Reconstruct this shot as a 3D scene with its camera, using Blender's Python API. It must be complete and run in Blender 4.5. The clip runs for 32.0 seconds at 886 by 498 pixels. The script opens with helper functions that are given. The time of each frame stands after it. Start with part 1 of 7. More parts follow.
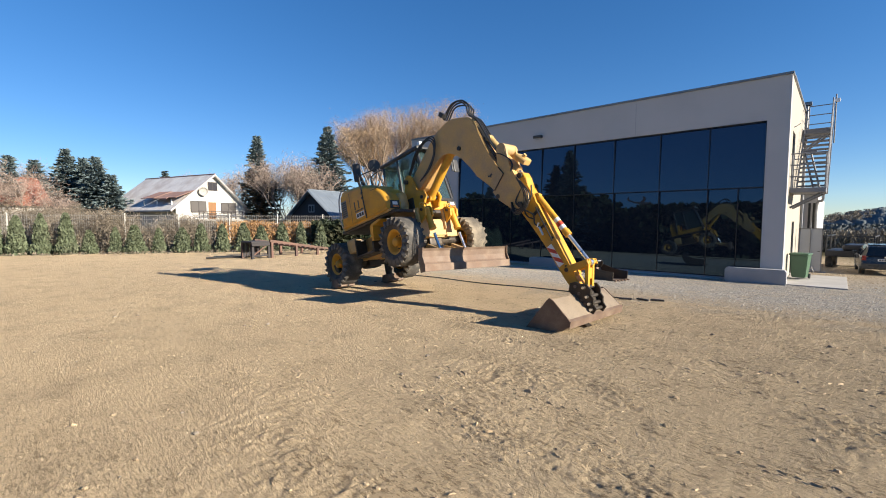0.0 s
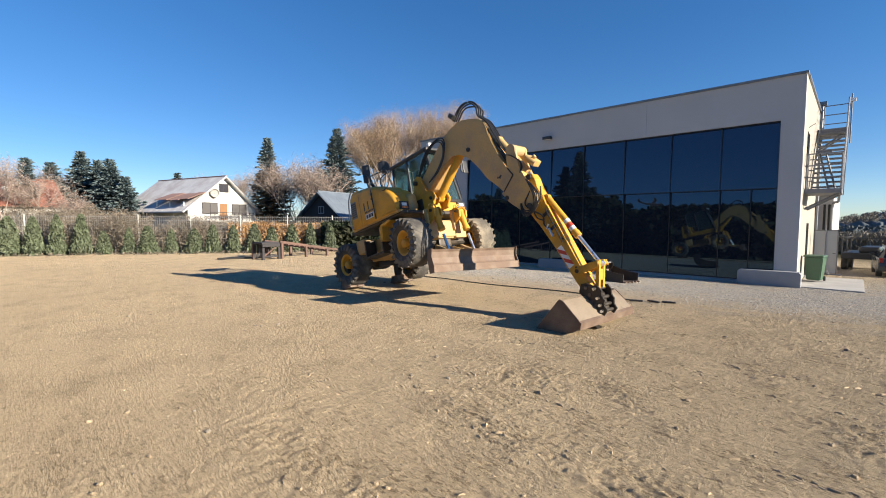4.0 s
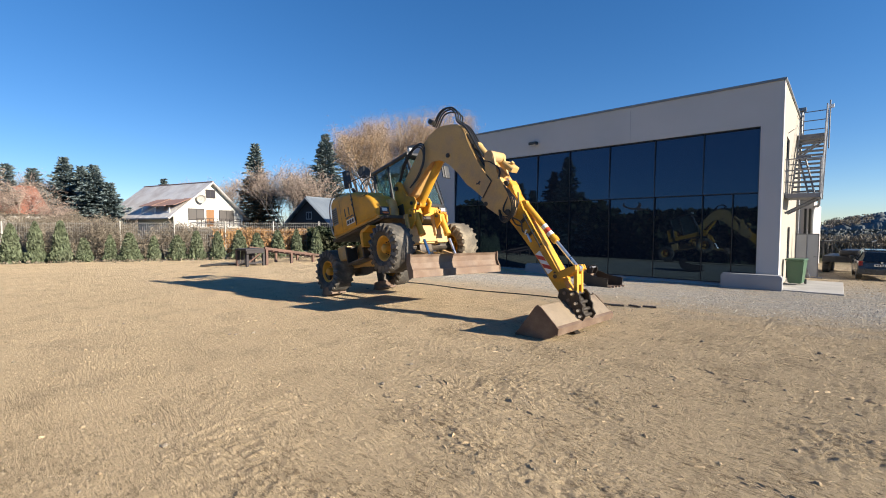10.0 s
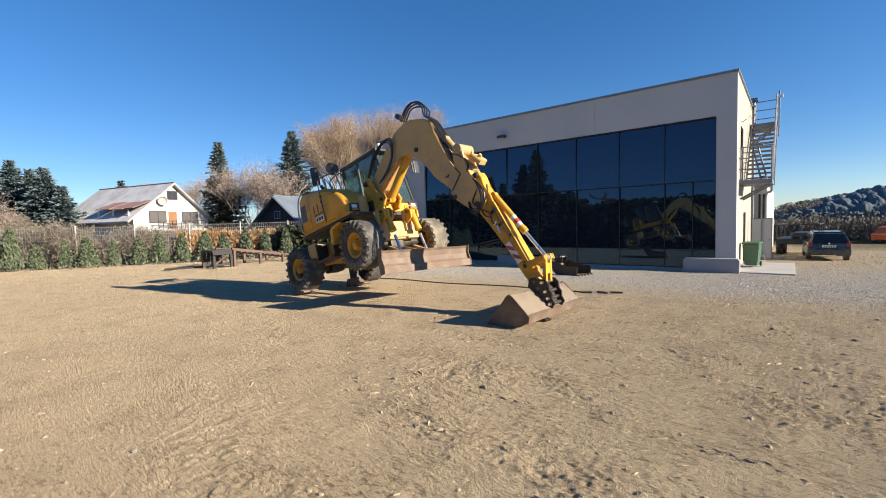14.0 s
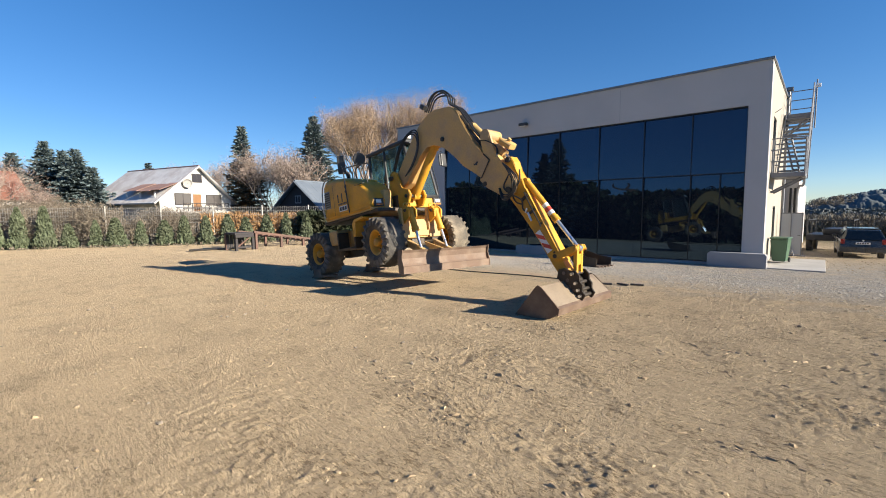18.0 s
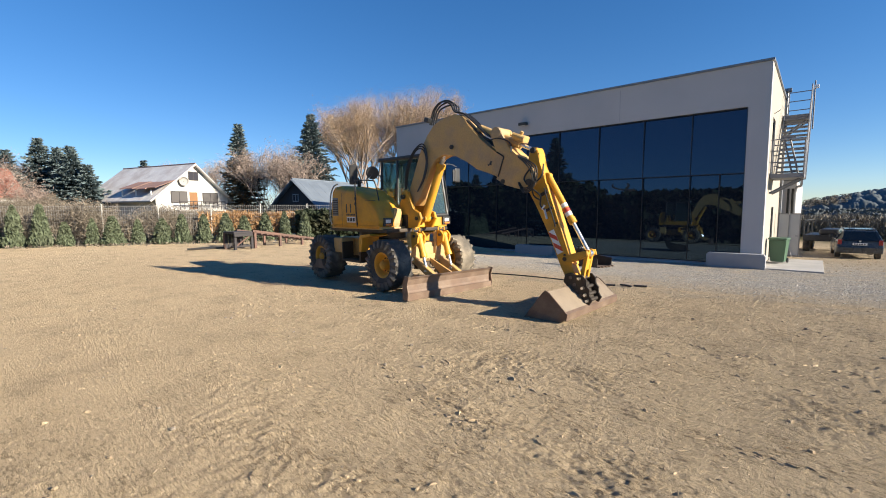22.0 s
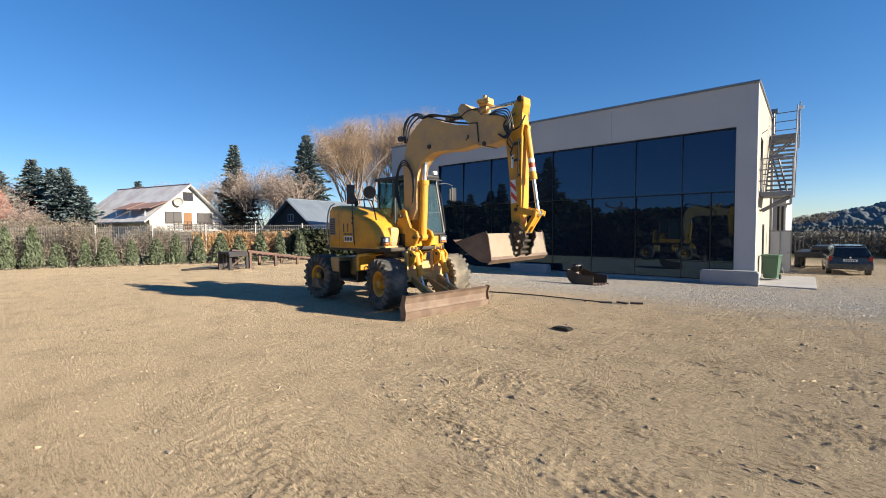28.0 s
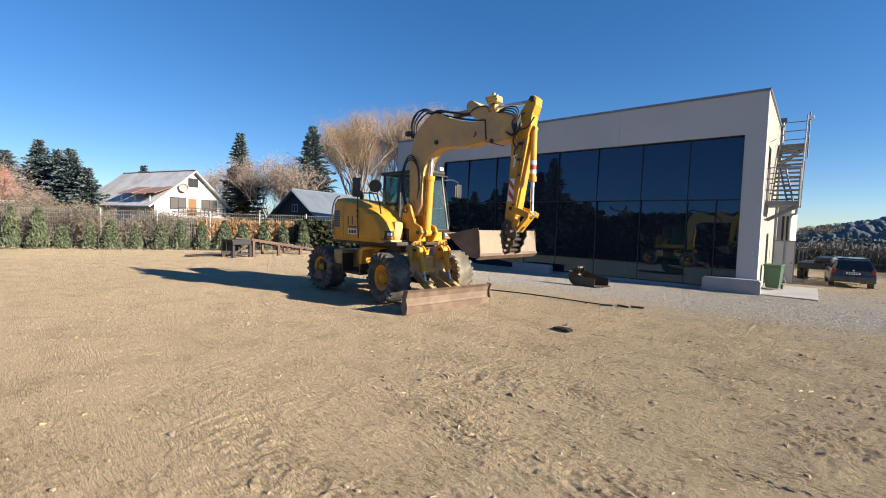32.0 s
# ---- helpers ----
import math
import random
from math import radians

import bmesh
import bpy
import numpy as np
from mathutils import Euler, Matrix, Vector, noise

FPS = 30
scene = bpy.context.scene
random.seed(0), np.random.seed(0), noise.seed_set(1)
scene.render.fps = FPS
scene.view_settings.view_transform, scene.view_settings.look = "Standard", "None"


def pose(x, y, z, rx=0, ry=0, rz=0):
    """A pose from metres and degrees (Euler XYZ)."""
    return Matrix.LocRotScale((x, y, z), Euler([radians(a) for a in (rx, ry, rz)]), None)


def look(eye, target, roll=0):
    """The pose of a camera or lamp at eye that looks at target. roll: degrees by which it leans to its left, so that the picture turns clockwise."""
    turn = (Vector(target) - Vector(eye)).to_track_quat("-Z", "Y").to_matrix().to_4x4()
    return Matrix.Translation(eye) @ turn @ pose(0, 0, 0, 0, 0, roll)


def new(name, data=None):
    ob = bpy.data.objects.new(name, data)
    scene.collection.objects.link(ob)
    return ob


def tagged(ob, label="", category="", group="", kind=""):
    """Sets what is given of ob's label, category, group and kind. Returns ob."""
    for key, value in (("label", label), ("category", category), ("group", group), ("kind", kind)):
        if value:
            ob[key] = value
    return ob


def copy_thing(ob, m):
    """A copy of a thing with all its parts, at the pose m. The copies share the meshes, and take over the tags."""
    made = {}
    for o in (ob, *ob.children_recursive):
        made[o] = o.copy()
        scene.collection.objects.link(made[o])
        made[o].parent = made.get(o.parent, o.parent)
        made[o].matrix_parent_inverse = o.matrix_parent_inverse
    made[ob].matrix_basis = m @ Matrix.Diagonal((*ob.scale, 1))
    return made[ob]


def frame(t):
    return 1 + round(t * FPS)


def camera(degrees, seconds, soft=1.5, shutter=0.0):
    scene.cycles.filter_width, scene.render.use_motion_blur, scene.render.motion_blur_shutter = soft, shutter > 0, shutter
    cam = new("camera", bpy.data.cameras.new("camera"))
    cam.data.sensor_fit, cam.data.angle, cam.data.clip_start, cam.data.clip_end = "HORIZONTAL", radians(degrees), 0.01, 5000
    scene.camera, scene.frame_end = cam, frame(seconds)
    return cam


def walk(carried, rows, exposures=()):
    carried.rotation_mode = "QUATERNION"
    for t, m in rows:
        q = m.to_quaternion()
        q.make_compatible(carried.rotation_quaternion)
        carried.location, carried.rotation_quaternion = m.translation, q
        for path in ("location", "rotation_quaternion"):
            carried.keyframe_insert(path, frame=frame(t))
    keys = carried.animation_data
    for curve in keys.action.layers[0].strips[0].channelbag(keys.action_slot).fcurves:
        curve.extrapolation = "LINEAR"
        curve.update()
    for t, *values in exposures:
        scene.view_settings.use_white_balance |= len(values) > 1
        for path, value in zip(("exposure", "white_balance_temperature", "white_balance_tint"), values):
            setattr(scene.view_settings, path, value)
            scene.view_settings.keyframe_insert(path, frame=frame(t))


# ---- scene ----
cam = camera(91.2, 32.0, 1.0)
PATH = [
    (0, (1.041, -14.486, 1.668), (-0.143, -13.188, 1.551), 0.1),
    (0.5, (1.045, -14.496, 1.668), (-0.143, -13.202, 1.553), -0.1),
    (1, (1.051, -14.498, 1.664), (-0.140, -13.206, 1.552), -0),
    (1.5, (1.052, -14.497, 1.664), (-0.144, -13.211, 1.554), -0),
    (2, (1.054, -14.493, 1.666), (-0.150, -13.214, 1.557), -0),
    (2.5, (1.043, -14.500, 1.664), (-0.166, -13.225, 1.557), -0),
    (3, (1.039, -14.498, 1.665), (-0.169, -13.223, 1.557), 0),
    (3.5, (1.038, -14.494, 1.662), (-0.171, -13.219, 1.554), 0),
    (5.5, (1.030, -14.502, 1.659), (-0.179, -13.229, 1.531), 1),
    (6, (1.033, -14.506, 1.661), (-0.175, -13.233, 1.535), 1.1),
    (6.5, (1.034, -14.496, 1.660), (-0.175, -13.223, 1.534), 1.1),
    (7, (1.058, -14.457, 1.661), (-0.152, -13.185, 1.533), 0.9),
    (7.5, (1.087, -14.390, 1.655), (-0.122, -13.117, 1.529), 0.6),
    (8, (1.108, -14.351, 1.648), (-0.099, -13.077, 1.524), 0.5),
    (8.5, (1.111, -14.340, 1.653), (-0.096, -13.065, 1.533), 0.2),
    (9, (1.121, -14.340, 1.661), (-0.085, -13.064, 1.550), 0.1),
    (9.5, (1.151, -14.318, 1.653), (-0.053, -13.038, 1.552), 0.1),
    (10, (1.154, -14.311, 1.669), (-0.030, -13.012, 1.579), -0.1),
    (10.5, (1.179, -14.317, 1.661), (0.018, -12.997, 1.573), -0.4),
    (11, (1.199, -14.320, 1.644), (0.063, -12.978, 1.557), -0.6),
    (11.5, (1.206, -14.327, 1.639), (0.088, -12.970, 1.552), -0.9),
    (12, (1.206, -14.326, 1.641), (0.105, -12.955, 1.550), -1.3),
    (12.5, (1.204, -14.323, 1.639), (0.106, -12.950, 1.545), -1.6),
    (13, (1.203, -14.323, 1.633), (0.106, -12.949, 1.533), -1.6),
    (13.5, (1.203, -14.321, 1.631), (0.105, -12.951, 1.525), -1.7),
    (14, (1.206, -14.331, 1.638), (0.106, -12.962, 1.527), -1.8),
    (14.5, (1.197, -14.335, 1.634), (0.092, -12.970, 1.525), -1.6),
    (16.5, (1.188, -14.333, 1.624), (0.063, -12.985, 1.499), -0.7),
    (17, (1.184, -14.342, 1.632), (0.053, -13.001, 1.495), -0.7),
    (17.5, (1.182, -14.337, 1.627), (0.038, -13.007, 1.483), -0.6),
    (18, (1.183, -14.333, 1.622), (0.029, -13.013, 1.464), -0.6),
    (18.5, (1.184, -14.330, 1.620), (0.023, -13.017, 1.451), -0.6),
    (19, (1.185, -14.333, 1.617), (0.022, -13.024, 1.443), -0.6),
    (19.5, (1.186, -14.344, 1.624), (0.024, -13.035, 1.447), -0.5),
    (20, (1.187, -14.341, 1.619), (0.022, -13.035, 1.437), -0.4),
    (20.5, (1.176, -14.342, 1.624), (0.011, -13.035, 1.441), -0.3),
    (21, (1.166, -14.345, 1.626), (0.002, -13.037, 1.446), -0.4),
    (21.5, (1.111, -14.377, 1.659), (-0.042, -13.059, 1.485), -0.5),
    (22, (1.046, -14.412, 1.667), (-0.096, -13.083, 1.503), -0.4),
    (22.5, (1.026, -14.451, 1.666), (-0.106, -13.113, 1.513), -0.5),
    (23, (1.024, -14.469, 1.660), (-0.103, -13.124, 1.522), -0.6),
    (23.5, (1.023, -14.474, 1.660), (-0.094, -13.120, 1.523), -0.6),
    (24, (1.033, -14.486, 1.651), (-0.076, -13.126, 1.515), -0.6),
    (24.5, (1.033, -14.495, 1.651), (-0.076, -13.137, 1.514), -0.6),
    (25, (1.016, -14.496, 1.650), (-0.095, -13.138, 1.513), -0.5),
    (25.5, (1.009, -14.487, 1.654), (-0.108, -13.135, 1.517), -0.6),
    (27.5, (1.033, -14.476, 1.667), (-0.096, -13.130, 1.562), -0.7),
    (28, (1.030, -14.465, 1.660), (-0.099, -13.117, 1.573), -0.7),
    (28.5, (1.012, -14.476, 1.663), (-0.114, -13.126, 1.576), -0.6),
    (29, (1.011, -14.480, 1.661), (-0.116, -13.131, 1.576), -0.5),
    (29.5, (1.016, -14.493, 1.664), (-0.110, -13.142, 1.577), -0.2),
    (30, (1.015, -14.491, 1.659), (-0.111, -13.140, 1.572), 0.2),
    (30.5, (1.020, -14.493, 1.657), (-0.106, -13.143, 1.570), 0.5),
    (31, (1.016, -14.494, 1.655), (-0.112, -13.145, 1.566), 0.8),
    (31.5, (1.021, -14.504, 1.652), (-0.112, -13.160, 1.558), 1.4),
    (32, (1.030, -14.502, 1.660), (-0.105, -13.160, 1.558), 1.6),
]
walk(cam, [(t, look(e, a, r)) for t, e, a, r in PATH])

# ---- light ----
SUN_DIR = Vector((0.90, 0.25, 0.365)).normalized()
sun = new("sun", bpy.data.lights.new("sun", "SUN"))
sun.data.energy, sun.data.angle, sun.data.color = 4.6, radians(0.55), (1.0, 0.90, 0.745)
sun.matrix_world = look(SUN_DIR * 50, (0, 0, 0))
world = bpy.data.worlds.new("sky")
scene.world = world
world.use_nodes = True
wn, wl = world.node_tree.nodes, world.node_tree.links
sky = wn.new("ShaderNodeTexSky")
sky.sky_type, sky.sun_disc = "NISHITA", False
sky.sun_elevation = math.asin(SUN_DIR.z)
sky.sun_rotation = math.atan2(SUN_DIR.x, SUN_DIR.y)
sky.air_density, sky.dust_density, sky.ozone_density, sky.altitude = 0.9, 0.0, 2.7, 700
wn["Background"].inputs["Strength"].default_value = 0.081
deep = wn.new("ShaderNodeHueSaturation")
deep.inputs["Saturation"].default_value = 1.38
balance = wn.new("ShaderNodeMix")
balance.data_type, balance.blend_type = "RGBA", "MULTIPLY"
balance.inputs["Factor"].default_value = 1.0
balance.inputs["B"].default_value = (0.86, 0.95, 1.13, 1)
even = wn.new("ShaderNodeGamma")
even.inputs["Gamma"].default_value = 0.80
wl.new(sky.outputs["Color"], even.inputs["Color"])
wl.new(even.outputs["Color"], deep.inputs["Color"])
wl.new(deep.outputs["Color"], balance.inputs["A"])
wl.new(balance.outputs["Result"], wn["Background"].inputs["Color"])
scene.view_settings.exposure = 1.18


# ---- materials ----
def mat(name, base, rough=0.6, metal=0.0, var=0.25, scale=6.0, bump=0.15, fine=60.0, tint=None, tint_scale=1.2,
        tint_amount=0.5, random_amount=0.0, spec=0.5, coat=0.0, island=False):
    """A surface with broad stains, fine grain, uneven gloss and relief."""
    m = bpy.data.materials.new(name)
    m.use_nodes = True
    n, l = m.node_tree.nodes, m.node_tree.links
    b = n["Principled BSDF"]
    b.inputs["Metallic"].default_value = metal
    b.inputs["Specular IOR Level"].default_value = spec
    b.inputs["Coat Weight"].default_value = coat
    tc = n.new("ShaderNodeTexCoord")
    big = n.new("ShaderNodeTexNoise")
    big.inputs["Scale"].default_value, big.inputs["Detail"].default_value = scale, 6
    small = n.new("ShaderNodeTexNoise")
    small.inputs["Scale"].default_value, small.inputs["Detail"].default_value = fine, 4
    for t in (big, small):
        l.new(tc.outputs["Object"], t.inputs["Vector"])
    mixn = n.new("ShaderNodeMath")
    mixn.operation = "ADD"
    l.new(big.outputs["Fac"], mixn.inputs[0])
    l.new(small.outputs["Fac"], mixn.inputs[1])
    rng = n.new("ShaderNodeMapRange")
    rng.inputs["From Min"].default_value, rng.inputs["From Max"].default_value = 0.6, 1.4
    rng.inputs["To Min"].default_value, rng.inputs["To Max"].default_value = 1 - var, 1 + var
    l.new(mixn.outputs[0], rng.inputs["Value"])
    last = rng.outputs["Result"]
    if random_amount:
        src = n.new("ShaderNodeNewGeometry").outputs["Random Per Island"] if island else n.new("ShaderNodeObjectInfo").outputs["Random"]
        r2 = n.new("ShaderNodeMapRange")
        r2.inputs["To Min"].default_value, r2.inputs["To Max"].default_value = 1 - random_amount, 1 + random_amount
        l.new(src, r2.inputs["Value"])
        mu = n.new("ShaderNodeMath")
        mu.operation = "MULTIPLY"
        l.new(last, mu.inputs[0])
        l.new(r2.outputs["Result"], mu.inputs[1])
        last = mu.outputs[0]
    col = n.new("ShaderNodeMix")
    col.data_type = "RGBA"
    col.inputs["A"].default_value = (*base, 1)
    col.inputs["B"].default_value = (*(tint or base), 1)
    if tint:
        tn = n.new("ShaderNodeTexNoise")
        tn.inputs["Scale"].default_value, tn.inputs["Detail"].default_value = tint_scale, 8
        l.new(tc.outputs["Object"], tn.inputs["Vector"])
        tr = n.new("ShaderNodeMapRange")
        tr.inputs["From Min"].default_value, tr.inputs["From Max"].default_value = 0.45, 0.68
        tr.inputs["To Max"].default_value = tint_amount
        l.new(tn.outputs["Fac"], tr.inputs["Value"])
        l.new(tr.outputs["Result"], col.inputs["Factor"])
    else:
        col.inputs["Factor"].default_value = 0
    sc = n.new("ShaderNodeVectorMath")
    sc.operation = "SCALE"
    l.new(col.outputs["Result"], sc.inputs[0])
    l.new(last, sc.inputs["Scale"])
    l.new(sc.outputs[0], b.inputs["Base Color"])
    rr = n.new("ShaderNodeMapRange")
    rr.inputs["From Min"].default_value, rr.inputs["From Max"].default_value = 0.3, 0.7
    rr.inputs["To Min"].default_value, rr.inputs["To Max"].default_value = max(rough - 0.12, 0.02), min(rough + 0.12, 1)
    l.new(big.outputs["Fac"], rr.inputs["Value"])
    l.new(rr.outputs["Result"], b.inputs["Roughness"])
    if bump:
        bp = n.new("ShaderNodeBump")
        bp.inputs["Strength"].default_value, bp.inputs["Distance"].default_value = bump, 0.01
        l.new(small.outputs["Fac"], bp.inputs["Height"])
        l.new(bp.outputs["Normal"], b.inputs["Normal"])
    return m


def glass(name, base, ior, rough=0.01, alpha=1.0):
    """Tinted coated glass that reflects strongly."""
    m = bpy.data.materials.new(name)
    m.use_nodes = True
    b = m.node_tree.nodes["Principled BSDF"]
    b.inputs["Base Color"].default_value = (*base, 1)
    b.inputs["Roughness"].default_value = rough
    b.inputs["IOR"].default_value = ior
    b.inputs["Transmission Weight"].default_value = alpha
    return m


YELLOW = mat("worn_yellow_paint", (0.66, 0.325, 0.024), 0.55, var=0.12, scale=2.5, fine=45, bump=0.06, tint=(0.30, 0.17, 0.04), tint_scale=3, tint_amount=0.5, coat=0.0)
YELLOW_DUSTY = mat("faded_yellow_paint", (0.57, 0.355, 0.125), 0.6, var=0.16, scale=2, fine=30, bump=0.08, tint=(0.40, 0.29, 0.17), tint_scale=2.4, tint_amount=0.75)
BLACK = mat("black_paint", (0.032, 0.032, 0.033), 0.5, var=0.3, scale=4, bump=0.05, tint=(0.10, 0.085, 0.06), tint_amount=0.3)
RUBBER = mat("dusty_tyre_rubber", (0.065, 0.060, 0.054), 0.85, var=0.3, scale=5, bump=0.25, tint=(0.20, 0.175, 0.14), tint_scale=3.0, tint_amount=0.8)
RUBBER_CLAY = mat("clay_caked_tyre_rubber", (0.11, 0.095, 0.075), 0.9, var=0.3, scale=5, bump=0.3, tint=(0.30, 0.25, 0.18), tint_scale=2.0, tint_amount=0.9)
STEEL_RUST = mat("worn_rusty_steel", (0.16, 0.105, 0.073), 0.65, metal=0.15, var=0.3, scale=3, bump=0.2, tint=(0.26, 0.195, 0.14), tint_scale=2.5, tint_amount=0.7)
BUCKET_STEEL = mat("scoured_bucket_steel", (0.30, 0.235, 0.165), 0.6, metal=0.2, var=0.3, scale=3, bump=0.2, tint=(0.11, 0.075, 0.055), tint_scale=2.0, tint_amount=0.7)
DARK_STEEL = mat("dark_greasy_steel", (0.055, 0.047, 0.04), 0.55, metal=0.5, var=0.3, scale=6, bump=0.15, tint=(0.12, 0.09, 0.06), tint_amount=0.5)
POST = mat("pale_fence_post", (0.40, 0.39, 0.36), 0.7, var=0.15, bump=0.1)
CHROME = mat("chrome_rod", (0.78, 0.78, 0.78), 0.32, metal=1.0, var=0.04, bump=0.0)
HOSE = mat("black_hose_rubber", (0.018, 0.018, 0.019), 0.5, var=0.2, bump=0.1)
WHITE = mat("white_paint", (0.75, 0.74, 0.72), 0.5, var=0.08, bump=0.05)
RED = mat("red_marking", (0.55, 0.06, 0.03), 0.45, var=0.12, bump=0.05)
ORANGE = mat("orange_lens", (0.75, 0.20, 0.03), 0.25, var=0.05, bump=0.0)
LENS = mat("lamp_lens", (0.75, 0.75, 0.72), 0.12, var=0.05, bump=0.0)
CAB_GLASS = glass("cab_glass", (0.27, 0.40, 0.41), 1.5, 0.02, 0.92)
RENDER_GREY = mat("grey_facade_render", (0.46, 0.44, 0.43), 0.85, var=0.05, scale=0.6, fine=120, bump=0.12, tint=(0.38, 0.37, 0.37), tint_scale=0.5, tint_amount=0.35)
RENDER_CREAM = mat("cream_facade_render", (0.38, 0.345, 0.29), 0.85, var=0.05, scale=0.6, fine=120, bump=0.12, tint=(0.33, 0.30, 0.255), tint_scale=0.5, tint_amount=0.3)
PLINTH = mat("grey_plinth_render", (0.30, 0.30, 0.31), 0.85, var=0.12, scale=2, fine=90, bump=0.2)
CONCRETE = mat("pale_concrete", (0.42, 0.40, 0.37), 0.85, var=0.15, scale=2, fine=50, bump=0.2, tint=(0.30, 0.28, 0.25), tint_scale=1.5, tint_amount=0.5)
FLASHING = mat("grey_roof_flashing", (0.20, 0.205, 0.215), 0.45, metal=0.5, var=0.12, bump=0.04)
GALV = mat("galvanised_steel", (0.17, 0.175, 0.19), 0.6, metal=0.1, var=0.2, scale=8, bump=0.08)
MULLION = mat("dark_mullion", (0.02, 0.022, 0.025), 0.4, metal=0.3, var=0.1, bump=0.0)
FACADE_GLASS = glass("dark_facade_glass", (0.013, 0.016, 0.022), 1.76, 0.012, 0.0)
FACADE_GLASS.node_tree.nodes["Principled BSDF"].inputs["Specular Tint"].default_value = (0.40, 0.68, 1.0, 1)


# ---- mesh tools ----
SITE = [Matrix.Identity(4)]


def part(name, bm, material, parent=None, label="", smooth=False):
    """Links a bmesh as one mesh object under a thing or a part. SITE holds the grid in which its numbers stand."""
    me = bpy.data.meshes.new(name)
    bmesh.ops.recalc_face_normals(bm, faces=bm.faces[:])
    bmesh.ops.transform(bm, matrix=SITE[0], verts=bm.verts[:])
    bm.to_mesh(me)
    bm.free()
    me.materials.append(material)
    if smooth:
        for p in me.polygons:
            p.use_smooth = True
    ob = new(name, me)
    if parent is not None:
        ob.parent = parent
    if label:
        ob["label"] = label
    return ob


def empty(name, m=None):
    ob = new(name)
    if m is not None:
        ob.matrix_basis = m
    return ob


def box(x0, x1, y0, y1, z0, z1, bevel=0.0, bm=None, m=None):
    bm = bm or bmesh.new()
    vs = [bm.verts.new(c) for c in ((x0, y0, z0), (x1, y0, z0), (x1, y1, z0), (x0, y1, z0), (x0, y0, z1), (x1, y0, z1), (x1, y1, z1), (x0, y1, z1))]
    fs = [bm.faces.new([vs[i] for i in q]) for q in ((0, 3, 2, 1), (4, 5, 6, 7), (0, 1, 5, 4), (1, 2, 6, 5), (2, 3, 7, 6), (3, 0, 4, 7))]
    if bevel:
        es = list({e for f in fs for e in f.edges})
        r = bmesh.ops.bevel(bm, geom=es, offset=bevel, segments=2, affect="EDGES", profile=0.6)
    if m is not None:
        bmesh.ops.transform(bm, matrix=m, verts=[v for v in vs if v.is_valid] if not bevel else bm.verts[:])
    return bm


def slab(profile, y0, y1, bevel=0.0, bm=None):
    """A polygon in x and z, pushed out along y."""
    bm = bm or bmesh.new()
    a = [bm.verts.new((x, y0, z)) for x, z in profile]
    b = [bm.verts.new((x, y1, z)) for x, z in profile]
    n = len(profile)
    fs = [bm.faces.new(a), bm.faces.new(b[::-1])]
    for i in range(n):
        fs.append(bm.faces.new((a[i], b[i], b[(i + 1) % n], a[(i + 1) % n])))
    if bevel:
        es = list({e for f in fs[:2] for e in f.edges})
        bmesh.ops.bevel(bm, geom=es, offset=bevel, segments=2, affect="EDGES")
    return bm


def rod(p, q, r, seg=12, bm=None, r2=None, cap=True):
    """A round bar from p to q."""
    bm = bm or bmesh.new()
    p, q = Vector(p), Vector(q)
    d = q - p
    m = Matrix.Translation((p + q) / 2) @ d.to_track_quat("Z", "Y").to_matrix().to_4x4()
    bmesh.ops.create_cone(bm, cap_ends=cap, segments=seg, radius1=r, radius2=r if r2 is None else r2, depth=d.length, matrix=m)
    return bm


def tube(points, r, seg=8, bm=None, steps=8):
    """A round hose along a smooth line through the points."""
    bm = bm or bmesh.new()
    P = [Vector(p) for p in points]
    P = [P[0] * 2 - P[1]] + P + [P[-1] * 2 - P[-2]]
    line = []
    for i in range(1, len(P) - 2):
        for k in range(steps):
            t = k / steps
            a, b, c, d = P[i - 1:i + 3]
            line.append(0.5 * ((2 * b) + (c - a) * t + (2 * a - 5 * b + 4 * c - d) * t * t + (3 * b - a - 3 * c + d) * t ** 3))
    line.append(P[-2])
    rings = []
    for i, p in enumerate(line):
        d = (line[min(i + 1, len(line) - 1)] - line[max(i - 1, 0)]).normalized()
        u = d.orthogonal().normalized() if not rings else (rings[-1][1] - d * rings[-1][1].dot(d)).normalized()
        w = d.cross(u)
        rings.append(([bm.verts.new(p + r * (u * math.cos(2 * math.pi * k / seg) + w * math.sin(2 * math.pi * k / seg))) for k in range(seg)], u))
    for (a, _), (b, _) in zip(rings, rings[1:]):
        for k in range(seg):
            bm.faces.new((a[k], a[(k + 1) % seg], b[(k + 1) % seg], b[k]))
    return bm


def lathe(profile, seg=40, axis="y"):
    """Turns (radius, offset) pairs round an axis."""
    bm = bmesh.new()
    rings = []
    for r, o in profile:
        ring = []
        for k in range(seg):
            a = 2 * math.pi * k / seg
            c, s = r * math.cos(a), r * math.sin(a)
            ring.append(bm.verts.new((c, o, s) if axis == "y" else (c, s, o)))
        rings.append(ring)
    for a, b in zip(rings, rings[1:]):
        for k in range(seg):
            bm.faces.new((a[k], a[(k + 1) % seg], b[(k + 1) % seg], b[k]))
    return bm


def join(*bms):
    """One bmesh out of several."""
    out = bms[0]
    for other in bms[1:]:
        me = bpy.data.meshes.new("joined")
        other.to_mesh(me)
        other.free()
        out.from_mesh(me)
        bpy.data.meshes.remove(me)
    return out


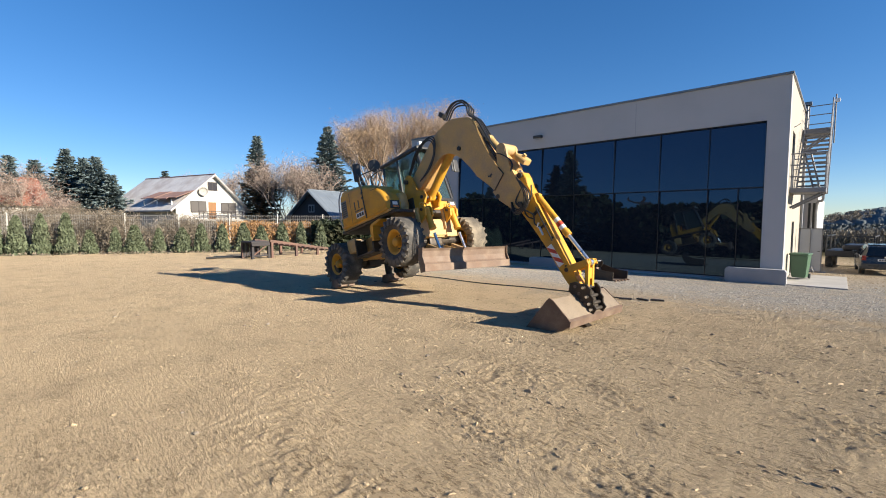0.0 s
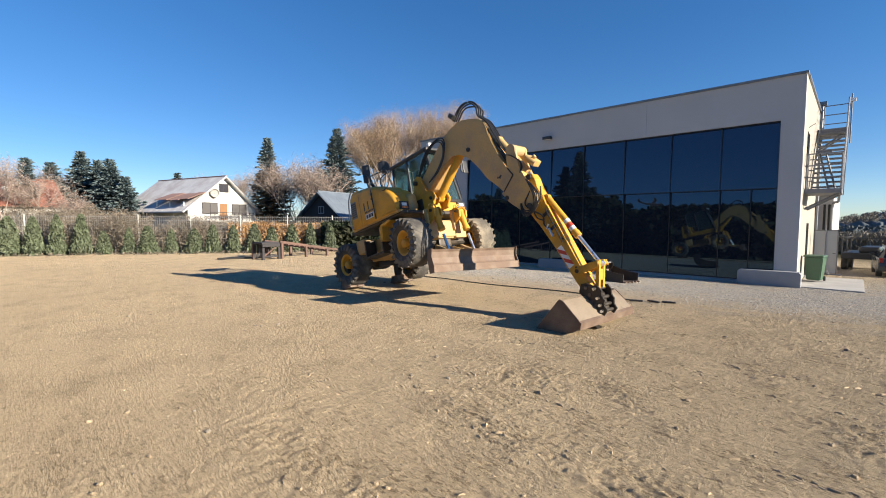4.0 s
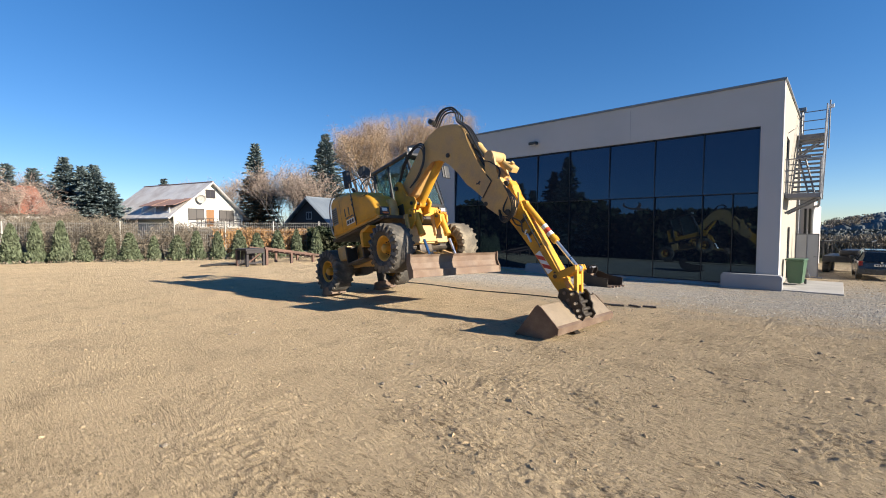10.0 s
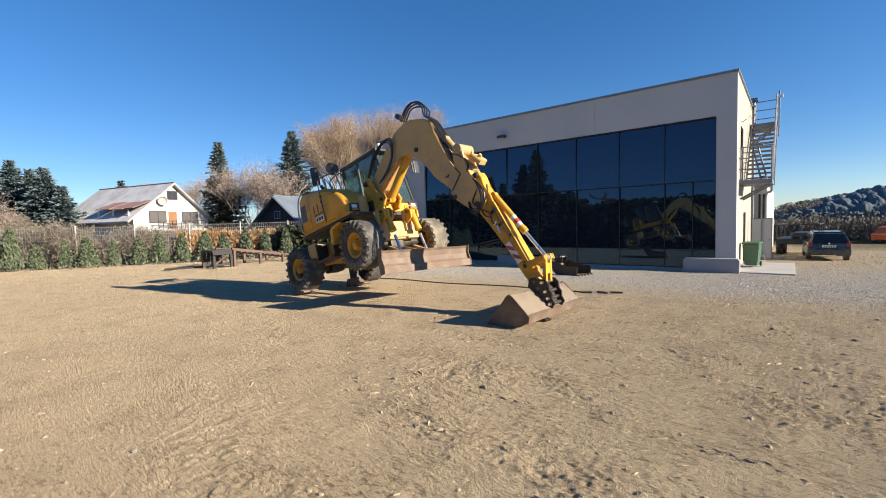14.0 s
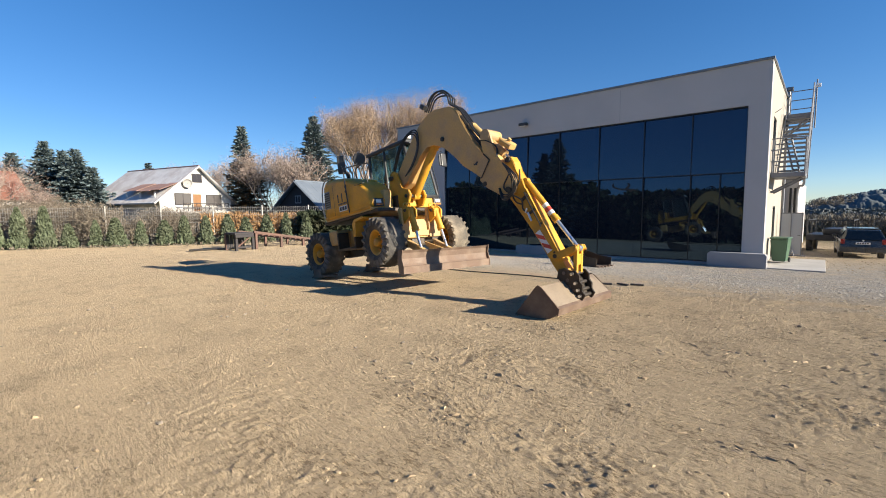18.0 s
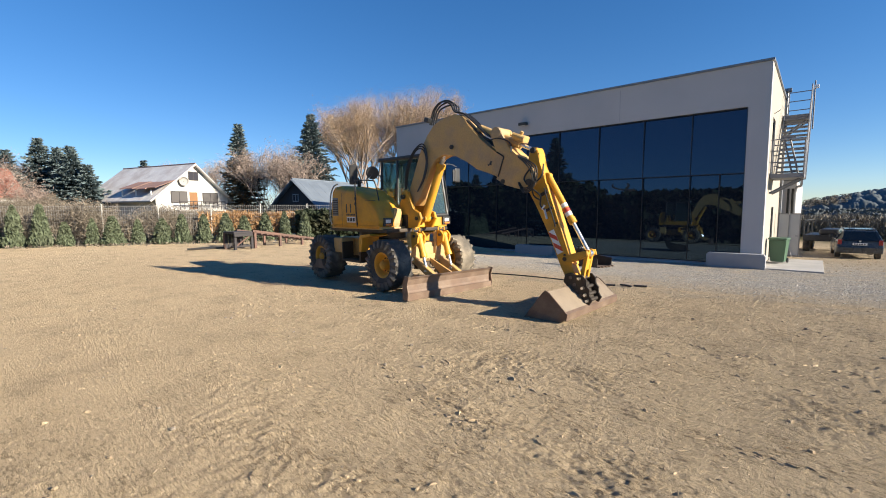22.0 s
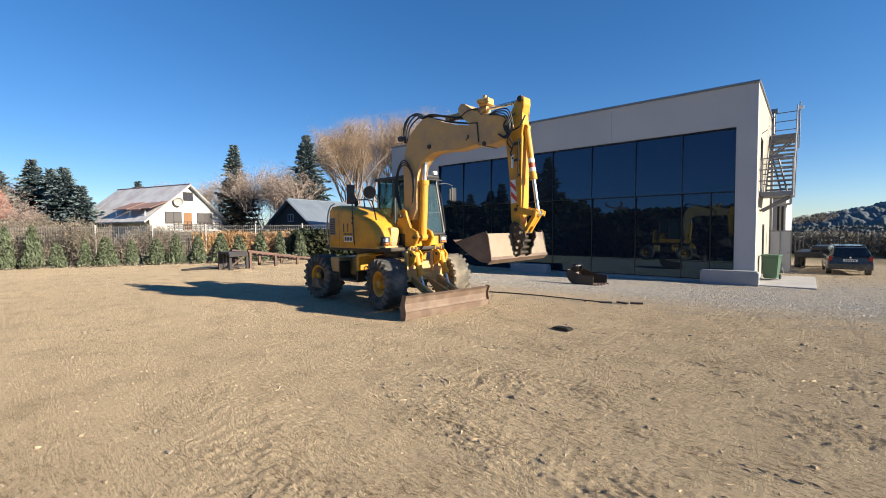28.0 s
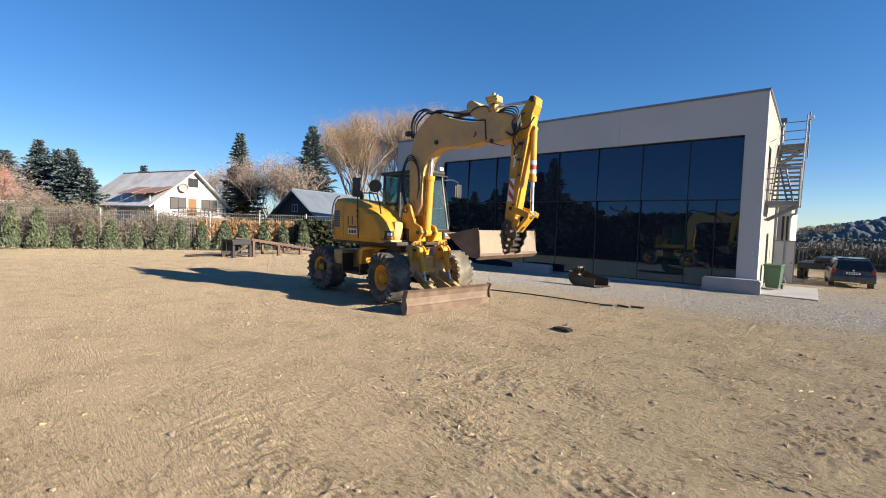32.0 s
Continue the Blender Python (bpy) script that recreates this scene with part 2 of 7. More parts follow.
def raw(name, verts, faces, material, parent=None, label="", smooth=False):
    me = bpy.data.meshes.new(name)
    me.from_pydata(verts, [], faces)
    me.materials.append(material)
    if smooth:
        me.polygons.foreach_set("use_smooth", [True] * len(me.polygons))
    me.update()
    ob = new(name, me)
    if parent is not None:
        ob.parent = parent
    if label:
        ob["label"] = label
    return ob


# ---- ground ----
def ground_height(x, y):
    """The yard is level where the machine stands and falls gently towards the hall and beyond."""
    a = min(max((y + 5.5) / 11.0, 0.0), 1.0)
    b = min(max((x + 20.0) / 8.0, 0.0), 1.0)
    c = min(max((y - 8.0) / 14.0, 0.0), 1.0)
    return -(0.71 * a * a * (3 - 2 * a) + 0.22 * c * c * (3 - 2 * c)) * b * b * (3 - 2 * b)


def ground_material():
    m = bpy.data.materials.new("sandy_yard_ground")
    m.use_nodes = True
    n, l = m.node_tree.nodes, m.node_tree.links
    b = n["Principled BSDF"]
    b.inputs["Roughness"].default_value = 0.95
    b.inputs["Specular IOR Level"].default_value = 0.15
    b.inputs["Diffuse Roughness"].default_value = 0.45
    geo = n.new("ShaderNodeNewGeometry")
    sep = n.new("ShaderNodeSeparateXYZ")
    l.new(geo.outputs["Position"], sep.inputs[0])

    def noise_tex(scale, detail=6, rough=0.55):
        t = n.new("ShaderNodeTexNoise")
        t.inputs["Scale"].default_value, t.inputs["Detail"].default_value, t.inputs["Roughness"].default_value = scale, detail, rough
        l.new(geo.outputs["Position"], t.inputs["Vector"])
        return t.outputs["Fac"]

    def ramp(value, a, b_, c0=0.0, c1=1.0):
        r = n.new("ShaderNodeMapRange")
        r.inputs["From Min"].default_value, r.inputs["From Max"].default_value = a, b_
        r.inputs["To Min"].default_value, r.inputs["To Max"].default_value = c0, c1
        l.new(value, r.inputs["Value"])
        return r.outputs["Result"]

    def maths(op, a, b_):
        r = n.new("ShaderNodeMath")
        r.operation = op
        for i, v in enumerate((a, b_)):
            if isinstance(v, (int, float)):
                r.inputs[i].default_value = v
            else:
                l.new(v, r.inputs[i])
        return r.outputs[0]

    def mix(fac, a, b_):
        r = n.new("ShaderNodeMix")
        r.data_type = "RGBA"
        l.new(fac, r.inputs["Factor"])
        for key, v in (("A", a), ("B", b_)):
            if isinstance(v, tuple):
                r.inputs[key].default_value = (*v, 1)
            else:
                l.new(v, r.inputs[key])
        return r.outputs["Result"]

    broad, mid, fine, grit = noise_tex(0.22, 5), noise_tex(1.6, 6), noise_tex(9, 6), noise_tex(55, 5, 0.7)
    sand = mix(ramp(broad, 0.35, 0.65), SAND_A, SAND_B)
    sand = mix(ramp(mid, 0.5, 0.72, 0, 0.32), sand, SAND_DARK)
    sand = mix(ramp(fine, 0.52, 0.75, 0, 0.55), sand, SAND_LIGHT)
    sand = mix(ramp(grit, 0.52, 0.72, 0, 0.36), sand, SAND_DARK)
    # thin dark strokes and flecks, small ridge shadows painted into the sand, and pale crumbs
    line_map = n.new("ShaderNodeMapping")
    line_map.inputs["Rotation"].default_value, line_map.inputs["Scale"].default_value = (0, 0, 0.1), (0.35, 1.0, 1.0)
    l.new(geo.outputs["Position"], line_map.inputs["Vector"])
    line = n.new("ShaderNodeTexNoise")
    line.inputs["Scale"].default_value, line.inputs["Detail"].default_value, line.inputs["Roughness"].default_value = 22, 5, 0.7
    l.new(line_map.outputs[0], line.inputs["Vector"])
    fleck = n.new("ShaderNodeTexNoise")
    fleck.inputs["Scale"].default_value, fleck.inputs["Detail"].default_value, fleck.inputs["Roughness"].default_value = 48, 4, 0.65
    l.new(line_map.outputs[0], fleck.inputs["Vector"])
    # how strongly the painted shadow strokes show, weaker to the left
    stroke_mix = maths("MULTIPLY", ramp(mid, 0.36, 0.60, 0.25, 1.0), ramp(sep.outputs["X"], -5.0, -1.0, 0.40, 1.0))
    sand = mix(maths("MULTIPLY", ramp(line.outputs["Fac"], 0.56, 0.60, 0, 0.80), stroke_mix), sand, SAND_DARK)
    sand = mix(maths("MULTIPLY", ramp(fleck.outputs["Fac"], 0.565, 0.60, 0, 0.75), stroke_mix), sand, SAND_DARK)
    sand = mix(ramp(noise_tex(34, 4, 0.6), 0.58, 0.70, 0, 0.5), sand, (0.82, 0.67, 0.46))
    # greyer damp drags across the yard
    drag_map = n.new("ShaderNodeMapping")
    drag_map.inputs["Rotation"].default_value, drag_map.inputs["Scale"].default_value = (0, 0, 0.25), (0.16, 0.9, 1.0)
    l.new(geo.outputs["Position"], drag_map.inputs["Vector"])
    drag = n.new("ShaderNodeTexNoise")
    drag.inputs["Scale"].default_value, drag.inputs["Detail"].default_value, drag.inputs["Roughness"].default_value = 1.5, 7, 0.65
    l.new(drag_map.outputs[0], drag.inputs["Vector"])
    wet = maths("MULTIPLY", ramp(drag.outputs["Fac"], 0.56, 0.74, 0, 0.20), ramp(sep.outputs["X"], -5.0, -0.5))
    sand = mix(wet, sand, (0.36, 0.295, 0.215))
    # gravel strip along the hall and its ragged edge
    vor = n.new("ShaderNodeTexVoronoi")
    vor.inputs["Scale"].default_value = 24
    l.new(geo.outputs["Position"], vor.inputs["Vector"])
    grey = n.new("ShaderNodeSeparateColor")
    l.new(vor.outputs["Color"], grey.inputs[0])
    gravel = mix(ramp(grey.outputs[0], 0, 1), (0.36, 0.32, 0.27), (0.74, 0.68, 0.59))
    gravel = mix(ramp(mid, 0.45, 0.7, 0, 0.5), gravel, SAND_A)
    edge = maths("ADD", sep.outputs["Y"], maths("MULTIPLY", maths("SUBTRACT", mid, 0.5), 6.0))
    zone = ramp(edge, -5.6, -2.6)
    left = ramp(maths("ADD", sep.outputs["X"], maths("MULTIPLY", maths("SUBTRACT", broad, 0.5), 4.0)), -12.0, -9.5)
    far = ramp(sep.outputs["Y"], 6.5, 12.0, 1.0, 0.25)
    zone = maths("MULTIPLY", maths("MULTIPLY", zone, left), far)
    col = mix(zone, sand, gravel)
    # rough, dry grass beyond the yard
    dist = maths("ADD", maths("ABSOLUTE", maths("ADD", sep.outputs["X"], 4.0), 0), maths("MULTIPLY", broad, 8.0))
    grass = mix(ramp(fine, 0.35, 0.7), (0.10, 0.09, 0.035), (0.20, 0.16, 0.075))
    out = maths("MAXIMUM", ramp(dist, 27, 32), ramp(maths("ADD", sep.outputs["Y"], maths("MULTIPLY", broad, 8.0)), 24, 34))
    out = maths("MAXIMUM", out, ramp(maths("ADD", sep.outputs["Y"], broad), -19.5, -17.0, 1.0, 0.0))
    col = mix(out, col, grass)
    l.new(col, b.inputs["Base Color"])
    crumb = noise_tex(26, 8, 0.75)
    streak_map = n.new("ShaderNodeMapping")
    streak_map.inputs["Rotation"].default_value, streak_map.inputs["Scale"].default_value = (0, 0, 0.12), (1.0, 3.2, 1.0)
    l.new(geo.outputs["Position"], streak_map.inputs["Vector"])
    streak = n.new("ShaderNodeTexNoise")
    streak.inputs["Scale"].default_value, streak.inputs["Detail"].default_value, streak.inputs["Roughness"].default_value = 11.0, 8, 0.7
    l.new(streak_map.outputs[0], streak.inputs["Vector"])
    crest = ramp(streak.outputs["Fac"], 0.42, 0.66)
    flake = ramp(crumb, 0.44, 0.62)
    h = maths("ADD", maths("MULTIPLY", crest, 0.75), maths("ADD", maths("MULTIPLY", flake, 0.55), maths("MULTIPLY", grit, 0.45)))
    h = maths("MULTIPLY", h, ramp(sep.outputs["X"], -7.0, -1.0, 0.75, 1.1))
    bp = n.new("ShaderNodeBump")
    bp.inputs["Strength"].default_value, bp.inputs["Distance"].default_value = 1.0, 0.048
    l.new(h, bp.inputs["Height"])
    l.new(bp.outputs["Normal"], b.inputs["Normal"])
    return m


SAND_A, SAND_B = (0.76, 0.592, 0.382), (0.715, 0.555, 0.356)
SAND_DARK, SAND_LIGHT = (0.28, 0.20, 0.12), (0.75, 0.59, 0.39)


def axis_steps(lo, hi, near, step, reach=11.0, grow=1.022, far=1.25):
    """Grid lines: close together near the walker, wider and wider away from there."""
    a, b = near
    up, down = [], []
    for line, sign, start, stop in ((up, 1, b, hi), (down, -1, a, lo)):
        d, gap = 0.0, step
        while start + sign * d != stop:
            gap *= grow if d < reach else far
            d += gap
            if sign * (start + sign * d - stop) >= 0:
                line.append(stop)
                break
            line.append(start + sign * d)
    return np.array(down[::-1] + list(np.arange(a, b + step / 2, step)) + up)


PERM = np.random.default_rng(71).permutation(512)


def perlin(x, y, seed=0):
    """Smooth gradient noise over arrays, about -0.7 to 0.7."""
    x, y = np.asarray(x, float) + 17.3 * seed, np.asarray(y, float) - 9.7 * seed
    xi, yi = np.floor(x).astype(np.int64), np.floor(y).astype(np.int64)
    fx, fy = x - xi, y - yi
    u, v = fx * fx * fx * (fx * (fx * 6 - 15) + 10), fy * fy * fy * (fy * (fy * 6 - 15) + 10)

    def corner(dx, dy):
        h = PERM[(PERM[(xi + dx) & 511] + yi + dy) & 511] * (2 * math.pi / 512)
        return np.cos(h) * (fx - dx) + np.sin(h) * (fy - dy)
    low = corner(0, 0) * (1 - u) + corner(1, 0) * u
    high = corner(0, 1) * (1 - u) + corner(1, 1) * u
    return low * (1 - v) + high * v


def crests(x, y, seed=0):
    """Ridged noise: sharp crests at 1, hollows towards 0."""
    return 1 - np.minimum(2.2 * np.abs(perlin(x, y, seed)), 1.0)


def relief(x, y):
    """Height of the yard with its tyre prints, scuffed ridges and clods."""
    x, y = np.asarray(x, float), np.asarray(y, float)
    wx, wy = x + 0.10 * perlin(x * 2.1, y * 2.1, 1), y + 0.10 * perlin(x * 2.1, y * 2.1, 2)
    churned = np.clip((x + 3.2) / 3.0 + 0.9 * perlin(x * 0.5, y * 0.7, 3), 0.0, 1.0)
    patch = np.clip(0.35 + 1.7 * perlin(x * 0.55, y * 0.9, 4) + 0.8 * perlin(x * 1.7, y * 2.3, 5), 0.0, 1.2)
    h = 0.020 * perlin(x * 0.7, y * 0.7, 6) + 0.010 * perlin(x * 2.2, y * 2.6, 7)
    # drags that run along the way the machines drive
    h += (0.25 + 0.75 * churned) * (0.3 + 0.7 * patch) * (0.015 * crests(wx * 1.5, wy * 6.5, 8) ** 1.5 + 0.014 * crests(wx * 4.2, wy * 12.0, 9) ** 1.5 + 0.007 * crests(wx * 11.0, wy * 26.0, 18))
    # slanting scuffs of the smoother part
    h += (1.0 - 0.7 * churned) * (0.3 + 0.8 * patch) * (0.008 * crests(wx * 6.0 + wy * 1.6, wy * 2.2 - wx * 0.6, 10) ** 2 + 0.004 * crests(wx * 15.0 + wy * 3.0, wy * 6.0, 11))
    # broken crumbs and clods
    crumb = np.maximum(perlin(x * 9.0, y * 9.0, 12) - 0.16, 0.0)
    h += (0.35 + 0.65 * churned) * patch * (0.014 * crumb + 0.020 * np.maximum(perlin(x * 21.0, y * 24.0, 13) - 0.05, 0.0))
    h += (0.4 + 0.6 * patch) * 0.008 * perlin(x * 15.0, y * 18.0, 14) + 0.004 * perlin(x * 38.0, y * 38.0, 15)
    # lug prints of tyres
    for c, k, w, pitch in ((-6.6, 0.05, 0.24, 0.17), (-8.2, 0.03, 0.22, 0.15), (-9.7, -0.10, 0.24, 0.17), (-10.9, -0.16, 0.22, 0.16), (-5.7, 0.08, 0.26, 0.18)):
        v = y - (c + k * x + 0.25 * perlin(x * 0.3, 0 * x + c, 16))
        lane = np.clip(1.6 - np.abs(v) / w * 1.6, 0.0, 1.0) * np.clip(0.2 + 1.8 * perlin(x * 0.4, y * 0.4 + c, 17), 0.0, 1.0)
        h += lane * (0.008 * np.sin(2 * math.pi * (x + 0.6 * np.abs(v)) / pitch) - 0.008)
    inside = np.clip((34.0 - np.abs(x + 10.0)) / 8.0, 0.0, 1.0) * np.clip((22.0 - np.abs(y + 8.0)) / 8.0, 0.0, 1.0)
    calm = np.where(y < -4.0, 1.0, 0.55)
    a = np.clip((y + 5.5) / 11.0, 0.0, 1.0)
    b = np.clip((x + 20.0) / 8.0, 0.0, 1.0)
    c = np.clip((y - 8.0) / 14.0, 0.0, 1.0)
    base = -(0.71 * a * a * (3 - 2 * a) + 0.22 * c * c * (3 - 2 * c)) * b * b * (3 - 2 * b)
    return base + inside * calm * (h - 0.020)


def build_ground():
    xs = axis_steps(-1500, 1500, (-4.0, 1.7), 0.0135)
    ys = axis_steps(-900, 2500, (-14.3, -10.2), 0.0135)
    X, Y = np.meshgrid(xs, ys)
    V = np.stack([X, Y, relief(X, Y)], 2).reshape(-1, 3)
    nx, ny = len(xs), len(ys)
    k = (np.arange(ny - 1)[:, None] * nx + np.arange(nx - 1)[None]).reshape(-1)
    F = np.stack([k, k + 1, k + nx + 1, k + nx], 1)
    g = raw("ground", V.tolist(), F.tolist(), ground_material(), smooth=True)
    return tagged(g, "dry sandy yard with clods, tyre marks and a gravel strip", "ground", kind="structure")


build_ground()

# ---- hall ----
HALL_GRID = Matrix.Translation((-0.4725, 6.2, -0.711)) @ Matrix.Scale(1.258, 4)
SITE[0] = HALL_GRID
ROOF_Z, GLASS_TOP, GLASS_BOTTOM, TRANSOM_Z = 6.17, 4.92, 0.07, 2.92
GLASS_X = [-12.83, -11.34, -9.77, -8.22, -6.77, -5.16, -3.56, -2.06, -0.55]
HALL_LEFT, HALL_DEPTH = -16.1, 6.35


def build_hall():
    front = tagged(empty("wall_front"), "grey rendered hall front with a wide dark glass curtain wall", "wall", kind="structure")
    part("wall_panel", box(GLASS_X[-1], 0, 0, 0.35, -0.6, ROOF_Z), RENDER_GREY, front, "smooth grey rendered corner pillar")
    part("wall_panel", box(GLASS_X[0], GLASS_X[-1], 0, 0.35, GLASS_TOP, ROOF_Z), RENDER_GREY, front)
    part("wall_panel", box(HALL_LEFT, GLASS_X[0], 0, 0.35, -0.6, ROOF_Z), RENDER_GREY, front)
    part("plinth", box(GLASS_X[0], GLASS_X[-1], 0.06, 0.35, -0.6, GLASS_BOTTOM), PLINTH, front)
    for x in (-12.9, -4.4):
        part("expansion_joint", box(x, x + 0.012, -0.004, 0.02, GLASS_TOP + 0.05, ROOF_Z - 0.1), PLINTH, front)
    side = tagged(empty("wall_side"), "cream rendered sunlit side wall with two narrow doors", "wall", kind="structure")
    y0, y1 = 0.36, HALL_DEPTH
    d1, d2 = (2.55, 3.55, 0.02, 1.86), (1.15, 2.15, 2.92, 4.72)
    for a, b, c, d in ((y0, d2[0], -0.6, ROOF_Z), (d2[0], d2[1], -0.6, d2[2]), (d2[0], d2[1], d2[3], ROOF_Z), (d2[1], d1[0], -0.6, ROOF_Z),
                       (d1[0], d1[1], d1[3], ROOF_Z), (d1[0], d1[1], -0.6, d1[2]), (d1[1], y1, -0.6, ROOF_Z)):
        part("wall_panel", box(-0.35, 0, a, b, c, d), RENDER_CREAM, side)
    for a, b, c, d in (d1, d2):
        dr = tagged(empty("door_1" if c < 1 else "door_2"), "dark metal service door with a lever handle", "door", kind="structure")
        part("door_leaf", box(-0.14, -0.09, a + 0.05, b - 0.05, c, d - 0.05), BLACK, dr)
        part("door_frame", join(box(-0.2, -0.04, a, a + 0.05, c, d), box(-0.2, -0.04, b - 0.05, b, c, d), box(-0.2, -0.04, a, b, d - 0.05, d)), MULLION, dr)
        part("handle", join(rod((-0.09, a + 0.15, c + 1.0), (-0.03, a + 0.15, c + 1.0), 0.012), rod((-0.03, a + 0.15, c + 1.0), (-0.03, a + 0.27, c + 1.0), 0.012)), GALV, dr, "steel lever handle")
    back = tagged(empty("wall_back"), "plain rendered rear and end walls", "wall", kind="structure")
    part("wall_panel", box(HALL_LEFT, -0.36, HALL_DEPTH - 0.3, HALL_DEPTH, -0.6, ROOF_Z - 0.2), RENDER_GREY, back)
    part("wall_panel", box(HALL_LEFT, HALL_LEFT + 0.35, 0.36, HALL_DEPTH - 0.31, -0.6, ROOF_Z), RENDER_GREY, back)
    roof = part("hall_roof", box(HALL_LEFT + 0.36, -0.36, 0.36, HALL_DEPTH - 0.31, 5.75, 5.9), FLASHING)
    tagged(roof, "flat grey roof behind the parapet", "roof", kind="structure")
    flash = tagged(empty("parapet_trim"), "thin grey sheet metal parapet capping", "trim", kind="structure")
    part("front_capping", box(HALL_LEFT - 0.04, 0.04, -0.05, 0.40, ROOF_Z, ROOF_Z + 0.07, 0.008), FLASHING, flash)
    part("side_capping", box(-0.40, 0.05, 0.41, HALL_DEPTH + 0.04, ROOF_Z, ROOF_Z + 0.07, 0.008), FLASHING, flash)
    floor = part("hall_floor", box(HALL_LEFT + 0.36, -0.36, 0.36, HALL_DEPTH - 0.31, -0.5, 0.02), CONCRETE)
    tagged(floor, "plain grey concrete floor behind the glass", "floor", kind="structure")
    # curtain wall
    win = tagged(empty("window_1"), "dark tinted mirror glass curtain wall with thin dark joints", "window", kind="structure")
    xs = GLASS_X
    for i, (a, b) in enumerate(zip(xs, xs[1:])):
        rows = [(GLASS_BOTTOM, TRANSOM_Z), (TRANSOM_Z, GLASS_TOP)]
        for c, d in rows:
            cols = [(a, b)]
            if c < 1 and i == len(xs) - 2:
                cols = [(a, -1.22), (-1.22, b)]
            for p, q in cols:
                bm = box(p + 0.012, q - 0.012, 0.085, 0.105, c + 0.012, d - 0.012)
                lean = math.tan(radians(1.9))
                for v in bm.verts:
                    v.co.y += (v.co.z - c) * lean
                part("pane", bm, FACADE_GLASS, win)
    for x in xs[1:-1] + [xs[0] + 0.012, xs[-1] - 0.012]:
        part("mullion", box(x - 0.012, x + 0.012, 0.078, 0.25, GLASS_BOTTOM, GLASS_TOP), MULLION, win)
    part("mullion", box(-1.232, -1.208, 0.078, 0.25, GLASS_BOTTOM, TRANSOM_Z - 0.013), MULLION, win)
    part("transom", box(xs[0], xs[-1], 0.080, 0.25, TRANSOM_Z - 0.013, TRANSOM_Z + 0.013), MULLION, win)
    part("window_frame", join(box(xs[0], xs[-1], 0.07, 0.25, GLASS_TOP - 0.03, GLASS_TOP), box(xs[0], xs[-1], 0.055, 0.2, GLASS_BOTTOM, GLASS_BOTTOM + 0.03)), MULLION, win)
    bird = [(-0.44, 0.14), (-0.42, 0.03), (-0.24, -0.05), (-0.02, -0.07), (0.08, 0.04), (0.05, 0.14), (0.14, 0.11), (0.17, 0.02), (0.10, -0.08), (0.34, -0.10), (0.38, -0.15), (0.20, -0.15), (0.24, -0.20), (0.06, -0.15), (-0.22, -0.11), (-0.46, -0.02), (-0.50, 0.06)]
    lean = (2.63 - GLASS_BOTTOM) * math.tan(radians(1.9))
    part("bird_sticker", slab([(-4.18 + x, 2.63 + z) for x, z in bird], 0.085 + lean - 0.010, 0.085 + lean - 0.006), MULLION, win, "black bird-shaped window sticker")
    part("corner_downpipe", join(rod((0.06, 6.20, -0.5), (0.06, 6.20, 6.45), 0.05, 10), box(-0.06, 0.20, 6.08, 6.32, 6.42, 6.56, 0.02)), FLASHING, side, "grey downpipe with a square hopper")
    part("wall_bracket", rod((0.0, 1.5, 4.86), (0.16, 1.4, 4.95), 0.012, 6), GALV, side)
    # side wing behind the stairs
    wing = tagged(empty("wall_wing"), "pale rear wing with tall narrow windows and an eaves gutter", "wall", kind="structure")
    part("wall_panel", box(-2.0, 0.53, 6.6, 16.0, -1.2, 2.95), RENDER_GREY, wing)
    part("gutter", rod((-0.1, 6.5, 2.98), (0.72, 6.5, 2.98), 0.06), GALV, wing, "grey eaves gutter")
    part("downpipe", tube([(0.69, 6.5, 2.95), (0.66, 6.5, 2.7), (0.50, 6.52, 2.5), (0.50, 6.52, 1.0), (0.50, 6.52, -0.7)], 0.045), FLASHING, wing)
    for x in (0.24, 0.38):
        part("narrow_window", box(x, x + 0.075, 6.56, 6.6, 0.6, 2.6), MULLION, wing)


build_hall()


def build_wall_lamp():
    th = tagged(empty("wall_floodlight", pose(-10.889, 6.2, 6.03)), "dark oval floodlight on the grey hall front", "lamp")
    SITE[0] = Matrix.Identity(4)
    part("bracket", box(-0.04, 0.04, -0.14, 0.0, -0.03, 0.03, 0.008), BLACK, th)
    part("housing", box(-0.24, 0.24, -0.34, -0.10, -0.07, 0.09, 0.05), BLACK, th)
    part("lamp_glass", box(-0.17, 0.17, -0.30, -0.14, -0.085, -0.072), LENS, th)


build_wall_lamp()
SITE[0] = HALL_GRID


def build_kerb(name, x0, x1, y0, y1, h, label):
    bm = slab([(x0, -0.15), (x1, -0.15), (x1, h - 0.06), (x1 - 0.05, h), (x0 + 0.05, h), (x0, h - 0.06)], y0, y1, 0.012)
    return tagged(part(name, bm, PLINTH), label, "low wall")


build_kerb("low_wall", -1.40, 0.13, -0.45, -0.12, 0.44, "low grey concrete wall before the hall pillar")
build_kerb("low_wall", -8.35, -6.65, -0.62, -0.30, 0.36, "low grey concrete wall before the glass front")
step = part("entrance_slab", box(0.02, 1.46, -0.30, 3.1, -0.2, 0.035, 0.01), CONCRETE)
tagged(step, "pale concrete slab beside the service door", "slab", kind="structure")
paving = part("hall_paving", box(-6.5, -1.42, -0.10, 0.05, -0.2, 0.015, 0.01), CONCRETE)
tagged(paving, "narrow pale concrete strip under the glass front", "paving", kind="structure")


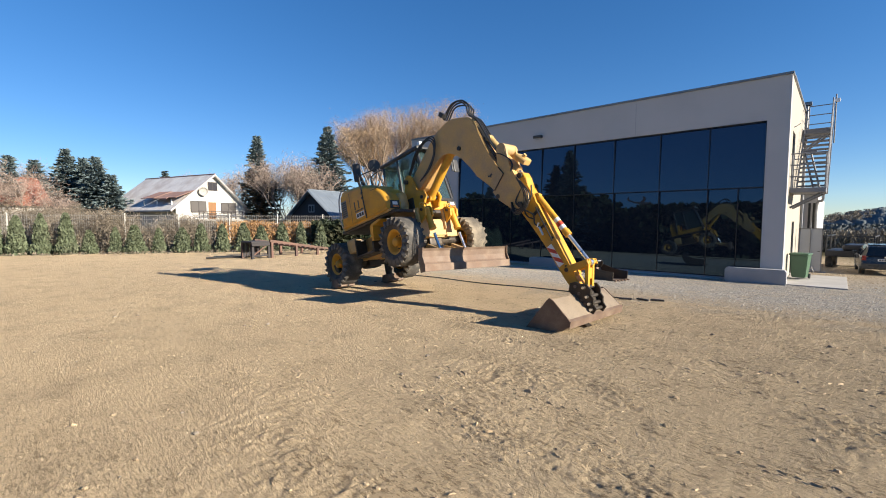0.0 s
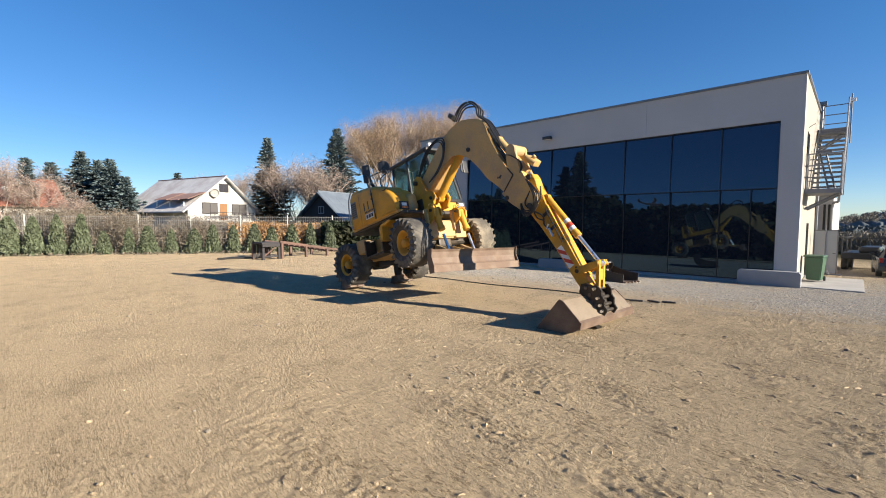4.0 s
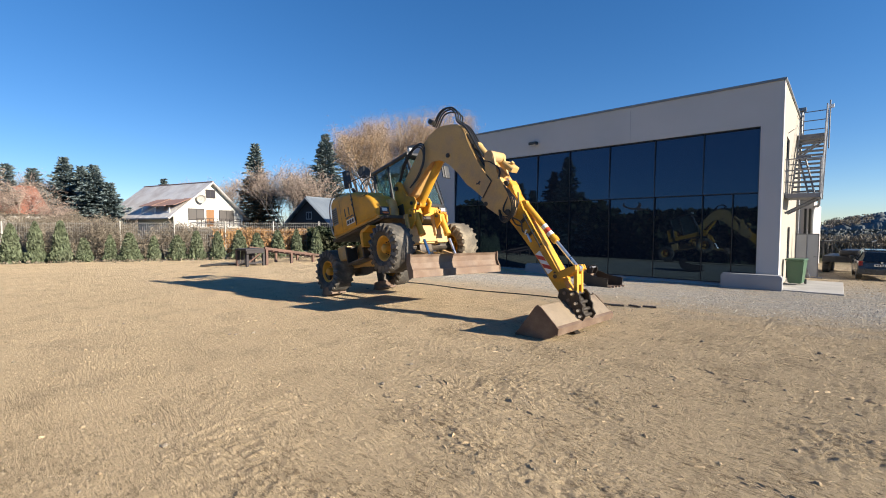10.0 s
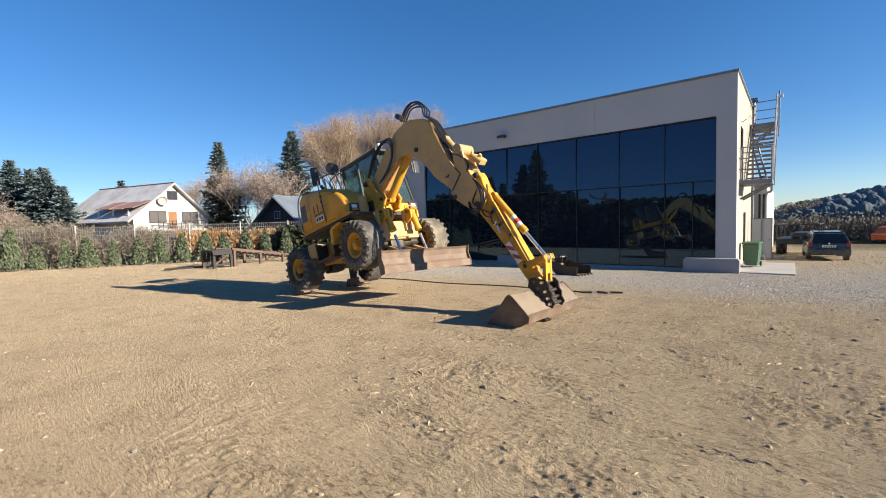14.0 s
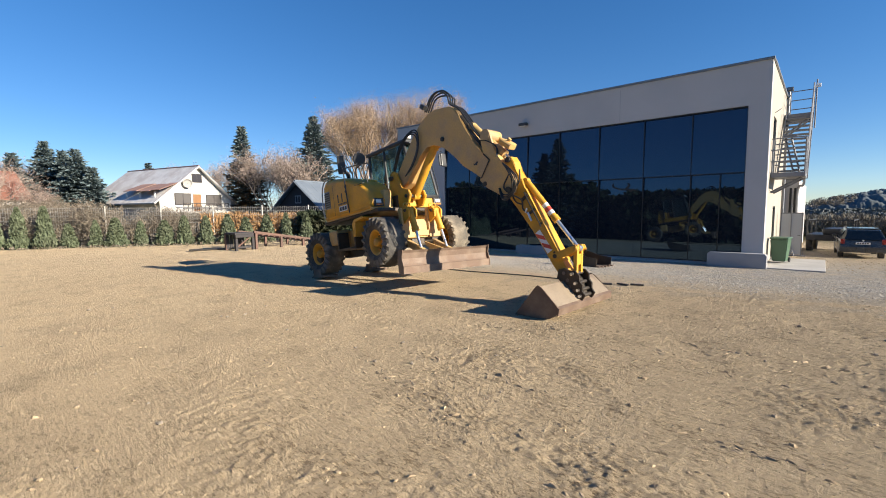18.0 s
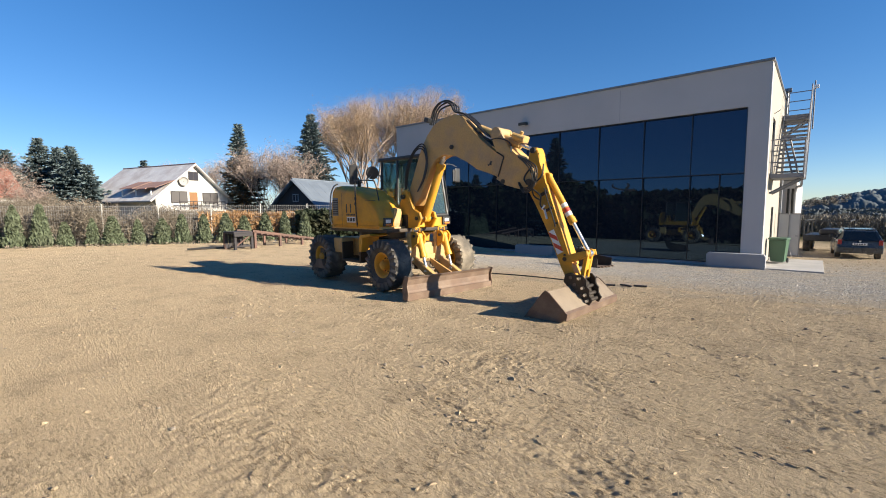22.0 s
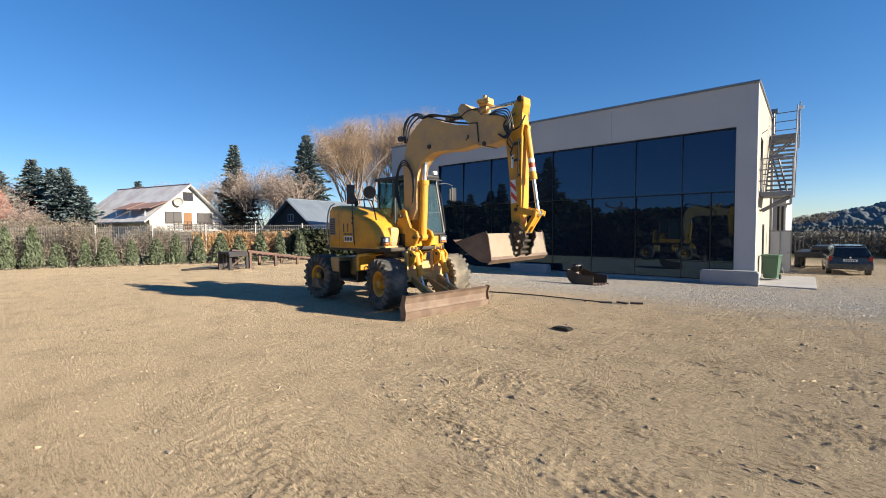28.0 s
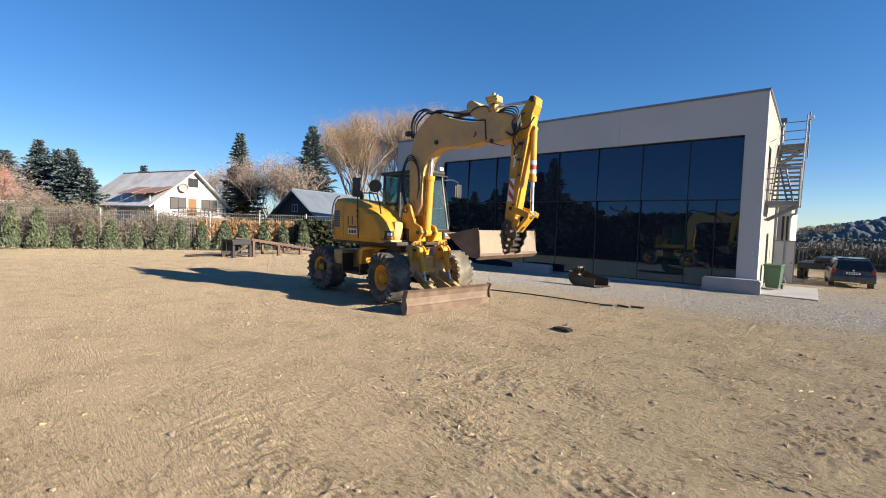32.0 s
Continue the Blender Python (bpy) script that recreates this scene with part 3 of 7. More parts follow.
def build_stairs():
    th = tagged(empty("fire_escape_stairs", pose(0, 0, 0)), "galvanised steel outside stairs with landings and rails", "stairs")
    W = 0.86
    part("landing", box(0.02, W, 0.85, 2.45, 2.76, 2.90, 0.01), GALV, th)
    part("brace", rod((0.01, 1.2, 2.30), (0.80, 1.2, 2.77), 0.035, 8), GALV, th)
    part("brace", rod((0.01, 2.2, 2.30), (0.80, 2.2, 2.77), 0.035, 8), GALV, th)
    y0, z0, y1, z1 = 2.45, 2.90, 5.15, 5.32
    n = 13
    for k in range(1, n + 1):
        f = k / (n + 1)
        y, z = y0 + (y1 - y0) * f, z0 + (z1 - z0) * f
        part("tread", box(0.10, W, y - 0.12, y + 0.14, z - 0.05, z), GALV, th)
    for x in (0.07, W):
        bm = slab([(y0, z0 - 0.14), (y0, z0 + 0.06), (y1, z1 + 0.02), (y1, z1 - 0.2)], x - 0.02, x + 0.02)
        bmesh.ops.transform(bm, matrix=Matrix(((0, 1, 0, 0), (1, 0, 0, 0), (0, 0, 1, 0), (0, 0, 0, 1))), verts=bm.verts[:])
        part("stringer", bm, GALV, th)
    part("landing", box(0.02, W, 5.15, 6.3, 5.2, 5.34, 0.01), GALV, th)
    posts = [(0.04, 0.88), (W - 0.02, 0.88), (W - 0.02, 1.65), (W - 0.02, 2.42)]
    for x, y in posts:
        part("rail_post", rod((x, y, 2.80), (x, y, 3.95), 0.022, 8), GALV, th)
    for h in (0.35, 0.7, 1.05):
        part("rail", join(rod((0.0, 0.88, 2.9 + h), (W, 0.88, 2.9 + h), 0.018, 8), rod((W - 0.02, 0.86, 2.9 + h), (W - 0.02, 2.45, 2.9 + h), 0.018, 8)), GALV, th)
        part("rail", rod((W - 0.02, 2.45, 2.9 + h), (W - 0.02, 5.15, 5.34 + h), 0.018, 8), GALV, th)
        part("rail", join(rod((0.1, 6.28, 5.34 + h), (W, 6.28, 5.34 + h), 0.018, 8), rod((W - 0.02, 5.15, 5.34 + h), (W - 0.02, 6.28, 5.34 + h), 0.018, 8)), GALV, th)
    for y, z in ((3.35, 3.7), (4.25, 4.5), (5.15, 5.3), (6.28, 5.3)):
        part("rail_post", rod((W - 0.02, y, z), (W - 0.02, y, z + 1.1), 0.022, 8), GALV, th)
    part("rail_post", rod((0.12, 6.28, 5.3), (0.12, 6.28, 6.4), 0.022, 8), GALV, th)
    part("support_post", rod((W + 0.04, 6.3, 4.9), (W + 0.04, 6.3, 6.75), 0.024, 10), GALV, th)
    part("landing_brace", rod((0.01, 5.9, 4.55), (W - 0.06, 5.9, 5.2), 0.035, 8), GALV, th)
    part("landing_brace", rod((0.01, 5.3, 4.55), (W - 0.06, 5.3, 5.2), 0.035, 8), GALV, th)
    part("lamp_head", box(W + 0.0, W + 0.16, 6.24, 6.36, 6.45, 6.58, 0.02), WHITE, th, "small white lamp on the post")
    # steep ladder that stands on the landing
    for x in (0.30, 0.46):
        part("ladder_rail", rod((x + 0.22, 2.36, 2.92), (x - 0.06, 2.40, 4.15), 0.028, 6), GALV, th)
    for k in range(5):
        f = (k + 0.7) / 5.4
        part("ladder_rung", rod((0.52 - 0.28 * f, 2.36, 2.92 + 1.23 * f), (0.68 - 0.28 * f, 2.36, 2.92 + 1.23 * f), 0.016, 6), GALV, th)
    part("ladder_top", box(0.20, 0.56, 2.30, 2.46, 4.12, 4.20, 0.01), GALV, th)
    for h in (0.35, 0.7, 1.05):
        part("rail", rod((0.0, 2.44, 2.9 + h), (0.14, 2.44, 2.9 + h), 0.018, 8), GALV, th)


build_stairs()

SITE[0] = Matrix.Identity(4)


# ---- excavator ----
TYRE_R, TYRE_W, TRACK, AXLE = 0.60, 0.52, 0.93, 1.35
FRONT_X, REAR_X, FAR_TRACK = 1.46, -1.30, 1.20
FOOT = (1.215, 2.18)
PIVOT = (3.20, 1.37)
BUCKET_PIN = 1.97
EX_ORIGIN, EX_HEADING, EX_SIZE = (-6.80, -7.51), -4.5, 0.88
SWING = 2.0


def wheel(parent, x, y, side, rubber):
    """side -1: the outer face looks to the machine's right."""
    r, w = TYRE_R, TYRE_W / 2
    prof = [(0.30, -w * 0.80), (0.36, -w * 0.92), (0.45, -w * 1.0), (0.53, -w * 0.96), (0.578, -w * 0.80), (0.590, 0), (0.578, w * 0.80), (0.53, w * 0.96), (0.45, w), (0.36, w * 0.92), (0.30, w * 0.80)]
    bm = lathe(prof, 48)
    tyre = part("wheel", bm, rubber, parent, "dusty black lugged tyre", smooth=False)
    tyre.location = (x, y, TYRE_R)
    o = side
    rim = [(0.02, o * 0.06), (0.10, o * 0.06), (0.115, o * 0.20), (0.0, o * 0.20)]
    part("hub", lathe([(0.0, o * 0.215), (0.085, o * 0.215), (0.105, o * 0.19), (0.115, o * 0.05)], 28), YELLOW, tyre, "yellow hub cap", True)
    part("rim", lathe([(0.11, o * 0.07), (0.19, o * 0.05), (0.225, o * 0.08), (0.245, o * 0.17), (0.285, o * 0.205), (0.315, o * 0.205), (0.315, o * 0.17), (0.29, -o * 0.2), (0.27, -o * 0.2)], 40), YELLOW, tyre, "dusty yellow steel rim", True)
    n = 20
    lug_mesh = {}
    for s in (-1, 1):
        lug = bmesh.new()
        box(-0.05, 0.032, -w * 0.60, w * 0.58, -0.045, 0.045, bm=lug)
        for v in lug.verts:
            if v.co.x > 0:
                v.co.z *= 0.7
            if v.co.y * s > 0 and v.co.x < 0:
                v.co.x -= 0.10
                v.co.y += s * 0.012
        bmesh.ops.transform(lug, matrix=Matrix.Translation((r - 0.050, s * w * 0.50, 0)) @ Matrix.Rotation(s * radians(30), 4, "X"), verts=lug.verts[:])
        first = part("tread_lug", lug, rubber, tyre)
        lug_mesh[s] = first.data
        for k in range(n):
            ob = first if k == 0 else new("tread_lug", lug_mesh[s])
            ob.parent = tyre
            ob.rotation_euler = (0, 2 * math.pi * (k + (0.5 if s > 0 else 0)) / n, 0)
    first = part("wheel_bolt", rod((0.155, o * 0.05, 0), (0.155, o * 0.085, 0), 0.014, 6), DARK_STEEL, tyre)
    for k in range(10):
        ob = first if k == 0 else new("wheel_bolt", first.data)
        ob.parent = tyre
        ob.rotation_euler = (0, 2 * math.pi * k / 10, 0)
    return tyre


def loft_y(sections, cap=True):
    """Skins (y, profile) sections; all profiles have the same number of x, z points."""
    bm = bmesh.new()
    rings = [[bm.verts.new((x, y, z)) for x, z in prof] for y, prof in sections]
    n = len(rings[0])
    for a, b in zip(rings, rings[1:]):
        for k in range(n):
            bm.faces.new((a[k], a[(k + 1) % n], b[(k + 1) % n], b[k]))
    if cap:
        bm.faces.new(rings[0])
        bm.faces.new(rings[-1][::-1])
    return bm


def build_excavator():
    ex = tagged(empty("wheeled_excavator"), "worn yellow wheeled excavator with rusty blade on the sandy yard", "excavator")
    ex.scale = (EX_SIZE,) * 3
    P = {}
    # chassis
    frame_bm = join(box(-1.75, 1.75, -0.42, 0.42, 0.62, 1.08, 0.04), box(-0.6, 0.75, -0.62, 0.62, 0.66, 1.12, 0.04))
    part("chassis_frame", frame_bm, YELLOW_DUSTY, ex)
    part("turntable", lathe([(0.0, 1.10), (0.62, 1.10), (0.62, 1.32), (0.0, 1.32)], 40, "z"), DARK_STEEL, ex, "dark slewing ring")
    part("chassis_step", join(box(-0.35, 0.5, -1.08, -0.72, 0.56, 0.62, 0.01), box(-0.35, -0.30, -1.06, -0.74, 0.62, 1.05), box(0.44, 0.49, -1.06, -0.74, 0.62, 1.05)), DARK_STEEL, ex)
    part("toolbox", box(-0.82, -0.42, -1.02, -0.62, 0.76, 1.14, 0.03), YELLOW_DUSTY, ex, "yellow side tool box")
    part("toolbox", box(-0.82, -0.36, 0.62, 1.05, 0.72, 1.22, 0.03), YELLOW_DUSTY, ex, "yellow side tool box")
    part("fender", slab([(0.52, 1.18), (0.60, 1.26), (0.95, 1.30), (1.05, 1.26), (0.95, 1.24), (0.66, 1.20), (0.62, 0.85), (0.52, 0.85)], -1.12, -0.62, 0.006), YELLOW, ex, "bent yellow fender")
    part("fender", slab([(0.52, 1.18), (0.60, 1.26), (0.95, 1.30), (1.05, 1.26), (0.95, 1.24), (0.66, 1.20), (0.62, 0.85), (0.52, 0.85)], 0.62, 1.12, 0.006), YELLOW, ex, "bent yellow fender")
    for x in (REAR_X, FRONT_X):
        part("axle", join(rod((x, -0.75, TYRE_R), (x, FAR_TRACK - 0.18, TYRE_R), 0.11, 14), box(x - 0.2, x + 0.2, -0.22, 0.22, 0.42, 0.80, 0.06)), DARK_STEEL, ex)
    P["wheels"] = [wheel(ex, FRONT_X, -TRACK, -1, RUBBER), wheel(ex, FRONT_X, FAR_TRACK, 1, RUBBER_CLAY), wheel(ex, REAR_X, -TRACK, -1, RUBBER), wheel(ex, REAR_X, FAR_TRACK, 1, RUBBER)]
    P["wheels"][1]["label"] = "clay-caked lugged tyre"
    # front frame that carries the blade
    part("blade_bracket", join(box(1.72, 1.82, -0.60, -0.24, 0.62, 1.34, 0.02), box(1.72, 1.82, 0.24, 0.60, 0.62, 1.34, 0.02), box(1.70, 1.80, -0.6, 0.6, 0.66, 0.80, 0.02)), YELLOW_DUSTY, ex)
    for y in (-0.52, -0.30, 0.30, 0.52):
        part("blade_lug", slab([(1.80, 0.95), (1.80, 1.36), (1.94, 1.36), (2.04, 1.26), (2.02, 1.10)], y - 0.025, y + 0.025, 0.006), YELLOW, ex)
    for y in (-0.41, 0.41):
        part("blade_pin", rod((1.93, y - 0.17, 1.26), (1.93, y + 0.17, 1.26), 0.035, 10), DARK_STEEL, ex)
        for s in (-1, 1):
            part("tie_down_hook", tube([(1.84, y + s * 0.10, 1.34), (1.84, y + s * 0.10, 1.43), (1.84, y + s * 0.02, 1.45), (1.84, y - s * 0.03, 1.40)], 0.016, 6), YELLOW, ex)
    # dozer blade, with its own lift
    bw0, bw1 = -1.50, 1.18
    prof = [(2.62, 0.0), (2.68, 0.0), (2.70, 0.10), (2.66, 0.22), (2.65, 0.36), (2.68, 0.50), (2.72, 0.56), (2.66, 0.57), (2.60, 0.50), (2.58, 0.34), (2.60, 0.12)]
    prof = [(x + 0.08, z * 0.82) for x, z in prof]
    blade = part("dozer_blade", slab(prof, bw0, bw1, 0.004), STEEL_RUST, ex, "rusty scuffed steel dozer blade")
    part("cutting_edge", slab([(2.765, -0.02), (2.795, -0.02), (2.81, 0.13), (2.78, 0.14)], bw0, bw1, 0.003), STEEL_RUST, blade)
    for y in (bw0 - 0.015, bw1 + 0.0):
        part("end_plate", slab([(2.65, -0.02), (2.80, -0.02), (2.82, 0.12), (2.78, 0.30), (2.83, 0.475), (2.70, 0.485), (2.64, 0.30)], y, y + 0.02), STEEL_RUST, blade)
    for y in (-0.42, 0.42):
        part("push_arm", slab([(1.75, 0.78), (1.75, 0.62), (2.68, 0.08), (2.68, 0.30)], y - 0.06, y + 0.06, 0.01), YELLOW_DUSTY, blade, "dusty yellow push arm")
    for y in (0.0,):
        part("gusset", slab([(1.85, 0.72), (1.9, 0.60), (2.66, 0.04), (2.66, 0.41)], y - 0.02, y + 0.02), YELLOW_DUSTY, blade)
    P["blade"] = blade
    P["blade_cyl"] = []
    for y in (-0.41, 0.41):
        b = part("blade_cylinder", join(rod((0, 0, 0.0), (0, 0, -0.50), 0.075, 16), rod((0, 0, -0.43), (0, 0, -0.52), 0.088, 16), rod((0, -0.06, 0), (0, 0.06, 0), 0.07, 14)), YELLOW, ex, "yellow blade cylinder")
        r = part("cylinder_rod", join(rod((0, 0, 0.0), (0, 0, 0.55), 0.034, 14), rod((0, -0.06, 0), (0, 0.06, 0), 0.055, 12)), CHROME, ex, "chrome piston rod")
        P["blade_cyl"].append((b, r, y))
    # outriggers
    P["outriggers"] = []
    for y in (-1.0, 0.72):
        leg = part("outrigger", join(box(-0.12, 0.12, -0.10, 0.10, 0.16, 0.66, 0.01), rod((0, 0, 0.05), (0, 0, 0.2), 0.05, 12)), DARK_STEEL, ex, "dark outrigger leg")
        part("foot_plate", slab([(-0.34, 0.0), (0.34, 0.0), (0.34, 0.04), (0.20, 0.07), (0.14, 0.24), (-0.14, 0.24), (-0.20, 0.07), (-0.34, 0.04)], -0.22, 0.22, 0.006), STEEL_RUST, leg, "rusty outrigger foot plate")
        P["outriggers"].append((leg, y))
    # upper structure
    up = part("upper_frame", join(box(-0.95, 1.42, -1.02, 1.05, 1.33, 1.42, 0.02), box(-0.3, 1.35, -0.32, 0.22, 1.42, 1.75, 0.03)), DARK_STEEL, ex, "dark slewing deck")
    P["upper"] = up
    side_prof = [(1.22, 1.43), (1.27, 1.64), (1.16, 1.88), (0.96, 2.09), (0.62, 2.27), (0.15, 2.42), (-0.50, 2.51), (-0.70, 2.48), (-0.77, 2.25), (-0.78, 1.80), (-0.78, 1.43)]

    def soften(line, times=2):
        for _ in range(times):
            cut = [line[0], line[1]]
            for p, q in zip(line[1:-2], line[2:-1]):
                cut += [(p[0] * 0.75 + q[0] * 0.25, p[1] * 0.75 + q[1] * 0.25), (p[0] * 0.25 + q[0] * 0.75, p[1] * 0.25 + q[1] * 0.75)]
            line = cut + [line[-2], line[-1]]
        return line
    side_prof = soften(side_prof)
    sections = []
    for y in (-1.075, -1.070, -1.055, -1.03, -0.99, -0.93, -0.85, -0.70, -0.45, -0.30, -0.24):
        d = max(0.0, (-0.85 - y) / 0.225)
        f = 1 - math.sqrt(max(0.0, 1 - d * d))
        back = 0.10 * max(0.0, (y + 0.85) / 0.6)
        sections.append((y, [((x - 0.3) * (1 - 0.09 * f) + 0.3 - (back if x > 0.6 else 0), 1.43 + (z - 1.43) * (1 - 0.17 * f)) for x, z in side_prof]))
    part("engine_hood", loft_y(sections), YELLOW, up, "rounded yellow engine hood", True)
    part("hood_skirt", box(-0.78, 1.27, -1.06, -0.26, 1.40, 1.46, 0.012), YELLOW_DUSTY, up)
    tail_prof = [(-0.45, 1.43), (-0.45, 2.47), (-0.76, 2.46), (-0.92, 2.34), (-0.98, 1.95), (-0.98, 1.43)]
    part("counterweight", loft_y([(-1.0, [(x * 0.86 - 0.02, z) for x, z in tail_prof]), (-0.7, [(x * 0.97, z) for x, z in tail_prof]), (0.0, tail_prof), (0.7, [(x * 0.97, z) for x, z in tail_prof]), (1.0, [(x * 0.86 - 0.02, z) for x, z in tail_prof])]), YELLOW, up, "curved yellow counterweight")
    part("grille", box(-0.70, -0.46, -1.085, -1.03, 1.72, 2.18, 0.01), FLASHING, up, "grey louvred hood grille")
    for k in range(7):
        part("grille_slat", box(-0.69, -0.47, -1.095, -1.083, 1.76 + k * 0.058, 1.785 + k * 0.058), DARK_STEEL, up)
    for x in (-0.12, 0.06):
        part("hood_slot", box(x, x + 0.05, -1.078, -1.04, 1.80, 2.02, 0.006), BLACK, up)
    part("hood_seam", box(-0.30, -0.288, -1.076, -1.03, 1.45, 2.30), BLACK, up)
    part("hood_seam", box(-0.28, 1.02, -1.074, -1.03, 2.085, 2.095), BLACK, up)
    part("hood_lip", box(-0.78, 1.24, -1.088, -1.05, 1.47, 1.50, 0.008), YELLOW, up)
    part("hood_latch", rod((0.30, -1.095, 2.02), (0.30, -1.05, 2.02), 0.035, 12), BLACK, up)
    part("hood_latch", box(0.26, 0.34, -1.09, -1.05, 2.12, 2.18, 0.01), BLACK, up)
    part("label_plate", box(-0.08, 0.28, -1.079, -1.04, 1.56, 1.70), WHITE, up, "small white plate with dark bars")
    for k, (a, b) in enumerate(((-0.05, 0.03), (0.06, 0.15), (0.18, 0.25))):
        part("plate_mark", box(a, b, -1.084, -1.076, 1.585, 1.675), BLACK, up)
    for k in range(6):
        part("brand_mark", box(-0.10 + k * 0.065, -0.055 + k * 0.065, -1.080, -1.04, 1.73, 1.775), BLACK, up)
    # headlights
    for y in (-0.83, 1.0):
        x = 1.25 if y < 0 else 1.43
        part("headlight_housing", box(x - 0.08, x + 0.02, y - 0.15, y + 0.13, 1.48, 1.68, 0.014), BLACK, up)
        part("headlight", box(x + 0.02, x + 0.032, y - 0.10, y + 0.05, 1.56, 1.64, 0.004), LENS, up, "clear headlight lens")
        part("indicator", box(x + 0.02, x + 0.032, y - 0.10, y + 0.08, 1.50, 1.54, 0.004), ORANGE, up, "orange indicator lens")
    # boom mount
    for y in (-0.26, 0.24):
        part("boom_mount", slab([(1.00, 1.42), (1.06, 2.0), (1.15, 2.30), (1.26, 2.36), (1.37, 2.30), (1.42, 2.10), (1.52, 1.88), (1.74, 1.80), (1.80, 1.66), (1.66, 1.43)], y - 0.035, y + 0.035, 0.012), YELLOW, up, "yellow boom mounting plate")
    part("mount_tank", box(0.90, 1.25, -0.66, -0.36, 1.43, 1.92, 0.12), YELLOW_DUSTY, up, "dusty rounded tank beside the boom foot")
    part("mount_block", box(1.0, 1.5, -0.26, 0.22, 1.43, 1.72, 0.03), YELLOW, up)
    part("mount_pin", rod((FOOT[0], -0.37, FOOT[1]), (FOOT[0], 0.33, FOOT[1]), 0.055, 14), DARK_STEEL, up)
    part("cylinder_pin", rod((1.66, -0.32, 1.66), (1.66, 0.30, 1.66), 0.045, 14), DARK_STEEL, up)
    # cab
    y0, y1, zb, zt = 0.30, 1.06, 1.43, 3.18
    cab = part("cab_body", join(box(-0.42, 1.40, y0, y1, zb, 1.72, 0.03), box(-0.42, -0.20, y0, y1, 1.72, 2.2, 0.03)), YELLOW, up, "yellow lower cab panel")
    posts = [((1.40, y0, 1.70), (1.12, y0 + 0.02, zt)), ((1.40, y1, 1.70), (1.12, y1 - 0.02, zt)), ((0.30, y0, 1.70), (0.30, y0 + 0.02, zt)), ((0.30, y1, 1.70), (0.30, y1 - 0.02, zt)), ((-0.40, y0, 1.70), (-0.36, y0 + 0.02, zt)), ((-0.40, y1, 1.70), (-0.36, y1 - 0.02, zt))]
    for a, b in posts:
        part("cab_pillar", rod(a, b, 0.042, 8), BLACK, up)
    part("cab_roof", join(box(-0.48, 1.22, y0 - 0.04, y1 + 0.04, zt, zt + 0.10, 0.04)), BLACK, up, "dusty black cab roof")
    part("roof_visor", slab([(1.10, zt + 0.02), (1.36, zt - 0.06), (1.36, zt - 0.04), (1.10, zt + 0.06)], y0, y1), BLACK, up)
    for a, b, q in (((1.40, y0, 1.72), (1.40, y1, 1.72), 0.05), ((1.12, y0, zt), (1.12, y1, zt), 0.04), ((1.28, y0, 2.28), (1.28, y1, 2.28), 0.014)):
        part("cab_bar", rod(a, b, q, 8), BLACK, up)
    part("wiper", rod((1.36, 0.55, 1.86), (1.22, 0.80, 2.62), 0.010, 5), BLACK, up)

    def pane(name, quad):
        bm = bmesh.new()
        vs = [bm.verts.new(c) for c in quad]
        f = bm.faces.new(vs)
        nrm = (Vector(quad[1]) - Vector(quad[0])).cross(Vector(quad[3]) - Vector(quad[0])).normalized() * 0.006
        ex_ = bmesh.ops.extrude_face_region(bm, geom=[f])
        bmesh.ops.translate(bm, vec=nrm, verts=[v for v in ex_["geom"] if isinstance(v, bmesh.types.BMVert)])
        ob = part(name, bm, CAB_GLASS, up, "pale tinted cab window")
        ob.visible_shadow = False
        return ob
    pane("windscreen", ((1.39, y0 + 0.05, 1.76), (1.39, y1 - 0.05, 1.76), (1.125, y1 - 0.05, zt - 0.03), (1.125, y0 + 0.05, zt - 0.03)))
    for y in (y0 + 0.01, y1 - 0.02):
        pane("side_window", ((0.34, y, 1.74), (1.36, y, 1.74), (1.10, y, zt - 0.02), (0.34, y, zt - 0.02)))
        pane("side_window", ((-0.36, y, 2.2), (0.27, y, 2.2), (0.27, y, zt - 0.02), (-0.34, y, zt - 0.02)))
    pane("rear_window", ((-0.38, y0 + 0.05, 2.22), (-0.38, y1 - 0.05, 2.22), (-0.36, y1 - 0.05, zt - 0.03), (-0.36, y0 + 0.05, zt - 0.03)))
    part("seat", join(box(0.0, 0.48, 0.48, 0.92, 1.85, 1.98, 0.04), box(-0.08, 0.06, 0.50, 0.90, 1.95, 2.62, 0.05)), BLACK, up, "dark driver seat")
    part("console", join(box(0.1, 0.6, 0.38, 0.46, 1.9, 2.12, 0.02), box(0.1, 0.6, 0.94, 1.02, 1.9, 2.12, 0.02), rod((1.0, 0.68, 1.72), (0.78, 0.68, 2.35), 0.035, 10)), BLACK, up)
    part("steering_wheel", tube([(0.75 + 0.17 * math.cos(a) * 0.8, 0.68 + 0.17 * math.sin(a), 2.38 + 0.10 * math.cos(a)) for a in [k * math.pi / 6 for k in range(13)]], 0.014, 6, steps=3), BLACK, up)
    part("cab_floor", box(-0.38, 1.36, y0 + 0.03, y1 - 0.03, 1.60, 1.66), DARK_STEEL, up)
    for y in (0.42, 0.92):
        part("work_light", box(1.16, 1.26, y - 0.07, y + 0.07, zt + 0.10, zt + 0.20, 0.02), LENS, up, "pale roof work light")
    # mirrors and grab rails
    part("grab_rail", tube([(0.36, -1.08, 1.46), (0.37, -1.12, 1.9), (0.36, -1.12, 2.52), (0.44, -1.10, 2.58), (0.92, -1.02, 2.56), (1.00, -1.0, 2.48), (1.10, -0.98, 2.08)], 0.016, 8), BLACK, up, "black tubular grab rail")
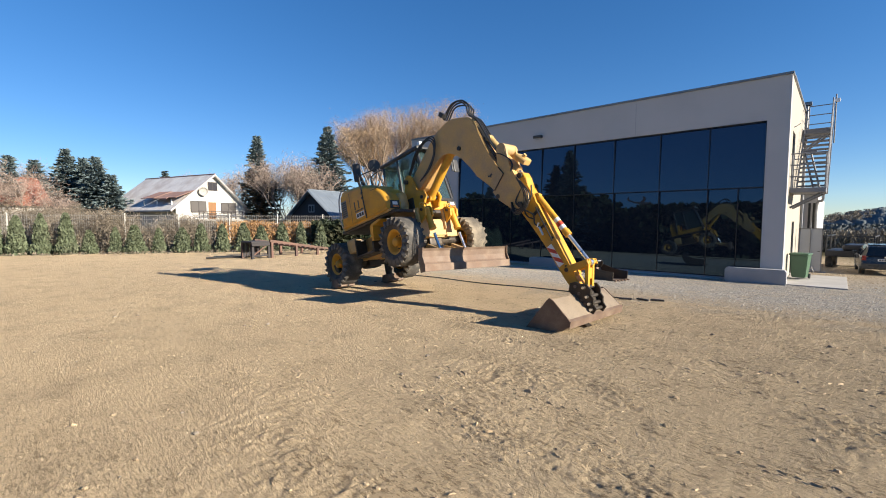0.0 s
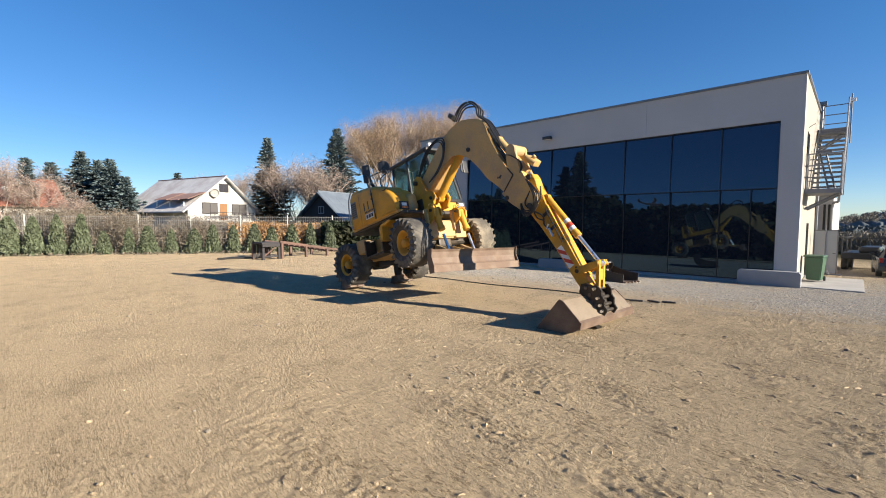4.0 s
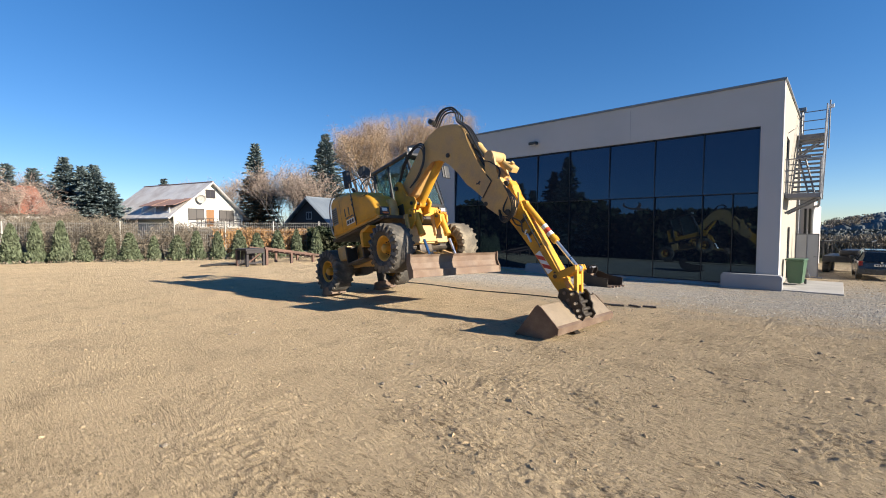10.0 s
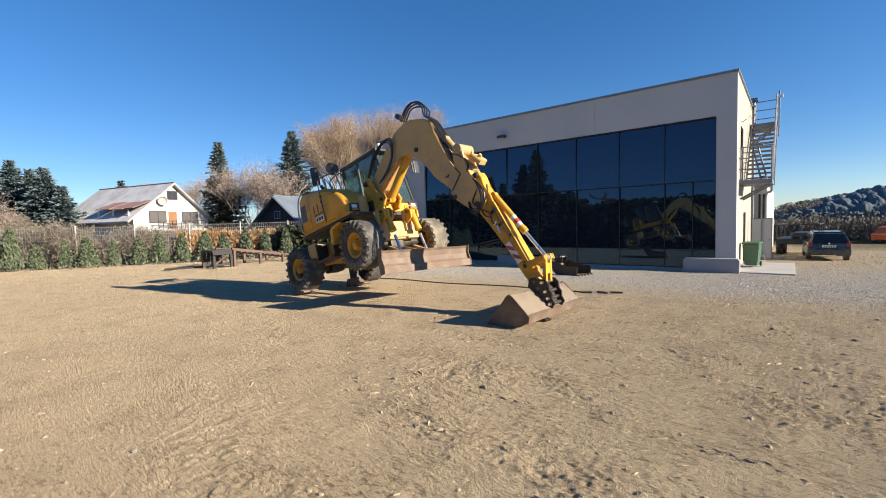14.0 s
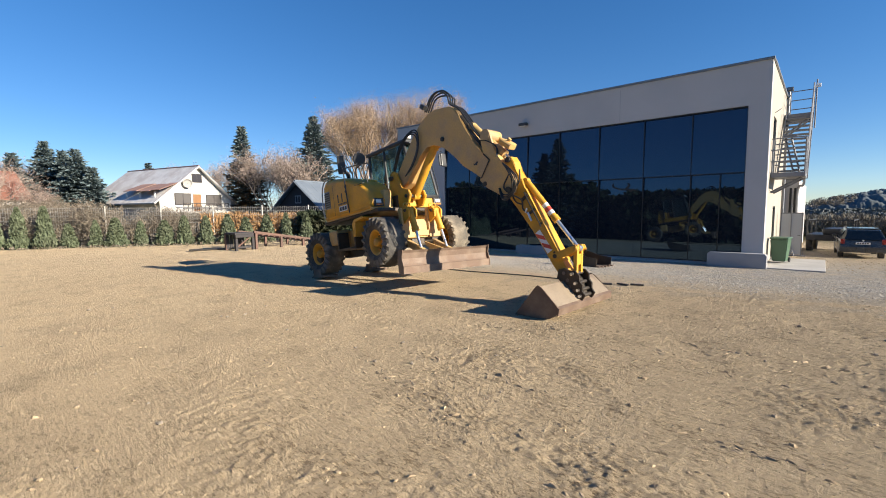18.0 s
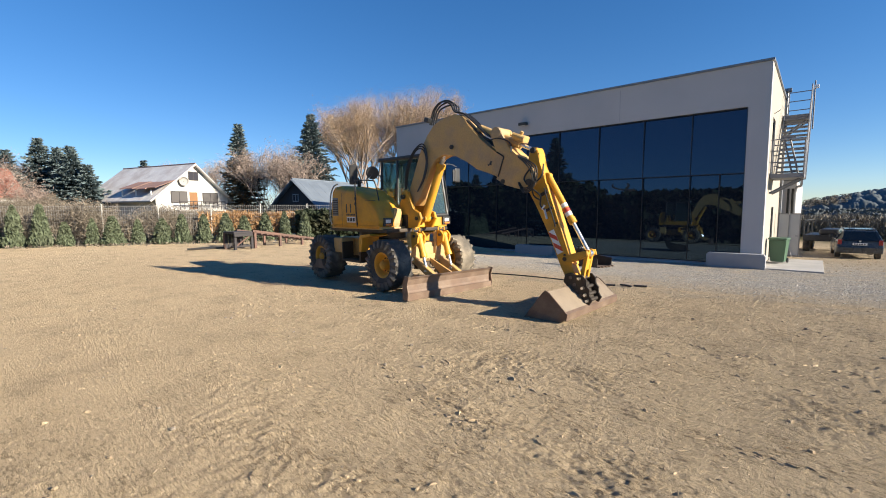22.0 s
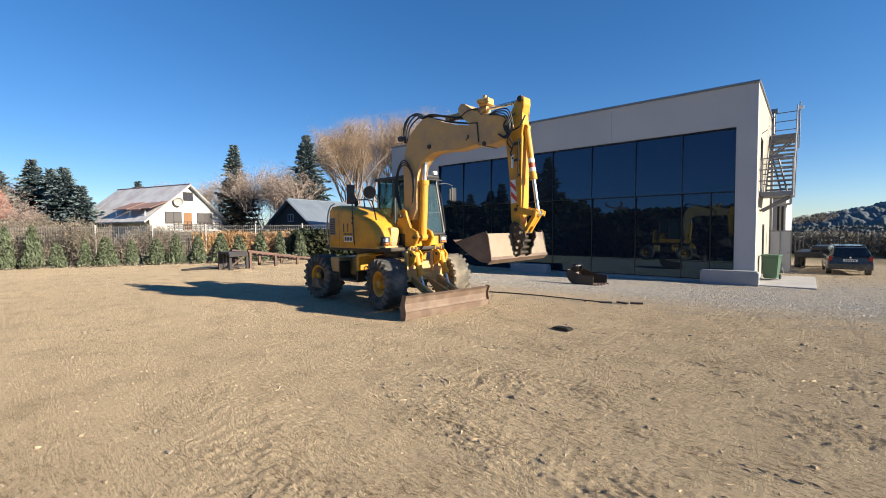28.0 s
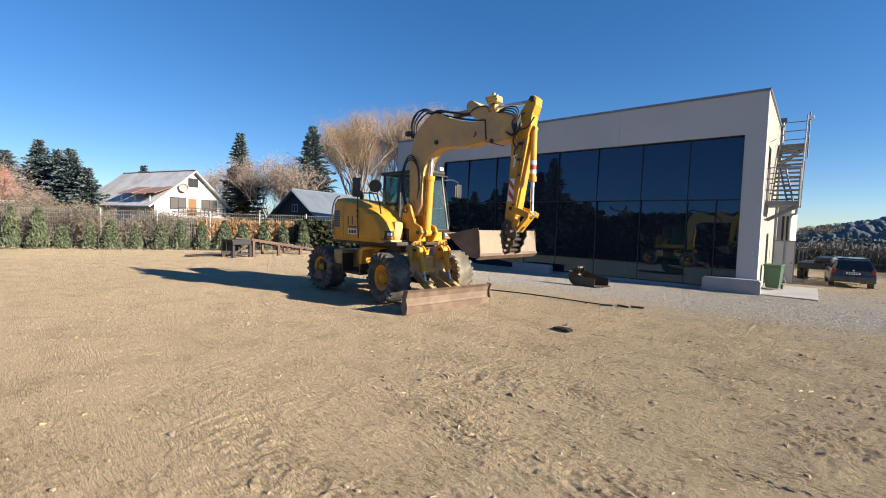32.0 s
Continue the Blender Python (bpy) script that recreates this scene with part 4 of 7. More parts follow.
    part("grab_rail", tube([(0.05, -0.5, 2.40), (0.05, -0.5, 2.70), (0.55, -0.5, 2.72), (0.60, -0.5, 2.36)], 0.016, 8), BLACK, up, "black tubular grab rail")
    mr = part("mirror", lathe([(0.0, 0.0), (0.14, 0.0), (0.158, 0.02), (0.15, 0.05), (0.0, 0.07)], 28, "y"), BLACK, up, "round black rear-view mirror")
    mr.location, mr.rotation_euler = (0.72, -0.86, 2.76), (radians(10), 0, radians(60))
    part("mirror_arm", tube([(0.74, -1.05, 2.57), (0.74, -0.98, 2.62), (0.73, -0.88, 2.72)], 0.012, 6), BLACK, up)
    part("mirror", box(-0.035, 0.035, -0.10, 0.10, -0.24, 0.24, 0.03, m=pose(0.16, -1.02, 2.74, 0, 0, -35)), BLACK, up, "tall black side mirror")
    part("mirror_arm", tube([(0.36, -1.10, 2.54), (0.26, -1.08, 2.62), (0.18, -1.04, 2.70)], 0.012, 6), BLACK, up)
    part("grab_rail", tube([(-0.80, -1.06, 1.48), (-0.83, -1.08, 1.70), (-0.80, -1.08, 2.20), (-0.72, -1.04, 2.46), (-0.56, -1.02, 2.54)], 0.018, 8), POST, up, "pale worn corner rail")
    part("exhaust", join(rod((-0.25, -0.55, 2.4), (-0.25, -0.55, 2.58), 0.05, 12), rod((-0.25, -0.55, 2.58), (-0.32, -0.55, 2.68), 0.05, 12)), DARK_STEEL, up, "black exhaust pipe")
    part("mirror", box(1.28, 1.33, 1.48, 1.68, 2.60, 2.98, 0.03), BLACK, up, "tall black cab mirror")
    part("mirror_glass", box(1.268, 1.281, 1.50, 1.66, 2.63, 2.95, 0.004), LENS, up)
    part("mirror", box(1.28, 1.32, 1.40, 1.47, 2.62, 2.94, 0.015), BLACK, up, "narrow black cab mirror")
    part("mirror_arm", tube([(1.22, 1.06, 3.05), (1.25, 1.35, 3.08), (1.29, 1.56, 3.02)], 0.012, 6), BLACK, up)
    part("cab_handrail", tube([(1.36, 1.10, 1.75), (1.36, 1.15, 1.9), (1.24, 1.16, 2.6), (1.15, 1.13, 2.95)], 0.014, 6), BLACK, up)

    # boom
    bp = [(-0.02, 0.0), (0.08, -0.13), (0.30, -0.12), (0.42, 0.10), (0.46, 0.45), (0.52, 0.88), (0.62, 1.14), (0.80, 1.28), (1.00, 1.34), (1.19, 1.36), (1.54, 1.31), (1.84, 1.24), (2.31, 1.25), (2.56, 1.22), (2.54, 1.60), (2.41, 1.64), (1.84, 1.81), (1.51, 1.95),
          (1.30, 2.05), (1.16, 2.14), (1.04, 2.19), (0.85, 2.19), (0.69, 2.11), (0.45, 1.97), (0.29, 1.81), (0.16, 1.55), (0.09, 1.25), (0.05, 0.80), (0.02, 0.35)]
    boom = part("boom", slab(bp, -0.165, 0.165, 0.016), YELLOW_DUSTY, ex, "faded yellow bent boom")
    P["boom"] = boom
    fs = [(2.00, 1.98), (2.02, 2.10), (2.10, 2.17), (2.20, 2.15), (2.28, 2.06), (2.49, 1.88), (2.70, 1.80), (2.90, 1.73), (3.20, 1.63), (3.31, 1.53), (3.34, 1.38), (3.26, 1.25), (3.06, 1.18), (2.69, 1.15), (2.45, 1.20), (2.42, 1.60), (2.28, 1.68), (2.10, 1.88)]
    part("boom_front", join(slab(fs, -0.205, -0.145, 0.008), slab(fs, 0.145, 0.205, 0.008), slab([(x, z) for x, z in fs if x > 2.4 and z < 1.9], -0.15, 0.15)), YELLOW_DUSTY, boom, "faded yellow forked boom end")
    part("trunnion", rod((2.12, -0.22, 2.06), (2.12, 0.22, 2.06), 0.115, 20), YELLOW_DUSTY, boom)
    part("boom_plate", slab([(2.30, 1.28), (2.47, 1.26), (2.47, 1.66), (2.28, 1.70)], -0.222, -0.203, 0.004), YELLOW_DUSTY, boom)
    part("plate_edge", join(rod((2.48, -0.215, 1.26), (2.48, -0.215, 1.67), 0.014, 6), rod((2.28, -0.215, 1.71), (2.48, -0.215, 1.67), 0.014, 6)), DARK_STEEL, boom)
    part("boom_mark", slab([(2.10, 1.42), (2.14, 1.42), (2.16, 1.50), (2.20, 1.50), (2.19, 1.46), (2.21, 1.42), (2.17, 1.42), (2.13, 1.38)], -0.169, -0.166), BLACK, boom, "small dark painted mark")
    for k, (x, z) in enumerate(((1.02, 1.50), (2.62, 1.20))):
        part("boom_boss", rod((x, -0.20 - 0.02 * k, z), (x, 0.20 + 0.02 * k, z), 0.05, 14), DARK_STEEL, boom)
    part("boom_pin", rod((PIVOT[0], -0.24, PIVOT[1]), (PIVOT[0], 0.24, PIVOT[1]), 0.06, 16), DARK_STEEL, boom)
    part("cylinder_lug", rod((0.70, -0.14, 1.42), (0.70, 0.14, 1.42), 0.05, 12), DARK_STEEL, boom)
    part("boom_lamp", box(0.05, 0.19, -0.26, -0.12, 1.84, 1.95, 0.02), BLACK, boom, "black work lamp on the boom")
    for k, (dy, h) in enumerate(((-0.12, 0.10), (-0.07, 0.15), (-0.01, 0.12), (0.06, 0.06))):
        part("hose", tube([(0.14, dy, 1.80), (0.16, dy, 2.12 + h * 0.4), (0.34 + 0.03 * k, dy, 2.28 + h * 0.8), (0.62 + 0.03 * k, dy, 2.32 + h * 0.5), (0.80, dy, 2.24), (1.1, dy, 2.24), (1.5, dy, 2.10), (1.9, dy, 1.96), (2.2, dy - 0.05, 1.98)], 0.019, 7), HOSE, boom, "looped black hydraulic hose")
    for k in range(3):
        part("hose", tube([(-0.08, -0.2 - 0.02 * k, 0.15), (-0.13 - 0.02 * k, -0.21 - 0.02 * k, 0.65), (-0.08 - 0.03 * k, -0.21, 1.05), (0.08, -0.23, 1.22 + 0.05 * k), (0.28, -0.24, 1.20 + 0.05 * k), (0.42 + 0.02 * k, -0.24, 0.98), (0.44 + 0.02 * k, -0.24, 0.60), (0.36, -0.24, 0.25)], 0.016, 7), HOSE, boom, "black hydraulic hose")
    for k in range(3):
        y = -0.10 + 0.05 * k
        part("steel_pipe", tube([(0.95, y, 2.21), (1.3, y, 2.08), (1.55, y, 1.97), (1.9, y, 1.85), (2.3, y, 1.72)], 0.016, 6), BLACK, boom)
    part("valve_block", join(box(2.48, 2.74, -0.13, 0.10, 2.02, 2.16, 0.03), rod((2.5, -0.16, 2.12), (2.76, -0.12, 2.10), 0.05, 10), rod((2.62, -0.1, 2.1), (2.66, -0.1, 2.22), 0.04, 8)), YELLOW_DUSTY, boom, "dusty hydraulic valve block")
    for k in range(2):
        y = -0.17 - 0.03 * k
        part("hose", tube([(1.75, y, 1.94), (2.0, y, 1.90), (2.2, y - 0.02, 1.93 + 0.04 * k), (2.40 + 0.04 * k, y, 1.98), (2.56, y - 0.02, 1.92), (2.62, y - 0.04, 1.80)], 0.012, 7), HOSE, boom, "thin black hydraulic hose")
    for k in range(4):
        y = -0.235 - 0.020 * k
        part("hose", tube([(2.75 + 0.05 * k, y + 0.05, 1.76), (2.98 + 0.03 * k, y, 1.70 + 0.02 * k), (3.18 + 0.05 * k, y - 0.03, 1.60 + 0.03 * k), (3.27 + 0.04 * k, y, 1.44), (3.24 + 0.03 * k, y + 0.01, 1.29 - 0.02 * k), (3.12 + 0.02 * k, y + 0.02, 1.23 - 0.02 * k), (3.00, y + 0.05, 1.30)], 0.013, 7), HOSE, boom, "black hydraulic hose")

    # stick
    sp = [(-0.12, -0.10), (0.15, -0.13), (0.52, -0.10), (1.04, -0.095), (1.73, -0.135), (1.95, -0.14), (2.06, -0.05), (2.03, 0.05), (1.75, 0.08), (1.1, 0.15), (0.5, 0.215), (0.15, 0.27), (0.0, 0.31), (-0.23, 0.31), (-0.40, 0.38), (-0.53, 0.385), (-0.59, 0.31), (-0.52, 0.20), (-0.33, 0.08)]
    stick = part("stick", slab(sp, -0.125, 0.125, 0.012), YELLOW, ex, "worn yellow dipper stick")
    P["stick"] = stick
    part("stick_pin", rod((-0.51, -0.17, 0.31), (-0.51, 0.17, 0.31), 0.055, 14), DARK_STEEL, stick)
    part("stick_pin", rod((1.62, -0.2, 0.03), (1.62, 0.2, 0.03), 0.04, 14), DARK_STEEL, stick)
    part("stick_pin", rod((BUCKET_PIN, -0.2, 0.0), (BUCKET_PIN, 0.2, 0.0), 0.045, 14), DARK_STEEL, stick)
    a, b = 1.02, 1.48
    part("warning_panel", slab([(a, -0.078), (b, -0.10), (b, 0.03), (a, 0.04)], -0.1305, -0.124), WHITE, stick, "red and white striped warning panel")
    for k in range(2):
        u = a + 0.005 + k * 0.21
        part("warning_stripe", slab([(u, -0.082), (u + 0.10, -0.088), (u + 0.24, 0.033), (u + 0.14, 0.037)], -0.133, -0.129), RED, stick, "red warning stripe")
    for x, z in ((0.95, 0.15), (1.55, 0.04)):
        part("stick_bolt", rod((x, -0.15, z), (x, -0.13, z), 0.024, 8), DARK_STEEL, stick)
    part("stick_bracket", box(0.30, 0.36, -0.155, -0.12, 0.08, 0.24, 0.006), DARK_STEEL, stick)
    part("stick_bracket", box(0.62, 0.67, -0.155, -0.12, 0.06, 0.20, 0.006), DARK_STEEL, stick)
    part("stick_rib", slab([(0.2, 0.255), (1.75, 0.075), (1.77, 0.098), (0.2, 0.28)], -0.14, 0.14), YELLOW, stick)
    part("pipe", tube([(0.25, -0.16, 0.22), (0.45, -0.17, 0.19), (0.9, -0.165, 0.13), (1.0, -0.165, 0.11)], 0.013, 6), HOSE, stick)
    part("hose", tube([(-0.25, -0.19, 0.20), (-0.1, -0.23, -0.05), (0.15, -0.22, 0.02), (0.35, -0.2, 0.10), (0.50, -0.19, 0.02), (0.62, -0.19, 0.06)], 0.016, 7), HOSE, stick, "black hydraulic hose")
    part("hose", tube([(-0.15, -0.19, 0.42), (0.05, -0.24, 0.30), (0.10, -0.22, 0.05), (0.28, -0.2, -0.02), (0.42, -0.2, 0.06)], 0.016, 7), HOSE, stick, "black hydraulic hose")
    part("quick_coupling", join(rod((0.62, -0.19, 0.06), (0.80, -0.19, 0.03), 0.022, 8), rod((0.55, -0.19, 0.10), (0.60, -0.19, 0.02), 0.02, 8)), CHROME, stick)

    # bucket
    T_, L_, H_, B_, R_ = (-0.01, -0.145), (0.35, -0.46), (0.33, -0.57), (0.02, -0.70), (-0.50, -0.74)
    outer = [T_, L_, H_, (0.20, -0.66), B_, (-0.25, -0.735), R_]
    inner = [(-0.49, -0.725), (-0.25, -0.705), (0.01, -0.67), (0.185, -0.635), (0.305, -0.56), (0.32, -0.47), (-0.01, -0.19)]
    bw = 1.02
    bucket = part("bucket", slab(outer + inner, -bw, bw), BUCKET_STEEL, ex, "scoured brown wide ditching bucket")
    P["bucket"] = bucket
    for y in (-bw - 0.001, bw - 0.019):
        part("side_plate", slab([(-0.10, -0.17), (-0.05, -0.125), (0.03, -0.16), L_, H_, (0.20, -0.66), B_, (-0.25, -0.735), (-0.53, -0.745), (-0.50, -0.70)], y, y + 0.02, 0.004), STEEL_RUST, bucket, "dark rusty bucket side plate")
    part("cutting_edge", slab([(-0.60, -0.752), (-0.45, -0.752), (-0.45, -0.738), (-0.60, -0.745)], -bw, bw), STEEL_RUST, bucket)
    part("heel_plate", slab([(0.33, -0.44), (0.375, -0.47), (0.355, -0.59), (0.325, -0.57)], -bw - 0.02, bw + 0.02, 0.003), STEEL_RUST, bucket, "worn wear strip")
    ear = [(-0.10, -0.10), (-0.09, 0.06), (0.0, 0.09), (0.12, 0.05), (0.22, 0.06), (0.30, -0.02), (0.30, -0.12), (0.36, -0.18), (0.35, -0.28), (0.42, -0.36), (0.36, -0.46), (0.20, -0.38)]
    for y in (-0.21, 0.17):
        part("bucket_ear", slab(ear, y, y + 0.04, 0.006), DARK_STEEL, bucket, "black steel bucket ear")
    part("hitch_cover", slab([(-0.16, -0.10), (-0.13, 0.05), (-0.04, 0.07), (0.09, -0.02), (0.19, -0.10), (0.25, -0.26), (0.31, -0.40), (0.2, -0.38), (0.1, -0.35)], -0.17, 0.17, 0.01), DARK_STEEL, bucket)
    for x, z in ((0.17, 0.0), (0.24, -0.16), (0.29, -0.28), (0.33, -0.38)):
        part("bucket_pin", rod((x, -0.25, z), (x, 0.25, z), 0.035, 12), DARK_STEEL, bucket)
        for y in (-0.262, 0.25):
            part("pin_cap", rod((x, y, z), (x, y + 0.012, z), 0.026, 12), CHROME, bucket, "bright worn pin end")
    for x, z in ((0.08, -0.12), (0.12, -0.24), (0.0, 0.0), (0.20, -0.30)):
        for y in (-0.225, 0.21):
            part("ear_bolt", rod((x, y, z), (x, y + 0.015, z), 0.03, 12), STEEL_RUST, bucket)

    # cylinders: barrels and rods lie along their own z axis
    def cylinder(name, length, r, rod_len, rod_r, mat_=YELLOW):
        b = part(name, join(rod((0, 0, 0.03), (0, 0, length), r, 18), rod((0, 0, length - 0.09), (0, 0, length + 0.015), r * 1.18, 18), rod((0, -r * 0.9, 0), (0, r * 0.9, 0), r * 0.95, 14)), mat_, ex, "yellow hydraulic cylinder", False)
        q = part("cylinder_rod", join(rod((0, 0, 0.0), (0, 0, rod_len), rod_r, 16), rod((0, -rod_r * 1.4, 0), (0, rod_r * 1.4, 0), rod_r * 1.7, 12)), CHROME, ex, "chrome piston rod")
        return b, q
    P["boom_cyl"] = [(*cylinder("boom_cylinder", 1.36, 0.10, 1.15, 0.05), y) for y in (0.0,)]
    P["stick_cyl"] = cylinder("stick_cylinder", 1.08, 0.075, 1.05, 0.038, YELLOW_DUSTY)
    P["bucket_cyl"] = cylinder("bucket_cylinder", 1.02, 0.062, 0.95, 0.036, YELLOW)
    part("warning_band", join(rod((0, 0, 0.62), (0, 0, 0.70), 0.0635, 18)), WHITE, P["bucket_cyl"][0])
    part("warning_band", join(rod((0, 0, 0.72), (0, 0, 0.80), 0.0635, 18)), RED, P["bucket_cyl"][0])
    part("warning_band", join(rod((0, 0, 0.80), (0, 0, 0.88), 0.0635, 18)), WHITE, P["bucket_cyl"][0])
    lv = join(slab([(-0.06, -0.05), (0.10, -0.075), (0.35, -0.06), (0.45, -0.05), (0.45, 0.05), (0.30, 0.06), (0.0, 0.06)], -0.19, -0.15, 0.006), slab([(-0.06, -0.05), (0.10, -0.075), (0.35, -0.06), (0.45, -0.05), (0.45, 0.05), (0.30, 0.06), (0.0, 0.06)], 0.15, 0.19, 0.006), rod((0.40, -0.2, 0), (0.40, 0.2, 0), 0.045, 14))
    P["lever"] = part("tipping_lever", lv, YELLOW, ex, "yellow tipping lever")
    P["link"] = part("bucket_link", join(box(-0.035, 0.035, -0.12, -0.05, 0.0, 0.52, 0.01), box(-0.035, 0.035, 0.05, 0.12, 0.0, 0.52, 0.01), box(-0.03, 0.03, -0.05, 0.05, 0.15, 0.35, 0.01)), YELLOW, ex, "yellow bucket link")
    return ex, P


EXCAVATOR, PARTS = build_excavator()

# seconds, chassis pitch, shift, boom angle, stick angle, bucket turn, front steer, outrigger lift
WORK = [
    (0, 15.2, 0.02, -33.7, -51, 0, -2, 0), (3.5, 15.2, 0.02, -33.8, -50.5, 0, -2, 0), (5.5, 15.3, 0.02, -34, -50, 0, -32, 0),
    (7, 15.4, 0.01, -34.2, -49.7, 0, -34, 0), (8.2, 15.5, 0.01, -34.3, -49.5, 0, -24, 0), (9.2, 15.5, 0.01, -34.3, -49.5, 0, -10, 0),
    (10, 15.5, 0.01, -34.3, -49.5, 0, -2, 0), (13, 15.3, 0, -34.1, -49.6, 0, -2, 0), (14.5, 14.8, -0.01, -33.8, -50, 0, -3, 0),
    (16.5, 12.8, 0, -32.5, -50.1, 0, -6, 0), (17, 11.9, 0, -31.7, -50.9, 0, -6, 0), (17.5, 10.6, 0, -30.7, -51.2, 0, -6, 0),
    (18, 9.5, 0.01, -29.8, -51.8, 0, -6, 0), (18.5, 8.2, 0.01, -28.6, -52.7, 0, -6, 0.02), (19, 6.5, 0.01, -26.7, -54.5, 0, -6, 0.05),
    (19.5, 4.8, 0.02, -25.2, -56.2, 0, -5, 0.1), (20, 3.2, 0.03, -23.6, -57.8, 0, -3, 0.16), (20.5, 1.5, 0.03, -22, -59.2, 0, 0, 0.22),
    (21, 0.5, 0.03, -20.8, -60.7, 0, 0, 0.28), (22, 0, 0.03, -19.8, -62.9, 0, 0, 0.3), (22.5, 0, 0.04, -17.3, -62.6, 0, 0, 0.3),
    (23, 0, 0.04, -14.4, -59.4, -2, 0, 0.3), (23.5, 0, 0.04, -11.4, -56.2, -4, 0, 0.3), (24, 0, 0.04, -8.2, -53.4, -7, 0, 0.3),
    (24.5, 0, 0.04, -5.8, -54.2, -10, 0, 0.3), (25, 0, 0.04, -4, -55.8, -13, 0, 0.3), (25.5, 0, 0.04, -2.4, -58.6, -17, 0, 0.3),
    (26.5, 0, 0.04, 2, -67.5, -26, -2, 0.3), (27.5, 0, 0.04, 5, -77.3, -34, -8, 0.3), (28, 0, 0.04, 5.2, -84.5, -37, -10, 0.3),
    (28.5, 0, 0.04, 5.5, -90.5, -40, -10, 0.3), (29, 0, 0.04, 5.6, -92.8, -41, -10, 0.3), (30, 0, 0.04, 5.6, -92.8, -41, -8, 0.3),
    (32, 0, 0.04, 5.6, -92.7, -41, -6, 0.3)]


def turn(p, degrees):
    a = radians(degrees)
    return Vector((p[0] * math.cos(a) - p[1] * math.sin(a), p[0] * math.sin(a) + p[1] * math.cos(a)))


def flat(p, degrees, y=0.0):
    """A pose in the machine's plane; the angle turns x towards z."""
    return Matrix.Translation((p[0], y, p[1])) @ Matrix.Rotation(-radians(degrees), 4, "Y")


def aim(p, q, y=0.0):
    """A pose at p whose z axis points to q."""
    d = Vector(q) - Vector(p)
    return flat(p, math.degrees(math.atan2(d.y, d.x)) - 90, y)


def meet(a, ra, b, rb, side):
    """Where two circles meet."""
    d = (b - a).length
    d = min(max(d, abs(ra - rb) + 1e-4), ra + rb - 1e-4)
    u = (b - a).normalized()
    x = (d * d + ra * ra - rb * rb) / (2 * d)
    h = math.sqrt(max(ra * ra - x * x, 0))
    return a + u * x + Vector((-u.y, u.x)) * h * side


def motions():
    rows = {ob: [] for ob in (EXCAVATOR, PARTS["upper"], PARTS["boom"], PARTS["stick"], PARTS["bucket"], PARTS["lever"], PARTS["link"], PARTS["blade"])}

    def put(ob, t, m):
        rows.setdefault(ob, []).append((t, m))
    swing = Matrix.Rotation(radians(SWING), 4, "Z")
    for t, pitch, shift, boom_a, stick_a, bucket_a, steer, leg in WORK:
        lift = 0.05 * min(max(pitch / 10, 0), 1)
        base = Matrix.Translation((*EX_ORIGIN, 0)) @ Matrix.Rotation(radians(EX_HEADING), 4, "Z")
        base = base @ Matrix.Scale(EX_SIZE, 4) @ Matrix.Translation((shift - AXLE, 0, TYRE_R + lift)) @ Matrix.Rotation(-radians(pitch), 4, "Y") @ Matrix.Translation((AXLE, 0, -TYRE_R))
        put(EXCAVATOR, t, base)
        put(PARTS["upper"], t, swing)
        up = pitch  # angles of boom and stick are from the level
        foot = Vector(FOOT)
        ba, sa = boom_a - up, stick_a - up
        piv = foot + turn(PIVOT, ba)
        pin = piv + turn((BUCKET_PIN, 0), sa)
        put(PARTS["boom"], t, swing @ flat(foot, ba))
        put(PARTS["stick"], t, swing @ flat(piv, sa))
        ka = bucket_a - up
        put(PARTS["bucket"], t, swing @ flat(pin, ka))
        lever_pin = piv + turn((1.62, 0.03), sa)
        ear_pin = pin + turn((0.17, 0.0), ka)
        knee = meet(lever_pin, 0.40, ear_pin, 0.45, 1)
        d = knee - lever_pin
        put(PARTS["lever"], t, swing @ flat(lever_pin, math.degrees(math.atan2(d.y, d.x))))
        put(PARTS["link"], t, swing @ aim(ear_pin, knee))
        for (b, r), p, q, y in [((b, r), Vector((1.66, 1.66)), foot + turn((0.70, 1.42), ba), y) for b, r, y in PARTS["boom_cyl"]] + [
                (PARTS["stick_cyl"], foot + turn((1.56, 2.05), ba), piv + turn((-0.51, 0.31), sa), 0.0), (PARTS["bucket_cyl"], piv + turn((0.04, 0.32), sa), knee, 0.0)]:
            put(b, t, swing @ aim(p, q, y))
            put(r, t, swing @ aim(q, p, y))
        blade_z = -0.0215 * pitch
        put(PARTS["blade"], t, Matrix.Translation((0, 0, blade_z)) @ Matrix.Rotation(radians(-1.3), 4, "X"))
        for b, r, y in PARTS["blade_cyl"]:
            p, q = Vector((1.93, 1.26)), Vector((2.20, 0.44 + blade_z))
            put(b, t, flat(p, math.degrees(math.atan2((q - p).y, (q - p).x)) + 90, y))
            put(r, t, aim(q, p, y))
        for k, w in enumerate(PARTS["wheels"]):
            front = k < 2
            s = steer if front else -0.55 * steer
            put(w, t, Matrix.Translation((FRONT_X if front else REAR_X, -TRACK if k % 2 == 0 else FAR_TRACK, TYRE_R)) @ Matrix.Rotation(radians(s), 4, "Z"))
        for ob, y in PARTS["outriggers"]:
            level = base.inverted() @ Matrix.Translation((*EX_ORIGIN, 0)) @ Matrix.Rotation(radians(EX_HEADING), 4, "Z") @ Matrix.Scale(EX_SIZE, 4)
            foot_at = level @ Vector((-1.25, y, leg))
            put(ob, t, Matrix.Translation(foot_at))
    for ob, r in rows.items():
        walk(ob, r)


